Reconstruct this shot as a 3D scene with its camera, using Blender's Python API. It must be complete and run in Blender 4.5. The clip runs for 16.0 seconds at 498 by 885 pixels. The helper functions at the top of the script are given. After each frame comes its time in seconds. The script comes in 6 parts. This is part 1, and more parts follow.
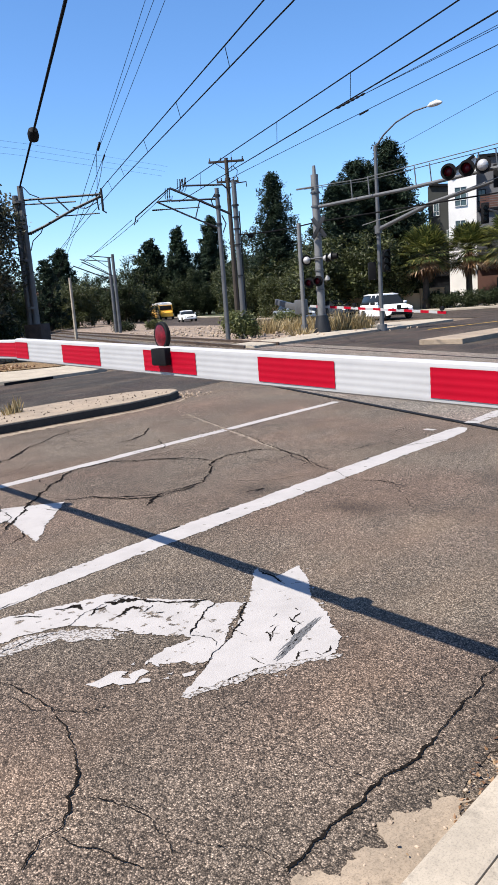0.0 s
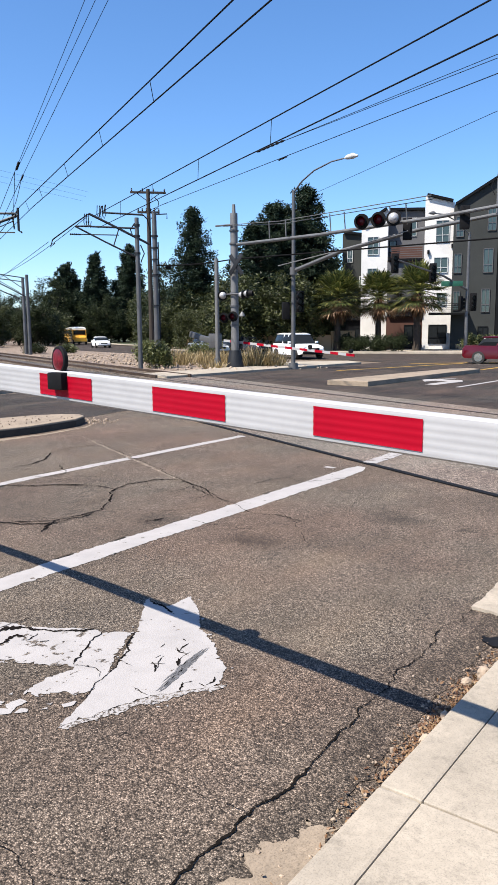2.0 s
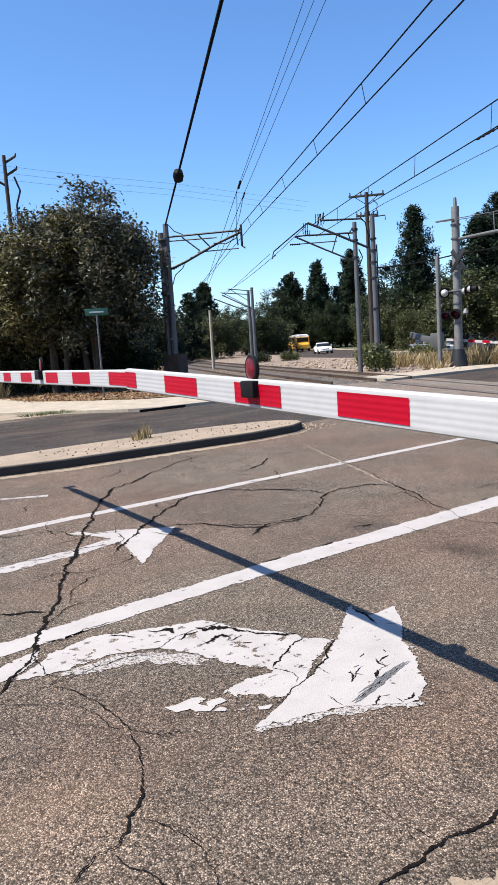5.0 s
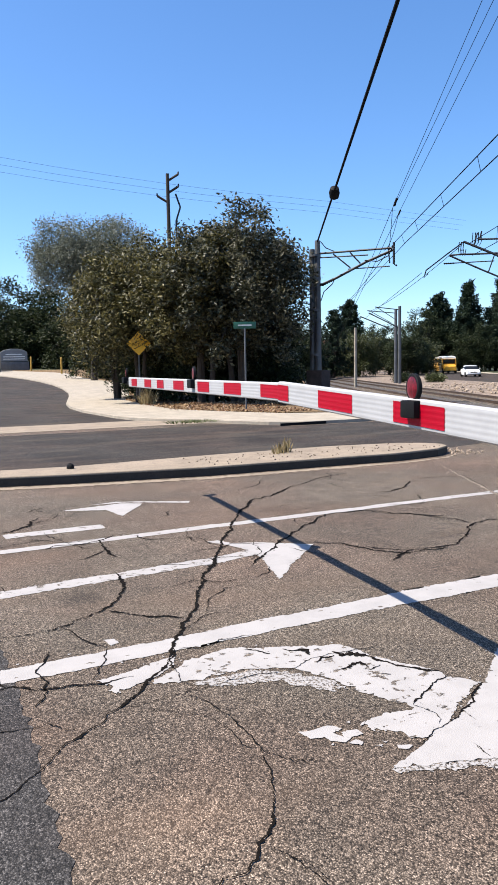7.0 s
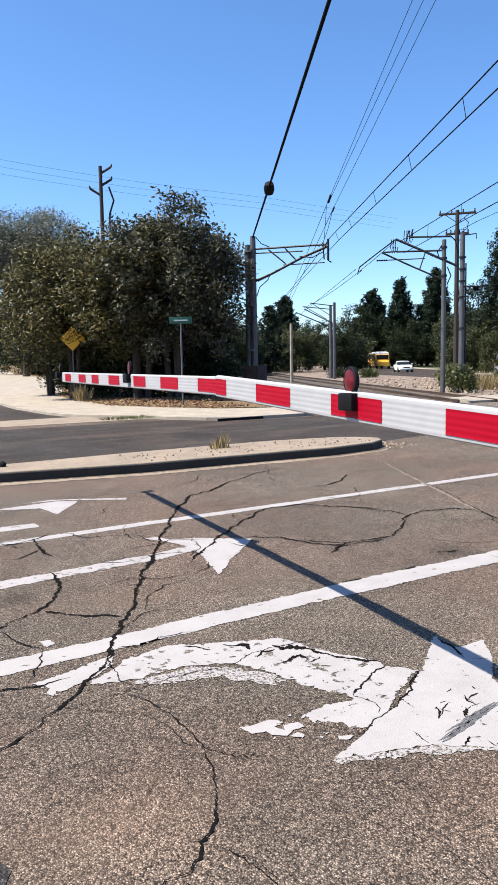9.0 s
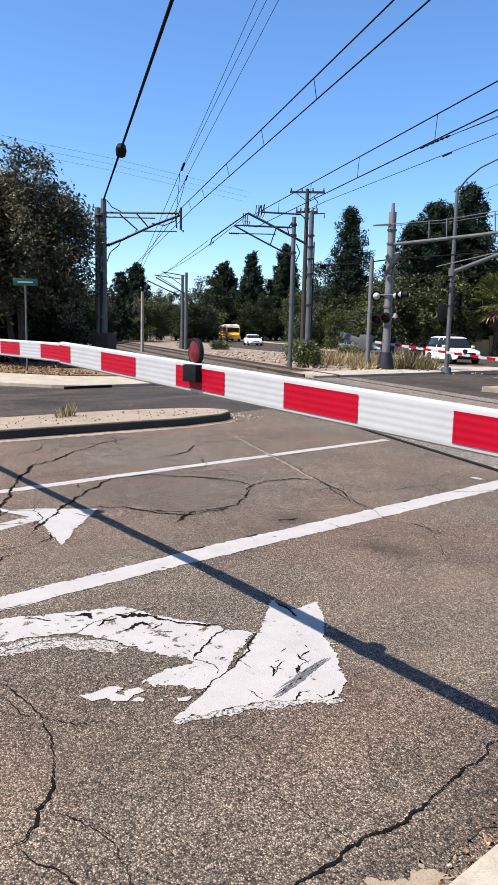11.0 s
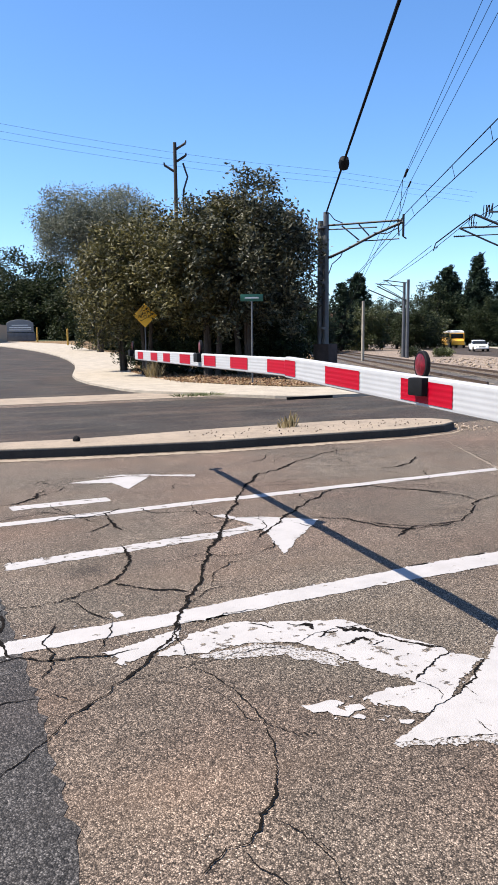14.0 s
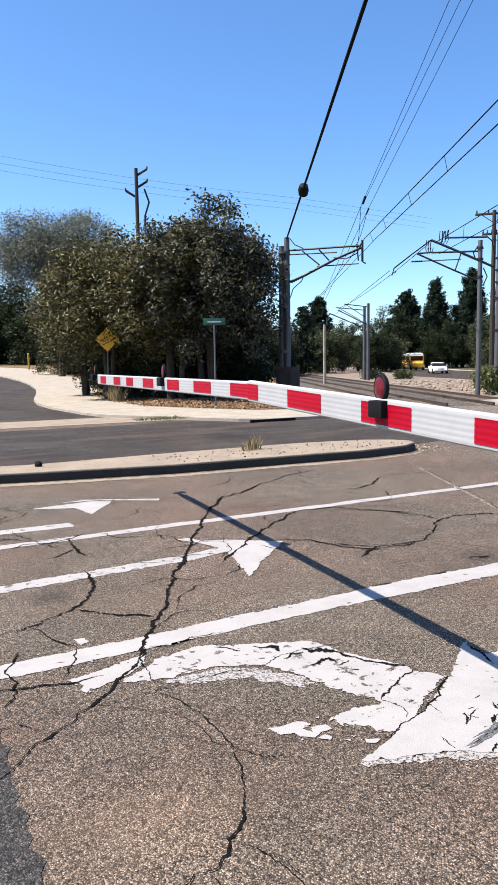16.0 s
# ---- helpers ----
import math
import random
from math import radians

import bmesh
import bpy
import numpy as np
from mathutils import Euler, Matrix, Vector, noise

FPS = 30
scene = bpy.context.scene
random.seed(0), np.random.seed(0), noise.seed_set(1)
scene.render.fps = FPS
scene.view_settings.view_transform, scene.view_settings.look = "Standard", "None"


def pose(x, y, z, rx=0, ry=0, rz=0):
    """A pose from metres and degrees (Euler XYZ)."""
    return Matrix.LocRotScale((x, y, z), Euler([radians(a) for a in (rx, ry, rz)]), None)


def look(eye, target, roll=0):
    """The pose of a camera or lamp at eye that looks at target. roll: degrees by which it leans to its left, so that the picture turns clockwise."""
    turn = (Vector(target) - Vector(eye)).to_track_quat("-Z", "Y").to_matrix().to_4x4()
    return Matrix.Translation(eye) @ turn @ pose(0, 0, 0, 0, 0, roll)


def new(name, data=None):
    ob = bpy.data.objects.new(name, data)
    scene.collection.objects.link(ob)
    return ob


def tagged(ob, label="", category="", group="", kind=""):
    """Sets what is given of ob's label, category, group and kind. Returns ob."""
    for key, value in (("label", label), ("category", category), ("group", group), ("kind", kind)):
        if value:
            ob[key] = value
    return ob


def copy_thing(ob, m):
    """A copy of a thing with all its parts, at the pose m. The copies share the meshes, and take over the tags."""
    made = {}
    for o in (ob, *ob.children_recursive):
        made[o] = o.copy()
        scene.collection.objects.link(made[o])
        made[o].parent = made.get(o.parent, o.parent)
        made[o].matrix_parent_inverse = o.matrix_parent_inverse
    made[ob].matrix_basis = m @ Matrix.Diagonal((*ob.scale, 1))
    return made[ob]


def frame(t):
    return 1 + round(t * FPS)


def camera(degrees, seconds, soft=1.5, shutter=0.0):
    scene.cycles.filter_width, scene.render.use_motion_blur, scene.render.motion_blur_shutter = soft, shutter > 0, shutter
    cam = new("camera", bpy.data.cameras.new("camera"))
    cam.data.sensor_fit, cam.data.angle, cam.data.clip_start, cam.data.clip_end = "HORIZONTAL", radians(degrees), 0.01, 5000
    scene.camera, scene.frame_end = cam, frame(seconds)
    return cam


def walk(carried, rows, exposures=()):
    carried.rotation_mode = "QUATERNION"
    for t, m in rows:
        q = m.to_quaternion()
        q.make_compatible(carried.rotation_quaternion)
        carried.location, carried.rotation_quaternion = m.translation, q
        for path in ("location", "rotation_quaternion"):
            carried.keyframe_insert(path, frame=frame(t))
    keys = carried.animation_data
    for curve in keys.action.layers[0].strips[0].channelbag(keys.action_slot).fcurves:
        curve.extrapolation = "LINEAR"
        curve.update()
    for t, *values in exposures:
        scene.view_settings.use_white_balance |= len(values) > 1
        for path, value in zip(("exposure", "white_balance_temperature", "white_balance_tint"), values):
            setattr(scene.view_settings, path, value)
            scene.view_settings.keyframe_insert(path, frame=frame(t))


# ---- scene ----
cam = camera(37.6, 16.0)
PATH = [
    (0, (-0.003, -0.033, 1.698), (1.403, 1.34, 1.326), -4.3),
    (0.5, (-0.008, -0.033, 1.711), (1.4, 1.357, 1.416), -2.6),
    (1, (0.014, -0.092, 1.695), (1.481, 1.24, 1.424), -1.8),
    (1.5, (0.018, -0.118, 1.691), (1.556, 1.128, 1.407), -1.1),
    (2, (0.007, -0.125, 1.698), (1.585, 1.068, 1.403), -0.4),
    (2.5, (0.014, -0.12, 1.694), (1.609, 1.046, 1.385), -0.2),
    (3, (0.023, -0.11, 1.683), (1.615, 1.058, 1.36), -0.3),
    (3.5, (0.011, -0.111, 1.696), (1.58, 1.083, 1.357), -0.6),
    (4, (0.033, -0.068, 1.691), (1.537, 1.202, 1.34), -1.5),
    (4.5, (0.087, -0.059, 1.684), (1.404, 1.412, 1.363), -3.2),
    (5, (0.158, -0.188, 1.692), (1.305, 1.43, 1.429), -3.7),
    (5.2, (0.165, -0.214, 1.696), (1.244, 1.451, 1.445), -3.6),
    (7.3, (0.137, -0.045, 1.682), (0.965, 1.764, 1.481), -1.0),
    (7.5, (0.145, -0.04, 1.677), (0.985, 1.765, 1.481), -1.1),
    (8, (0.15, -0.031, 1.68), (1.022, 1.758, 1.483), -1.0),
    (8.5, (0.137, -0.041, 1.688), (1.055, 1.724, 1.482), -0.9),
    (9, (0.149, -0.029, 1.675), (1.132, 1.699, 1.456), -1.1),
    (9.5, (0.158, -0.052, 1.673), (1.267, 1.595, 1.436), -1.1),
    (10, (0.154, -0.062, 1.686), (1.41, 1.475, 1.44), 0.5),
    (10.2, (0.145, -0.056, 1.68), (1.452, 1.437, 1.428), 1.5),
    (12.3, (0.176, -0.143, 1.677), (1.449, 1.36, 1.33), 0.5),
    (12.5, (0.181, -0.147, 1.677), (1.44, 1.368, 1.334), 0.5),
    (13, (0.177, -0.146, 1.686), (1.342, 1.446, 1.357), 0.3),
    (13.5, (0.164, -0.103, 1.69), (1.138, 1.618, 1.387), -0.2),
    (14, (0.142, -0.051, 1.7), (0.954, 1.755, 1.423), -0.6),
    (14.5, (0.117, -0.077, 1.7), (0.848, 1.767, 1.445), -1.1),
    (15, (0.113, -0.084, 1.696), (0.839, 1.764, 1.458), -1.3),
    (15.5, (0.118, -0.078, 1.693), (0.885, 1.756, 1.471), -1.2),
    (16, (0.128, -0.083, 1.705), (1.033, 1.687, 1.489), -0.9),
]
walk(cam, [(t, look(eye, target, roll)) for t, eye, target, roll in PATH],
     [(0, 1.10), (2.5, 1.09), (5, 1.13), (7.3, 1.16), (9, 1.15), (12.5, 1.13), (13.5, 1.18), (15, 1.25), (16, 1.20)])

# world, sun, exposure
SUN = Vector((-0.96, 0.33, 1.53)).normalized()
world = bpy.data.worlds.new("world")
scene.world = world
world.use_nodes = True
wn = world.node_tree
sky = wn.nodes.new("ShaderNodeTexSky")
sky.sky_type, sky.sun_disc = "NISHITA", False
sky.sun_elevation = math.asin(SUN.z)
sky.sun_rotation = math.atan2(SUN.x, SUN.y)
sky.altitude, sky.air_density, sky.dust_density, sky.ozone_density = 100, 0.9, 0.6, 6.0
hue = wn.nodes.new("ShaderNodeHueSaturation")
hue.inputs["Hue"].default_value = 0.501
hue.inputs["Saturation"].default_value = 1.12
wn.links.new(sky.outputs[0], hue.inputs["Color"])
wn.links.new(hue.outputs[0], wn.nodes["Background"].inputs[0])
wn.nodes["Background"].inputs[1].default_value = 0.107
sun = new("sun", bpy.data.lights.new("sun", "SUN"))
sun.data.energy, sun.data.angle, sun.data.color = 5.0, radians(0.55), (1.0, 0.92, 0.81)
sun.matrix_world = look(SUN * 50, (0, 0, 0))

# ---- materials ----
def mat(name, col=(0.5, 0.5, 0.5), rough=0.7, metal=0.0):
    m = bpy.data.materials.new(name)
    m.use_nodes = True
    b = m.node_tree.nodes["Principled BSDF"]
    b.inputs["Base Color"].default_value = (*col, 1)
    b.inputs["Roughness"].default_value = rough
    b.inputs["Metallic"].default_value = metal
    m.diffuse_color = (*col, 1)
    return m


class N:
    """Short-hand for a material's nodes."""
    def __init__(self, m):
        self.t = m.node_tree
        self.b = self.t.nodes["Principled BSDF"]
        self.pos = self.add("ShaderNodeTexCoord").outputs["Object"]

    def add(self, kind, **settings):
        n = self.t.nodes.new(kind)
        for k, v in settings.items():
            n.inputs[k.replace("_", " ")].default_value = v
        return n

    def link(self, a, b):
        self.t.links.new(a, b)
        return b

    def world(self):
        self.pos = self.add("ShaderNodeNewGeometry").outputs["Position"]
        return self

    def noise(self, scale, detail=4.0, rough=0.55, stretch=None):
        n = self.add("ShaderNodeTexNoise", Scale=scale, Detail=detail, Roughness=rough)
        src = self.pos
        if stretch:
            mp = self.add("ShaderNodeMapping", Scale=stretch)
            self.link(self.pos, mp.inputs["Vector"])
            src = mp.outputs[0]
        self.link(src, n.inputs["Vector"])
        return n.outputs["Fac"]

    def cells(self, scale, what="Color", feature="F1"):
        n = self.add("ShaderNodeTexVoronoi", Scale=scale)
        n.feature = feature
        self.link(self.pos, n.inputs["Vector"])
        return n.outputs[what]

    def ramp(self, fac, *stops):
        n = self.add("ShaderNodeValToRGB")
        el = n.color_ramp.elements
        while len(el) < len(stops):
            el.new(0.5)
        for e, (p, c) in zip(el, stops):
            e.position = p
            e.color = (*c, 1) if isinstance(c, tuple) else (c, c, c, 1)
        self.link(fac, n.inputs[0])
        return n.outputs[0]

    def mix(self, fac, a, b, how="MIX"):
        n = self.t.nodes.new("ShaderNodeMix")
        n.data_type, n.blend_type = "RGBA", how
        for v, i in ((fac, 0), (a, 6), (b, 7)):
            if hasattr(v, "is_output"):
                self.link(v, n.inputs[i])
            else:
                n.inputs[i].default_value = v if i == 0 else ((*v, 1) if isinstance(v, tuple) else (v, v, v, 1))
        return n.outputs[2]

    def bump(self, h, strength=0.3, dist=0.01):
        n = self.add("ShaderNodeBump", Strength=strength, Distance=dist)
        self.link(h, n.inputs["Height"])
        self.link(n.outputs[0], self.b.inputs["Normal"])
        return self

    def color(self, c):
        self.link(c, self.b.inputs["Base Color"])
        return self

    def rand(self):
        return self.add("ShaderNodeObjectInfo").outputs["Random"]

    def island(self):
        return self.add("ShaderNodeNewGeometry").outputs["Random Per Island"]


def stone_grain(n, dark, mid, light, scale):
    """Exposed aggregate: stones of two sizes, a few of them bright, in a dark pitted binder."""
    high = tuple(0.62 * a + 0.38 * b for a, b in zip(mid, light))
    tone = n.ramp(n.cells(scale), (0.12, dark), (0.40, mid), (0.62, high), (0.86, light))
    coarse = n.ramp(n.cells(scale * 0.52), (0.22, 0.74), (0.5, 1.0), (0.8, 1.35))
    gap = n.ramp(n.cells(scale, "Distance"), (0.22, 1.0), (0.72, 0.28))
    pit = n.ramp(n.noise(scale * 0.30, 3, 0.65), (0.34, 0.66), (0.48, 1.0), (0.68, 1.12))
    c = n.mix(1.0, n.mix(1.0, tone, coarse, "MULTIPLY"), pit, "MULTIPLY")
    return n.mix(1.0, c, gap, "MULTIPLY"), gap


def asphalt(name, dark, mid, light, scale=110, stain=0.5, warm=(0.125, 0.09, 0.062), spots=(), dusty=(), pale=()):
    """Worn asphalt. spots: oil stains as (x, y, half length, half width)."""
    m = mat(name, mid, 0.85)
    n = N(m).world()
    c, gap = stone_grain(n, dark, mid, light, scale)
    speck = n.ramp(n.noise(scale * 1.1, 2, 0.6), (0.3, 0.55), (0.7, 1.3))
    c = n.mix(0.8, c, speck, "MULTIPLY")
    big = n.ramp(n.noise(0.55, 5), (0.35, 0.48), (0.62, 1.06))
    c = n.mix(stain, c, big, "MULTIPLY")
    mid2 = n.ramp(n.noise(3.1, 6, 0.65), (0.3, 0.7), (0.65, 1.12))
    c = n.mix(0.75, c, mid2, "MULTIPLY")
    dust = n.ramp(n.noise(0.9, 6, 0.6, (0.4, 1.3, 1)), (0.48, 0.0), (0.75, 0.4))
    c = n.mix(dust, c, warm)
    def patch(x, y, a, b, scale):
        """Distance from a stain's middle, in its own half sizes, with a wandering edge."""
        mp = n.add("ShaderNodeMapping", Location=(-x / a, -y / b, 0), Scale=(1 / a, 1 / b, 0))
        n.link(n.pos, mp.inputs["Vector"])
        ln = n.add("ShaderNodeVectorMath")
        ln.operation = "LENGTH"
        n.link(mp.outputs[0], ln.inputs[0])
        wob = n.add("ShaderNodeMath")
        wob.operation = "ADD"
        n.link(ln.outputs["Value"], wob.inputs[0])
        n.link(n.noise(scale, 6, 0.67), wob.inputs[1])
        return wob.outputs[0]

    for q in spots:
        c = n.mix(1.0, c, n.ramp(patch(*q, 4.0), (0.55, 0.52), (1.0, 1.0)), "MULTIPLY")
    for q in dusty:
        c = n.mix(n.ramp(patch(*q, 2.2), (0.35, 0.5), (0.725, 0.0)), c, (0.20, 0.148, 0.115))
    for q in pale:
        n_ = n.ramp(patch(*q, 2.6), (0.6, 1.0), (1.0, 0.0))
        c = n.mix(n_, c, n.mix(1.0, c, (1.24, 1.23, 1.20), "MULTIPLY"))
    tint = n.mix(n.ramp(n.noise(0.42, 3), (0.4, 0.0), (0.6, 1.0)), (1.0, 1.0, 1.0), (1.06, 0.95, 0.93))
    c = n.mix(1.0, c, tint, "MULTIPLY")
    n.color(c).bump(gap, 0.75, 0.005)
    n.b.inputs["Specular IOR Level"].default_value = 0.22
    return m


ASPHALT = asphalt("worn_asphalt", (0.034, 0.027, 0.021), (0.146, 0.117, 0.091), (0.40, 0.33, 0.262), 150, 0.45, pale=((0.95, 2.3, 0.9, 1.1), (2.4, 1.75, 1.2, 0.5), (4.6, 2.6, 0.9, 0.7), (3.5, 1.85, 1.1, 0.6), (6.9, 3.2, 1.0, 0.5)), spots=((6.05, 2.75, 0.55, 0.75), (6.03, 2.09, 0.16, 0.2), (4.75, 4.5, 0.5, 0.6), (4.7, 3.4, 0.5, 0.8), (1.2, 5.3, 0.4, 0.5)), dusty=((8.6, 9.6, 2.4, 1.0), (8.9, 7.4, 1.2, 1.3), (4.3, 9.9, 3.0, 0.35)))
ASPHALT_GUTTER = asphalt("gutter_asphalt", (0.025, 0.02, 0.016), (0.105, 0.085, 0.066), (0.30, 0.245, 0.192), 150, 0.5)
ASPHALT_FAR = asphalt("grey_asphalt", (0.022, 0.0185, 0.0155), (0.065, 0.054, 0.0445), (0.135, 0.112, 0.094), 60, 0.7, (0.12, 0.09, 0.067))
ASPHALT_NEW = asphalt("dark_asphalt_patch", (0.017, 0.017, 0.018), (0.048, 0.047, 0.047), (0.16, 0.156, 0.15), 130, 0.3, (0.07, 0.066, 0.062))
ASPHALT_SIDE = asphalt("side_street_asphalt", (0.025, 0.022, 0.019), (0.062, 0.054, 0.047), (0.11, 0.096, 0.083), 60, 0.85, (0.125, 0.096, 0.07))


def plain(name, col, rough=0.7, metal=0.0, vary=0.25, scale=3.0, bump=0.15, fine=60.0):
    """A surface with tone drift at two scales and fine relief."""
    m = mat(name, col, rough, metal)
    n = N(m)
    lo = tuple(c * (1 - vary) for c in col)
    hi = tuple(min(1, c * (1 + vary * 0.6)) for c in col)
    a = n.mix(n.ramp(n.noise(scale, 6, 0.6), (0.3, 0.0), (0.7, 1.0)), lo, hi)
    f = n.noise(fine, 3)
    a = n.mix(0.35, a, n.ramp(f, (0.3, 0.65), (0.7, 1.15)), "MULTIPLY")
    n.color(a)
    if bump:
        n.bump(f, bump, 0.003)
    return m


def concrete_mat(name, col, stain=0.5):
    m = mat(name, col, 0.9)
    n = N(m).world()
    lo = tuple(c * 0.72 for c in col)
    c = n.mix(n.ramp(n.noise(1.6, 7, 0.65), (0.35, 0.0), (0.65, 1.0)), lo, col)
    c = n.mix(stain, c, n.ramp(n.noise(45, 3, 0.6), (0.35, 0.8), (0.62, 1.05)), "MULTIPLY")
    c = n.mix(1.0, c, n.ramp(n.noise(9, 7, 0.75), (0.34, 0.72), (0.47, 1.0)), "MULTIPLY")
    c = n.mix(stain, c, n.ramp(n.noise(150, 2, 0.6), (0.32, 0.6), (0.5, 1.06)), "MULTIPLY")
    spots = n.ramp(n.cells(23, "Distance"), (0.03, 0.35), (0.09, 1.0))
    c = n.mix(0.5, c, spots, "MULTIPLY")
    n.color(c).bump(n.noise(90, 4), 0.25, 0.003)
    return m


CONCRETE = concrete_mat("pale_concrete", (0.34, 0.296, 0.237))
CONCRETE_GREY = asphalt("grey_concrete_panel", (0.105, 0.09, 0.075), (0.225, 0.195, 0.165), (0.40, 0.355, 0.305), 75, 0.25, (0.19, 0.16, 0.13))
CONCRETE_DIRTY = concrete_mat("dirty_kerb_concrete", (0.266, 0.211, 0.155), 0.8)
KERB_FACE = concrete_mat("near_black_kerb", (0.0407, 0.0333, 0.0266), 0.8)


def paint_mat(name, wear, speckle=False):
    """Thermoplastic road paint, flaked through to the asphalt in short dashes or fine specks."""
    m = mat(name, (0.8, 0.79, 0.76), 0.7)
    n = N(m).world()
    c, gap = stone_grain(n, (0.022, 0.018, 0.014), (0.10, 0.08, 0.062), (0.33, 0.27, 0.21), 150)
    white = n.mix(n.ramp(n.noise(4, 6, 0.7), (0.42, 0.0), (0.72, 0.5)), (0.300, 0.284, 0.276), (0.205, 0.193, 0.187))
    if speckle:
        chip = n.noise(62, 4, 0.7)
    else:
        chip = n.mix(0.5, n.noise(1.0, 7, 0.68, (7, 17, 1)), n.noise(1.0, 5, 0.6, (15, 9, 1)))
    mask = n.ramp(chip, (wear - 0.004, 0.0), (wear + 0.004, 1.0))
    n.color(n.mix(mask, c, white)).bump(n.mix(0.5, gap, mask), 0.45, 0.004)
    return m


PAINT = paint_mat("white_road_paint", 0.392)
PAINT_WORN = paint_mat("worn_white_road_paint", 0.50)
PAINT_HALF = paint_mat("faded_white_road_paint", 0.44)
PAINT_SPECK = paint_mat("speckled_white_road_paint", 0.475, True)
PAINT_YELLOW = plain("yellow_road_paint", (0.407, 0.244, 0.037), 0.7, 0, 0.4, 6)
# near-black: shade inside cracks put into the colour, also road bared by flaked paint
CRACK = plain("crack_shade_bare_road", (0.008, 0.0065, 0.0055), 0.95, 0, 0.5, 30, 0.3)
CRACK.node_tree.nodes["Principled BSDF"].inputs["Specular IOR Level"].default_value = 0.05


def gravel_mat(name, a, b, c, scale=9.0):
    m = mat(name, b, 0.95)
    n = N(m).world()
    tone = n.ramp(n.cells(scale), (0.0, a), (0.5, b), (1.0, c))
    gap = n.ramp(n.cells(scale, "Distance"), (0.3, 1.0), (0.8, 0.4))
    col = n.mix(1.0, tone, gap, "MULTIPLY")
    col = n.mix(0.7, col, n.ramp(n.noise(0.35, 6, 0.6), (0.35, 0.6), (0.65, 1.1)), "MULTIPLY")
    n.color(col).bump(gap, 0.8, 0.04)
    return m


DIRT = gravel_mat("dry_dirt", (0.118, 0.0851, 0.0555), (0.178, 0.13, 0.0888), (0.252, 0.196, 0.141), 14)
GRAVEL = gravel_mat("tan_gravel", (0.148, 0.107, 0.0777), (0.266, 0.2, 0.152), (0.385, 0.311, 0.248), 7)
BALLAST = gravel_mat("dark_track_ballast", (0.0444, 0.037, 0.0318), (0.0962, 0.0829, 0.071), (0.178, 0.155, 0.133), 12)
MULCH = gravel_mat("leaf_litter_mulch", (0.0888, 0.0481, 0.0207), (0.207, 0.126, 0.0555), (0.34, 0.229, 0.111), 16)
GRASS = gravel_mat("green_verge", (0.0296, 0.0407, 0.0148), (0.0518, 0.0666, 0.0222), (0.104, 0.104, 0.0444), 6)

STEEL = plain("galvanised_steel", (0.105, 0.108, 0.114), 0.55, 0.4, 0.3, 1.5)
STEEL_LIGHT = plain("pale_galvanised_steel", (0.15, 0.152, 0.155), 0.6, 0.25, 0.2, 1.5)
DARK_STEEL = plain("weathered_dark_steel", (0.022, 0.024, 0.028), 0.55, 0.5, 0.3, 1.5)
WIRE = plain("black_wire", (0.008, 0.008, 0.009), 0.85, 0, 0.2, 5, 0)
WIRE.node_tree.nodes["Principled BSDF"].inputs["Specular IOR Level"].default_value = 0.05
RAIL = plain("rusty_rail", (0.10, 0.07, 0.055), 0.5, 0.6, 0.4, 4)
BLACK = plain("black_plastic", (0.010, 0.010, 0.011), 0.6, 0, 0.3, 8)
BLACK.node_tree.nodes["Principled BSDF"].inputs["Specular IOR Level"].default_value = 0.08
WOODPOLE = plain("creosoted_wood_pole", (0.03, 0.023, 0.018), 0.9, 0, 0.4, 2)
RED_LENS = plain("red_lens", (0.12, 0.0015, 0.009), 0.3, 0, 0.7, 40, 0.5)
RED_LENS.node_tree.nodes["Principled BSDF"].inputs["Specular IOR Level"].default_value = 0.25
RUBBER = plain("tyre_rubber", (0.02, 0.02, 0.02), 0.85, 0, 0.2, 10)
GLASS_DARK = mat("tinted_glass", (0.012, 0.014, 0.016), 0.15)
GLASS_DARK.node_tree.nodes["Principled BSDF"].inputs["Specular IOR Level"].default_value = 0.12
CHROME = mat("chrome", (0.6, 0.6, 0.6), 0.15, 1.0)
LENS_WHITE = mat("lamp_glass", (0.75, 0.75, 0.72), 0.15)


def sheeting(name, col, ridge):
    """Ribbed reflective sheeting on the gate arm."""
    m = mat(name, col, 0.5)
    n = N(m)
    sep = n.add("ShaderNodeSeparateXYZ")
    n.link(n.pos, sep.inputs[0])
    dirt = n.ramp(n.noise(9, 6, 0.65), (0.35, 0.93), (0.6, 1.0))
    streak = n.ramp(n.noise(4, 5, 0.6, (1, 0.6, 14)), (0.35, 0.97), (0.6, 1.0))
    c = n.mix(1.0, n.mix(1.0, col, dirt, "MULTIPLY"), streak, "MULTIPLY")
    n.color(c).bump(n.noise(30, 3, 0.5, (1, 0.4, 3)), 0.08, 0.002)
    n.b.inputs["Specular IOR Level"].default_value = ridge
    return m


ARM_WHITE = sheeting("white_reflective_sheeting", (0.333, 0.333, 0.34), 0.3)
ARM_RED = sheeting("red_reflective_sheeting", (0.285, 0.001, 0.0125), 0.12)


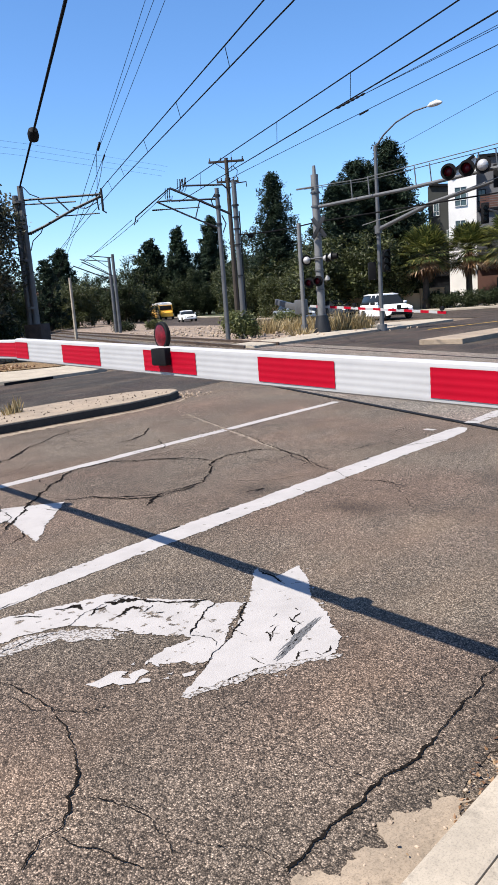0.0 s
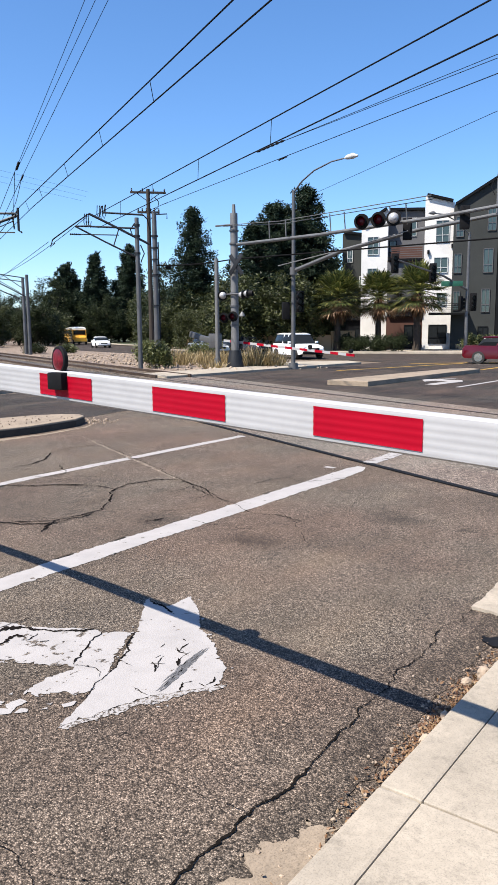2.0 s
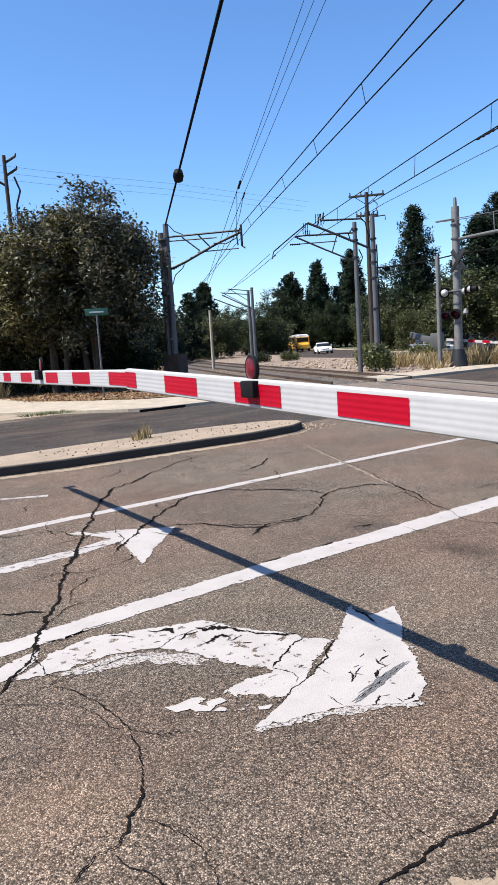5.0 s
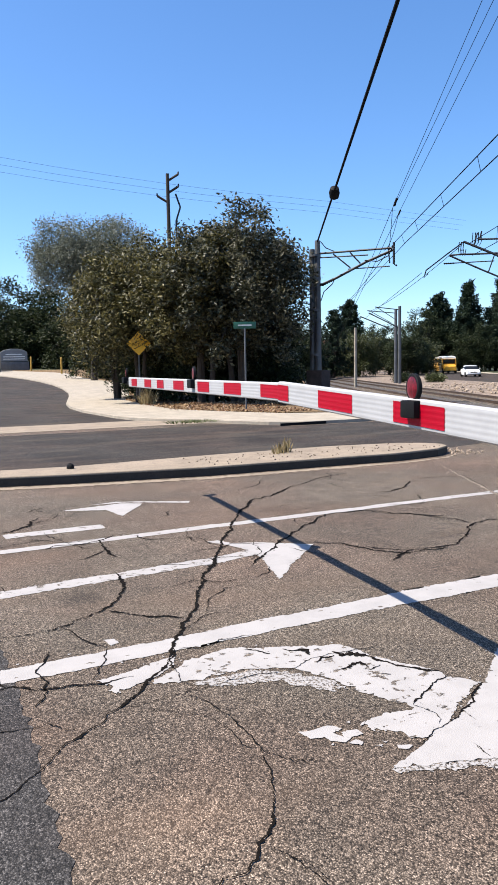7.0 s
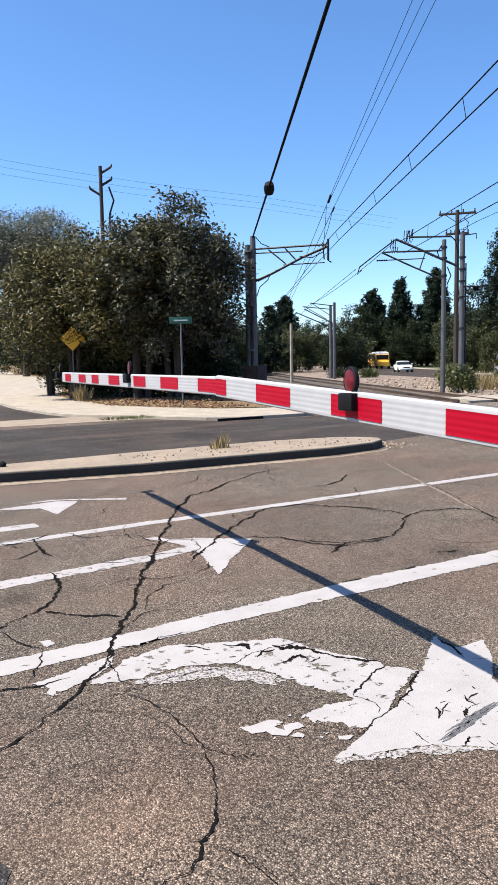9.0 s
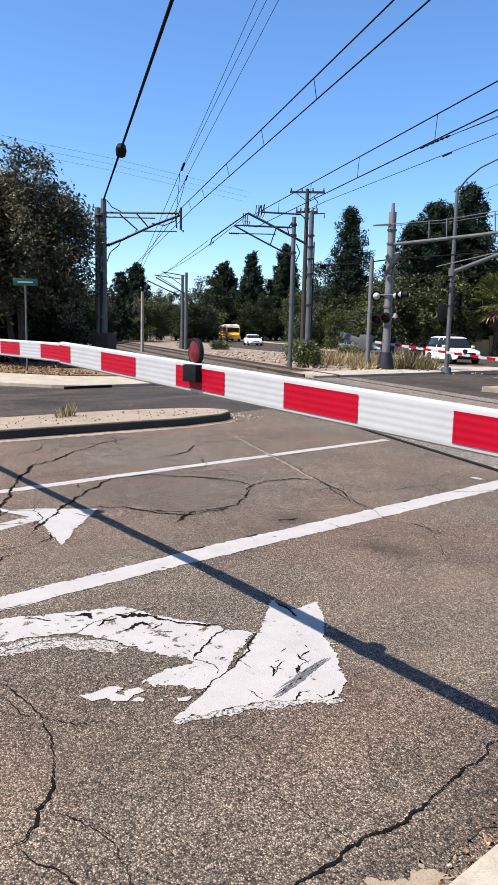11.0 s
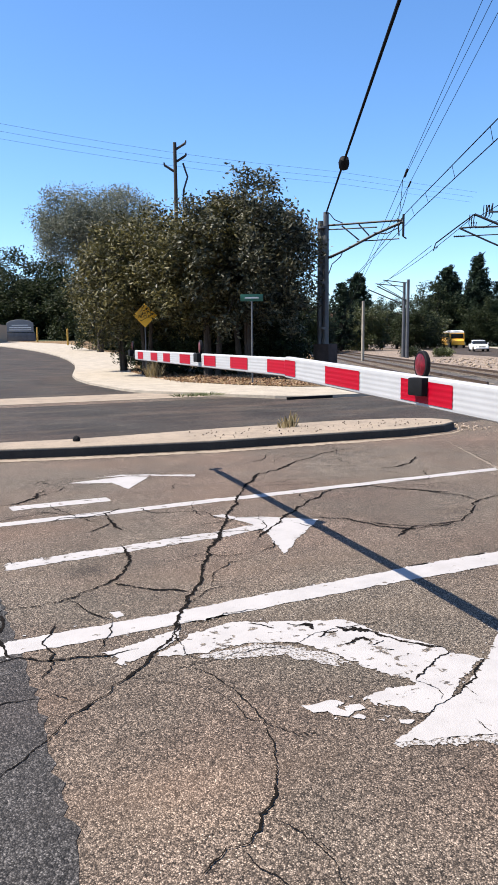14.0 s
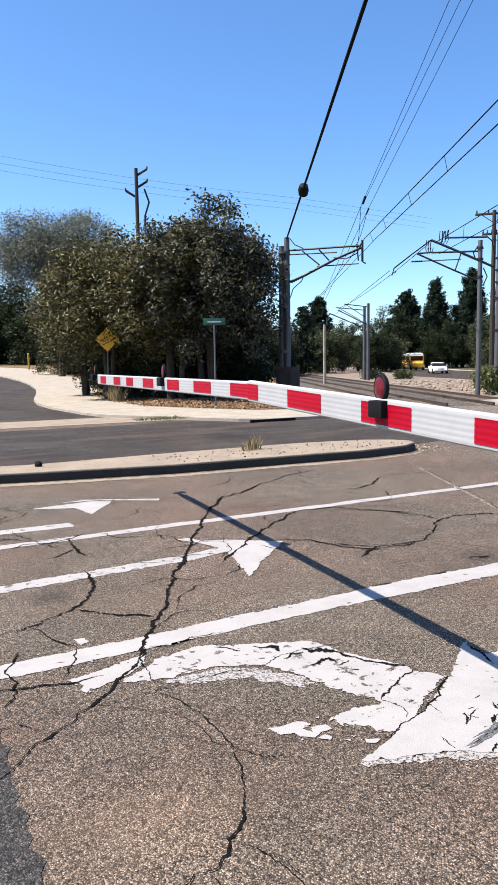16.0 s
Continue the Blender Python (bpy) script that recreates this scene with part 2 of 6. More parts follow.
def leaf_mat(name, a, b, c, rough=0.5, trans=0.25, spec=0.35):
    m = mat(name, b, rough)
    n = N(m)
    col = n.ramp(n.island(), (0.0, a), (0.5, b), (1.0, c))
    col = n.mix(0.6, col, n.ramp(n.noise(0.5, 3), (0.3, 0.6), (0.7, 1.25)), "MULTIPLY")
    n.color(col)
    n.b.inputs["Specular IOR Level"].default_value = spec
    tr = n.add("ShaderNodeBsdfTranslucent")
    n.link(col, tr.inputs["Color"])
    mx = n.add("ShaderNodeMixShader")
    mx.inputs[0].default_value = trans
    n.link(n.b.outputs[0], mx.inputs[1])
    n.link(tr.outputs[0], mx.inputs[2])
    n.link(mx.outputs[0], n.t.nodes["Material Output"].inputs["Surface"])
    return m


# olive and grey-green: the palest tone also paints sunlit glints into random leaves
LEAF_OLIVE = leaf_mat("olive_leaves", (0.018, 0.019, 0.006), (0.058, 0.054, 0.017), (0.185, 0.16, 0.06))
LEAF_GREY = leaf_mat("grey_green_leaves", (0.012, 0.015, 0.008), (0.040, 0.043, 0.022), (0.165, 0.155, 0.095))
LEAF_EUC = leaf_mat("eucalyptus_leaves", (0.06, 0.07, 0.052), (0.125, 0.138, 0.104), (0.21, 0.22, 0.17))
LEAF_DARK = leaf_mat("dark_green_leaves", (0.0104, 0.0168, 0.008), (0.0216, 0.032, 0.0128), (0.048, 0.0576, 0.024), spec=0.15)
LEAF_PINE = leaf_mat("pine_needles", (0.0096, 0.0192, 0.0128), (0.02, 0.0336, 0.0208), (0.04, 0.056, 0.0336), spec=0.1)
LEAF_PALM = leaf_mat("palm_fronds", (0.022, 0.032, 0.009), (0.06, 0.078, 0.02), (0.19, 0.185, 0.05))
LEAF_DRY = leaf_mat("dry_leaves", (0.096, 0.044, 0.024), (0.208, 0.116, 0.06), (0.336, 0.232, 0.136))
LEAF_MID = leaf_mat("mid_green_leaves", (0.0176, 0.024, 0.0072), (0.04, 0.0496, 0.0144), (0.08, 0.088, 0.028))
LEAF_BUSH = leaf_mat("bright_bush_leaves", (0.04, 0.048, 0.0144), (0.08, 0.096, 0.028), (0.144, 0.152, 0.056))
DRYGRASS = leaf_mat("dry_grass_blades", (0.16, 0.12, 0.056), (0.288, 0.216, 0.104), (0.416, 0.336, 0.184))
BARK = plain("brown_bark", (0.045, 0.034, 0.026), 0.95, 0, 0.45, 4, 0.5, 30)


# ---- mesh helpers ----
def mesh_of(name, bm, material, smooth=True):
    me = bpy.data.meshes.new(name)
    bm.normal_update()
    bm.to_mesh(me)
    bm.free()
    for m in material if isinstance(material, (list, tuple)) else [material]:
        me.materials.append(m)
    if smooth:
        me.shade_smooth()
        me.set_sharp_from_angle(angle=radians(35))
    return me


def part(name, bm, material, parent=None, label="", smooth=True):
    me = bm if isinstance(bm, bpy.types.Mesh) else mesh_of(name, bm, material, smooth)
    ob = new(name, me)
    if parent is not None:
        ob.parent = parent
    if label:
        tagged(ob, label)
    return ob


def thing(name, label, category, at=(0, 0, 0), turn=0.0, group="", kind=""):
    ob = new(name)
    ob.empty_display_size = 0.2
    ob.matrix_basis = pose(*at, 0, 0, turn)
    return tagged(ob, label, category, group, kind)


def box(bm, c, s, turn=None, bevel=0.0):
    m = Matrix.Translation(c) @ (turn or Matrix.Identity(4)) @ Matrix.Diagonal((*s, 1))
    r = bmesh.ops.create_cube(bm, size=1.0, matrix=m)
    if bevel:
        ed = list({e for v in r["verts"] for e in v.link_edges})
        bmesh.ops.bevel(bm, geom=ed, offset=bevel, segments=2, affect="EDGES", profile=0.6)
    return bm


def B(c, s, turn=None, bevel=0.0):
    return box(bmesh.new(), c, s, turn, bevel)


def tube(bm, pts, radii, seg=8, cap=True):
    """A round bar through pts, with a radius for each."""
    pts = [Vector(p) for p in pts]
    if not isinstance(radii, (list, tuple)):
        radii = [radii] * len(pts)
    rings, up = [], None
    for i, p in enumerate(pts):
        d = (pts[min(i + 1, len(pts) - 1)] - pts[max(i - 1, 0)]).normalized()
        if up is None:
            up = d.orthogonal().normalized()
        up = (up - d * up.dot(d)).normalized()
        side = d.cross(up)
        rings.append([bm.verts.new(p + radii[i] * (math.cos(a) * up + math.sin(a) * side)) for a in (2 * math.pi * k / seg for k in range(seg))])
    for a, b in zip(rings, rings[1:]):
        for k in range(seg):
            bm.faces.new((a[k], a[(k + 1) % seg], b[(k + 1) % seg], b[k]))
    if cap:
        bm.faces.new(rings[0][::-1])
        bm.faces.new(rings[-1])
    return bm


def T(pts, radii, seg=8):
    return tube(bmesh.new(), pts, radii, seg)


def disc(bm, c, axis, r, depth, seg=20, r2=None):
    a = Vector(axis).normalized() * depth / 2
    return tube(bm, [Vector(c) - a, Vector(c) + a], [r, r if r2 is None else r2], seg)


def slab(pts, top, depth, bevel=0.0):
    """A flat slab with the outline pts, its upper face at top."""
    bm = bmesh.new()
    f = bm.faces.new([bm.verts.new((x, y, top)) for x, y in pts])
    f.normal_update()
    if f.normal.z < 0:
        f.normal_flip()
    g = bmesh.ops.extrude_face_region(bm, geom=[f])
    for v in g["geom"]:
        if isinstance(v, bmesh.types.BMVert):
            pass
    lower = [v for v in f.verts]
    for v in lower:
        v.co.z = top - depth
    f.normal_flip()
    bmesh.ops.recalc_face_normals(bm, faces=bm.faces)
    if bevel:
        ed = [e for e in bm.edges if all(abs(v.co.z - top) < 1e-5 for v in e.verts)]
        bmesh.ops.bevel(bm, geom=ed, offset=bevel, segments=3, affect="EDGES", profile=0.5)
    return bm


TRK = radians(65)
NX, NY, DX, DY = math.sin(TRK), -math.cos(TRK), math.cos(TRK), math.sin(TRK)


def nd(n, d):
    """A place from its distance across and along the tracks."""
    return n * NX + d * DX, n * NY + d * DY


def nd_quad(n0, n1, d0, d1):
    return [nd(n0, d0), nd(n1, d0), nd(n1, d1), nd(n0, d1)]


def at_n(n, y):
    """The x at which the line n = const of the tracks meets y."""
    return (n - y * NY) / NX

# ---- ground and paving ----
def ground_piece(name, bm, m, label, category, kind="structure"):
    ob = part(name, bm, m, None, "", False)
    return tagged(ob, label, category, "", kind)


ground_piece("ground", slab([(900 * math.cos(a), 900 * math.sin(a)) for a in (k * math.pi / 24 for k in range(48))], -0.03, 0.3), DIRT, "dry brown dirt ground reaching the horizon", "ground")
KERB_Y, FAR_Y = 0.96, 18.45
road = ground_piece("road", slab([(-60, KERB_Y - 0.02), (at_n(5.85, KERB_Y), KERB_Y - 0.02), (at_n(5.85, FAR_Y), FAR_Y), (10.3, FAR_Y), (9.6, 19.2), (8.5, 20.9), (-60, 20.9)], 0, 0.25), ASPHALT, "worn cracked tan-grey asphalt road before the crossing", "road")
ground_piece("road_opposite", slab([(-50, 15.2), (0.7, 12.1), (3.1, 11.6), (9.3, 11.5), (at_n(5.6, 12), 12.0), (at_n(5.6, 18.2), 18.2), (10.0, 18.3), (8.9, 20.0), (-50, 20.2)], 0.004, 0.1), ASPHALT_SIDE, "smooth dark asphalt lanes beyond the island", "road")
ground_piece("road_far", slab([(at_n(12.35, -14), -14), (140, -14), (140, 19.2), (at_n(12.35, 19.2), 19.2)], 0, 0.25), ASPHALT_FAR, "grey asphalt road beyond the tracks", "road")
STREET_NEAR = [(40.5, 23.0), (41.5, 38), (47.4, 52), (51, 60.5), (59, 73), (68, 88), (115, 154), (170, 232)]
STREET_FAR = [(60, 42), (70, 66), (80, 86), (88, 97), (117, 147), (156, 210), (195, 260)]
ground_piece("road_cross", slab([nd(27, -120)] + STREET_NEAR + STREET_FAR[::-1] + [nd(43, 40), nd(43, -120)], 0.004, 0.25), ASPHALT_FAR, "grey asphalt cross street behind the gravel strip", "road")
ground_piece("valley_gutter", slab([(-40, 20.92), (8.45, 20.92), (8.1, 21.6), (7.2, 22.9), (6.85, 23.38), (-40, 23.38)], 0.006, 0.25), CONCRETE_DIRTY, "stained concrete valley gutter across the side street", "pavement")


def climbing(rows, top):
    """A sheet that climbs away from the crossing: rows of y, x from, x to, with skirts down both edges."""
    bm = bmesh.new()
    prev = None
    for (ya, a0, a1), (yb, b0, b1) in zip(rows, rows[1:] + rows[-1:]):
        for k in range(4):
            f = k / 4
            y, x0, x1 = ya + (yb - ya) * f, a0 + (b0 - a0) * f, a1 + (b1 - a1) * f
            z = top + 0.028 * max(0.0, y - 45.0)
            now = [bm.verts.new(p) for p in ((x0, y, z - 0.3), (x0, y, z), (x1, y, z), (x1, y, z - 0.3))]
            if prev and now[1].co.y > prev[1].co.y + 1e-6:
                for j in range(3):
                    bm.faces.new((prev[j], prev[j + 1], now[j + 1], now[j]))
            prev = now
    bmesh.ops.recalc_face_normals(bm, faces=bm.faces)
    if max(bm.faces, key=lambda f: f.calc_area()).normal.z < 0:
        bmesh.ops.reverse_faces(bm, faces=bm.faces)
    return bm


KERB_ROWS = [(29.5, 6.36, 9.6), (33.0, 6.55, 9.9), (36.4, 7.05, 10.2), (40, 7.8, 11.2), (45.7, 9.0, 12.8), (50, 9.8, 14.0), (56, 10.5, 15.3), (62, 10.9, 16.2), (69, 11.0, 16.5), (76, 10.7, 16.3), (82.4, 10.1, 16.9), (88, 9.3, 17.4), (92, 8.6, 17.5), (96, 7.0, 16.6), (99.6, 5.2, 15.3), (103, -10, 14.2), (107, -40, 13.1)]
ground_piece("side_street", climbing([(23.4, -40, 6.84), (26.5, -40, 6.5)] + [(y, -40, max(-39, a)) for y, a, b in KERB_ROWS], 0.0), ASPHALT_SIDE, "dark asphalt side street curving away", "road")
ground_piece("gravel_strip", slab([nd(12.4, 27.5), (38.5, 29)] + STREET_NEAR[1:] + [nd(12.4, 260)], 0.02, 0.25), GRAVEL, "tan gravel strip between tracks and street", "ground")
ground_piece("track_bed", slab(nd_quad(4.6, 12.4, 26.5, 260), 0.0, 0.25), BALLAST, "dark ballast bed under the two tracks", "ground")
crossing = ground_piece("crossing_panel", slab(nd_quad(5.87, 12.35, -30, 26.5), 0.012, 0.25), CONCRETE_GREY, "pale concrete crossing panels between the rails", "pavement")
part("rubber_edge", slab(nd_quad(5.79, 5.868, -30, 26.5), 0.016, 0.2), BLACK, crossing, "black rubber edge strip", False)
ALONG = Matrix.Rotation(TRK - math.pi / 2, 4, "Z")
for nn in (6.98, 8.41, 10.15, 11.58):
    rail = thing("rail", "rusty steel rail through crossing and ballast", "rail", group="rails")
    part("flush_rail", B((*nd(nn, -1.8), -0.06), (0.07, 56.6, 0.16), ALONG), RAIL, rail, "", False)
    part("raised_rail", B((*nd(nn, 143), 0.055), (0.07, 233, 0.15), ALONG), RAIL, rail, "", False)
    for off in (-0.055, 0.055):
        part("flangeway", B((*nd(nn + off, -1.8), 0.001), (0.035, 56, 0.024), ALONG), BLACK, crossing, "", False)
for k in range(90):
    part("sleeper", B((*nd(7.7 if k % 2 else 10.87, 27.2 + (k // 2) * 0.62), -0.02), (2.3, 0.22, 0.08), ALONG), CONCRETE_DIRTY, bpy.data.objects["track_bed"], "", False)

# dark newer asphalt patch with a ragged edge
rng = random.Random(4)
edge = [(0.55 + 0.012 * math.sin(y * 2.1) - 0.07 * max(0.0, 2.5 - y) + rng.gauss(0, 0.014), y) for y in (1.6 + 0.05 * k for k in range(107))]
part("asphalt_patch", slab([(-14, 1.6)] + edge + [(-14, 6.9)], 0.003, 0.02), ASPHALT_NEW, road, "darker smooth asphalt patch", False)


def ribbon(pts, width, z=0.007, rough=0.5, taper=True, seed=0, step=0.05):
    """An uneven strip that wanders along pts."""
    r = random.Random(seed)
    bm = bmesh.new()
    dense = []
    for (x0, y0), (x1, y1) in zip(pts, pts[1:]):
        k = max(1, int(math.hypot(x1 - x0, y1 - y0) / step))
        dense += [(x0 + (x1 - x0) * j / k, y0 + (y1 - y0) * j / k) for j in range(k)]
    dense.append(pts[-1])
    prev = None
    for i, (x, y) in enumerate(dense):
        a, b = dense[max(0, i - 1)], dense[min(len(dense) - 1, i + 1)]
        dx, dy = b[0] - a[0], b[1] - a[1]
        L = math.hypot(dx, dy) or 1
        px, py = -dy / L, dx / L
        j = (r.random() - 0.5) * step * 0.4
        f = min(1, 6 * min(i, len(dense) - 1 - i) / len(dense) + 0.15) if taper else 1
        w0, w1 = width * f * (0.3 + rough * r.random()), width * f * (0.3 + rough * r.random())
        now = (bm.verts.new((x + px * (j + w0), y + py * (j + w0), z)), bm.verts.new((x + px * (j - w1), y + py * (j - w1), z)))
        if prev:
            bm.faces.new((prev[0], prev[1], now[1], now[0]))
        prev = now
    bmesh.ops.recalc_face_normals(bm, faces=bm.faces)
    for f in bm.faces:
        if f.normal.z < 0:
            f.normal_flip()
    return bm


def jagged(pts, rnd, step=0.013, amp=0.10):
    """The polyline pts, broken up by repeated midpoint shifts."""
    for _ in range(8):
        out, split = [pts[0]], False
        for (x0, y0), (x1, y1) in zip(pts, pts[1:]):
            L = math.hypot(x1 - x0, y1 - y0)
            if L > step * 1.6:
                k = rnd.gauss(0, amp) * min(L, 0.22) * 0.75
                out.append(((x0 + x1) / 2 - (y1 - y0) / L * k, (y0 + y1) / 2 + (x1 - x0) / L * k))
                split = True
            out.append((x1, y1))
        pts = out
        if not split:
            break
    return pts


def crack(width, pts, end=None, z=0.0062):
    """A crack in the asphalt: jagged, crumbled on both sides, now wider, now nearly closed."""
    rnd = random.Random(int(pts[0][0] * 977 + pts[-1][1] * 331))
    line = jagged(pts, rnd, 0.008 if pts[0][1] < 3.7 else 0.014)
    bm = bmesh.new()
    prev, drift = None, 0.6
    last = len(line) - 1
    for i, (x, y) in enumerate(line):
        a, b = line[max(0, i - 1)], line[min(last, i + 1)]
        dx, dy = b[0] - a[0], b[1] - a[1]
        L = math.hypot(dx, dy) or 1
        w = width + ((end or width) - width) * i / last
        drift = min(1.0, max(0.42, drift + rnd.gauss(0, 0.12)))
        f = (0.5 if y < 3.4 else 0.78 if y < 4.9 else 1.25) * w * drift * min(1.0, 0.2 + 0.12 * min(i, last - i))
        u, v = f * rnd.uniform(0.35, 1.45), f * rnd.uniform(0.35, 1.45)
        if rnd.random() < 0.04:
            u += w * 0.5
        now = (bm.verts.new((x - dy / L * u, y + dx / L * u, z)), bm.verts.new((x + dy / L * v, y - dx / L * v, z)))
        if prev:
            bm.faces.new((prev[0], prev[1], now[1], now[0]))
        prev = now
    bm.normal_update()
    for f in bm.faces:
        if f.normal.z < 0:
            f.normal_flip()
    part("crack", bm, CRACK, road, "", False)


crack(0.0175, [(5.0, 9.0), (4.39, 8.46), (3.93, 8.2), (3.63, 7.78), (3.31, 7.26), (2.93, 6.6), (2.57, 5.96), (2.31, 5.51), (2.12, 5.18), (1.94, 4.83), (1.79, 4.55), (1.66, 4.35), (1.54, 4.14), (1.41, 3.88)])
crack(0.018, [(1.41, 3.88), (1.29, 3.72), (1.13, 3.53), (1.01, 3.42), (0.87, 3.28), (0.73, 3.19), (0.63, 3.1), (0.49, 2.95), (0.36, 2.83), (0.25, 2.71), (0.15, 2.63), (-0.11, 2.38)], end=0.008)
crack(0.012, [(5.0, 9.0), (5.69, 9.45), (6.26, 9.62)])
crack(0.014, [(2.7, 5.5), (3.11, 5.91), (3.61, 6.43), (3.87, 6.67), (4.35, 7.04), (4.87, 7.04), (5.12, 6.63), (5.48, 6.28)])
crack(0.012, [(3.53, 5.97), (3.78, 5.8), (3.91, 5.39), (4.11, 5.19), (4.58, 5.21)])
crack(0.016, [(0.21, 7.86), (0.41, 7.83), (0.73, 7.81), (1.01, 7.89), (1.24, 8.13), (1.39, 8.51)])
crack(0.012, [(1.16, 6.93), (1.33, 7.04), (1.56, 6.97), (1.79, 7.05), (1.93, 7.19)])
crack(0.012, [(1.74, 7.08), (1.72, 6.56), (1.75, 6.31)])
crack(0.008, [(1.37, 6.35), (1.58, 6.5), (1.72, 6.65)])
crack(0.012, [(1.58, 5.82), (1.59, 5.6), (1.52, 5.32), (1.41, 5.08), (1.27, 4.92), (1.13, 4.83), (0.97, 4.73), (0.82, 4.69), (0.68, 4.68), (0.53, 4.7)])
crack(0.012, [(1.27, 4.92), (1.42, 4.75), (1.57, 4.62), (1.74, 4.5)], end=0.018)
crack(0.009, [(0.93, 4.71), (1.01, 4.49), (1.08, 4.31), (1.13, 4.23)])
crack(0.015, [(0.53, 4.7), (0.49, 4.34), (0.46, 4.19), (0.48, 4.06), (0.51, 3.89)])
crack(0.012, [(0.81, 4.34), (0.71, 4.11), (0.7, 3.96), (0.69, 3.8), (0.68, 3.7), (0.61, 3.6)])
crack(0.012, [(0.2, 3.73), (0.31, 3.8), (0.42, 3.89), (0.52, 3.91), (0.67, 3.81), (0.87, 3.76), (1.0, 3.72), (1.16, 3.74)])
crack(0.007, [(0.19, 3.4), (0.33, 3.38), (0.5, 3.4), (0.64, 3.4), (0.7, 3.31), (0.77, 3.24)])
crack(0.009, [(1.62, 4.29), (1.81, 4.45), (1.95, 4.5), (2.09, 4.46), (2.16, 4.34)], end=0.004)
crack(0.009, [(1.52, 4.01), (1.62, 3.96), (1.79, 4.03), (2.01, 4.02)], end=0.004)
crack(0.009, [(1.49, 4.05), (1.39, 3.76), (1.37, 3.57), (1.41, 3.48)], end=0.004)
crack(0.007, [(1.94, 4.83), (2.0, 4.73), (2.12, 4.71)])
crack(0.007, [(1.96, 5.11), (2.07, 5.13), (2.17, 5.03)])
crack(0.005, [(1.01, 3.42), (1.15, 3.4), (1.32, 3.41), (1.45, 3.42), (1.64, 3.45), (1.92, 3.42)])
crack(0.006, [(1.35, 3.4), (1.43, 3.16), (1.46, 2.91), (1.45, 2.69)], end=0.01)
crack(0.01, [(1.45, 2.69), (1.41, 2.54), (1.35, 2.4), (1.28, 2.27), (1.2, 2.17), (1.09, 2.06), (1.05, 2.03), (0.98, 2.04), (0.95, 2.01), (0.87, 1.96)], end=0.012)
crack(0.004, [(1.19, 2.14), (1.24, 2.03), (1.29, 1.91), (1.29, 1.85)])
crack(0.006, [(1.13, 4.23), (1.08, 4.03), (1.0, 3.9), (0.95, 3.8)])
crack(0.016, [(5.62, 7.96), (5.89, 7.93), (6.2, 8.08), (6.64, 8.51)])
crack(0.007, [(4.88, 6.92), (5.25, 6.54), (5.45, 6.13), (5.43, 5.84)])
crack(0.014, [(3.84, 5.04), (4.17, 5.27), (4.42, 5.23), (4.71, 5.22), (5.0, 5.44), (5.48, 5.86), (5.69, 5.92), (6.08, 5.85), (6.24, 5.62)])
crack(0.01, [(3.92, 5.56), (4.17, 5.27)])
crack(0.009, [(6.24, 5.62), (6.08, 5.14), (5.76, 4.64), (5.66, 4.34), (5.49, 4.06), (5.39, 3.87)])
crack(0.006, [(4.71, 5.22), (4.91, 4.97), (5.06, 4.66), (5.35, 4.49)])
crack(0.008, [(5.43, 3.9), (5.52, 3.69), (5.47, 3.44), (5.47, 3.24), (5.46, 2.98)])
crack(0.005, [(5.67, 3.79), (5.26, 3.31), (4.82, 2.92)])
crack(0.009, [(6.5, 4.76), (6.85, 4.75), (7.1, 4.64), (6.96, 4.35)])
crack(0.006, [(6.96, 4.35), (7.35, 4.13), (7.88, 3.9)])
crack(0.014, [(1.38, 1.3), (1.49, 1.31), (1.65, 1.32), (1.78, 1.31), (1.87, 1.33), (1.97, 1.32), (2.08, 1.29), (2.17, 1.3), (2.28, 1.3), (2.38, 1.31), (2.51, 1.32), (2.62, 1.32), (2.73, 1.33), (2.85, 1.35), (2.94, 1.35)])
crack(0.007, [(2.94, 1.34), (3.15, 1.36), (3.34, 1.37), (3.55, 1.38), (3.87, 1.43), (4.09, 1.37), (4.39, 1.36), (4.81, 1.38)])
crack(0.004, [(1.19, 2.12), (1.25, 1.99), (1.28, 1.85), (1.26, 1.72), (1.24, 1.67), (1.17, 1.61)])
crack(0.007, [(1.02, 2.01), (1.07, 1.87), (1.1, 1.74), (1.17, 1.61)], end=0.004)
crack(0.005, [(1.28, 1.67), (1.31, 1.59), (1.39, 1.48), (1.41, 1.41), (1.41, 1.35)])
crack(0.004, [(1.85, 1.7), (1.88, 1.5), (1.9, 1.38), (1.92, 1.3)])
crack(0.013, [(2.71, 2.98), (2.56, 2.93), (2.42, 2.84), (2.31, 2.76)])
crack(0.01, [(2.31, 2.76), (2.35, 2.67), (2.34, 2.59), (2.3, 2.56)])
crack(0.016, [(2.8, 2.82), (2.62, 2.69), (2.48, 2.61), (2.33, 2.54), (2.16, 2.47), (2.1, 2.45)], end=0.008)
crack(0.007, [(2.5, 2.37), (2.58, 2.42), (2.65, 2.46), (2.67, 2.46)])
crack(0.006, [(2.76, 2.47), (2.77, 2.42), (2.74, 2.35)])
crack(0.006, [(2.6, 2.29), (2.67, 2.35), (2.72, 2.38), (2.79, 2.38)])
crack(0.006, [(2.32, 2.35), (2.31, 2.27), (2.31, 2.23)])
crack(0.006, [(2.44, 2.14), (2.5, 2.17), (2.52, 2.16), (2.51, 2.12)])
crack(0.05, [(4.62, 4.56), (4.70, 4.54), (4.80, 4.50)])


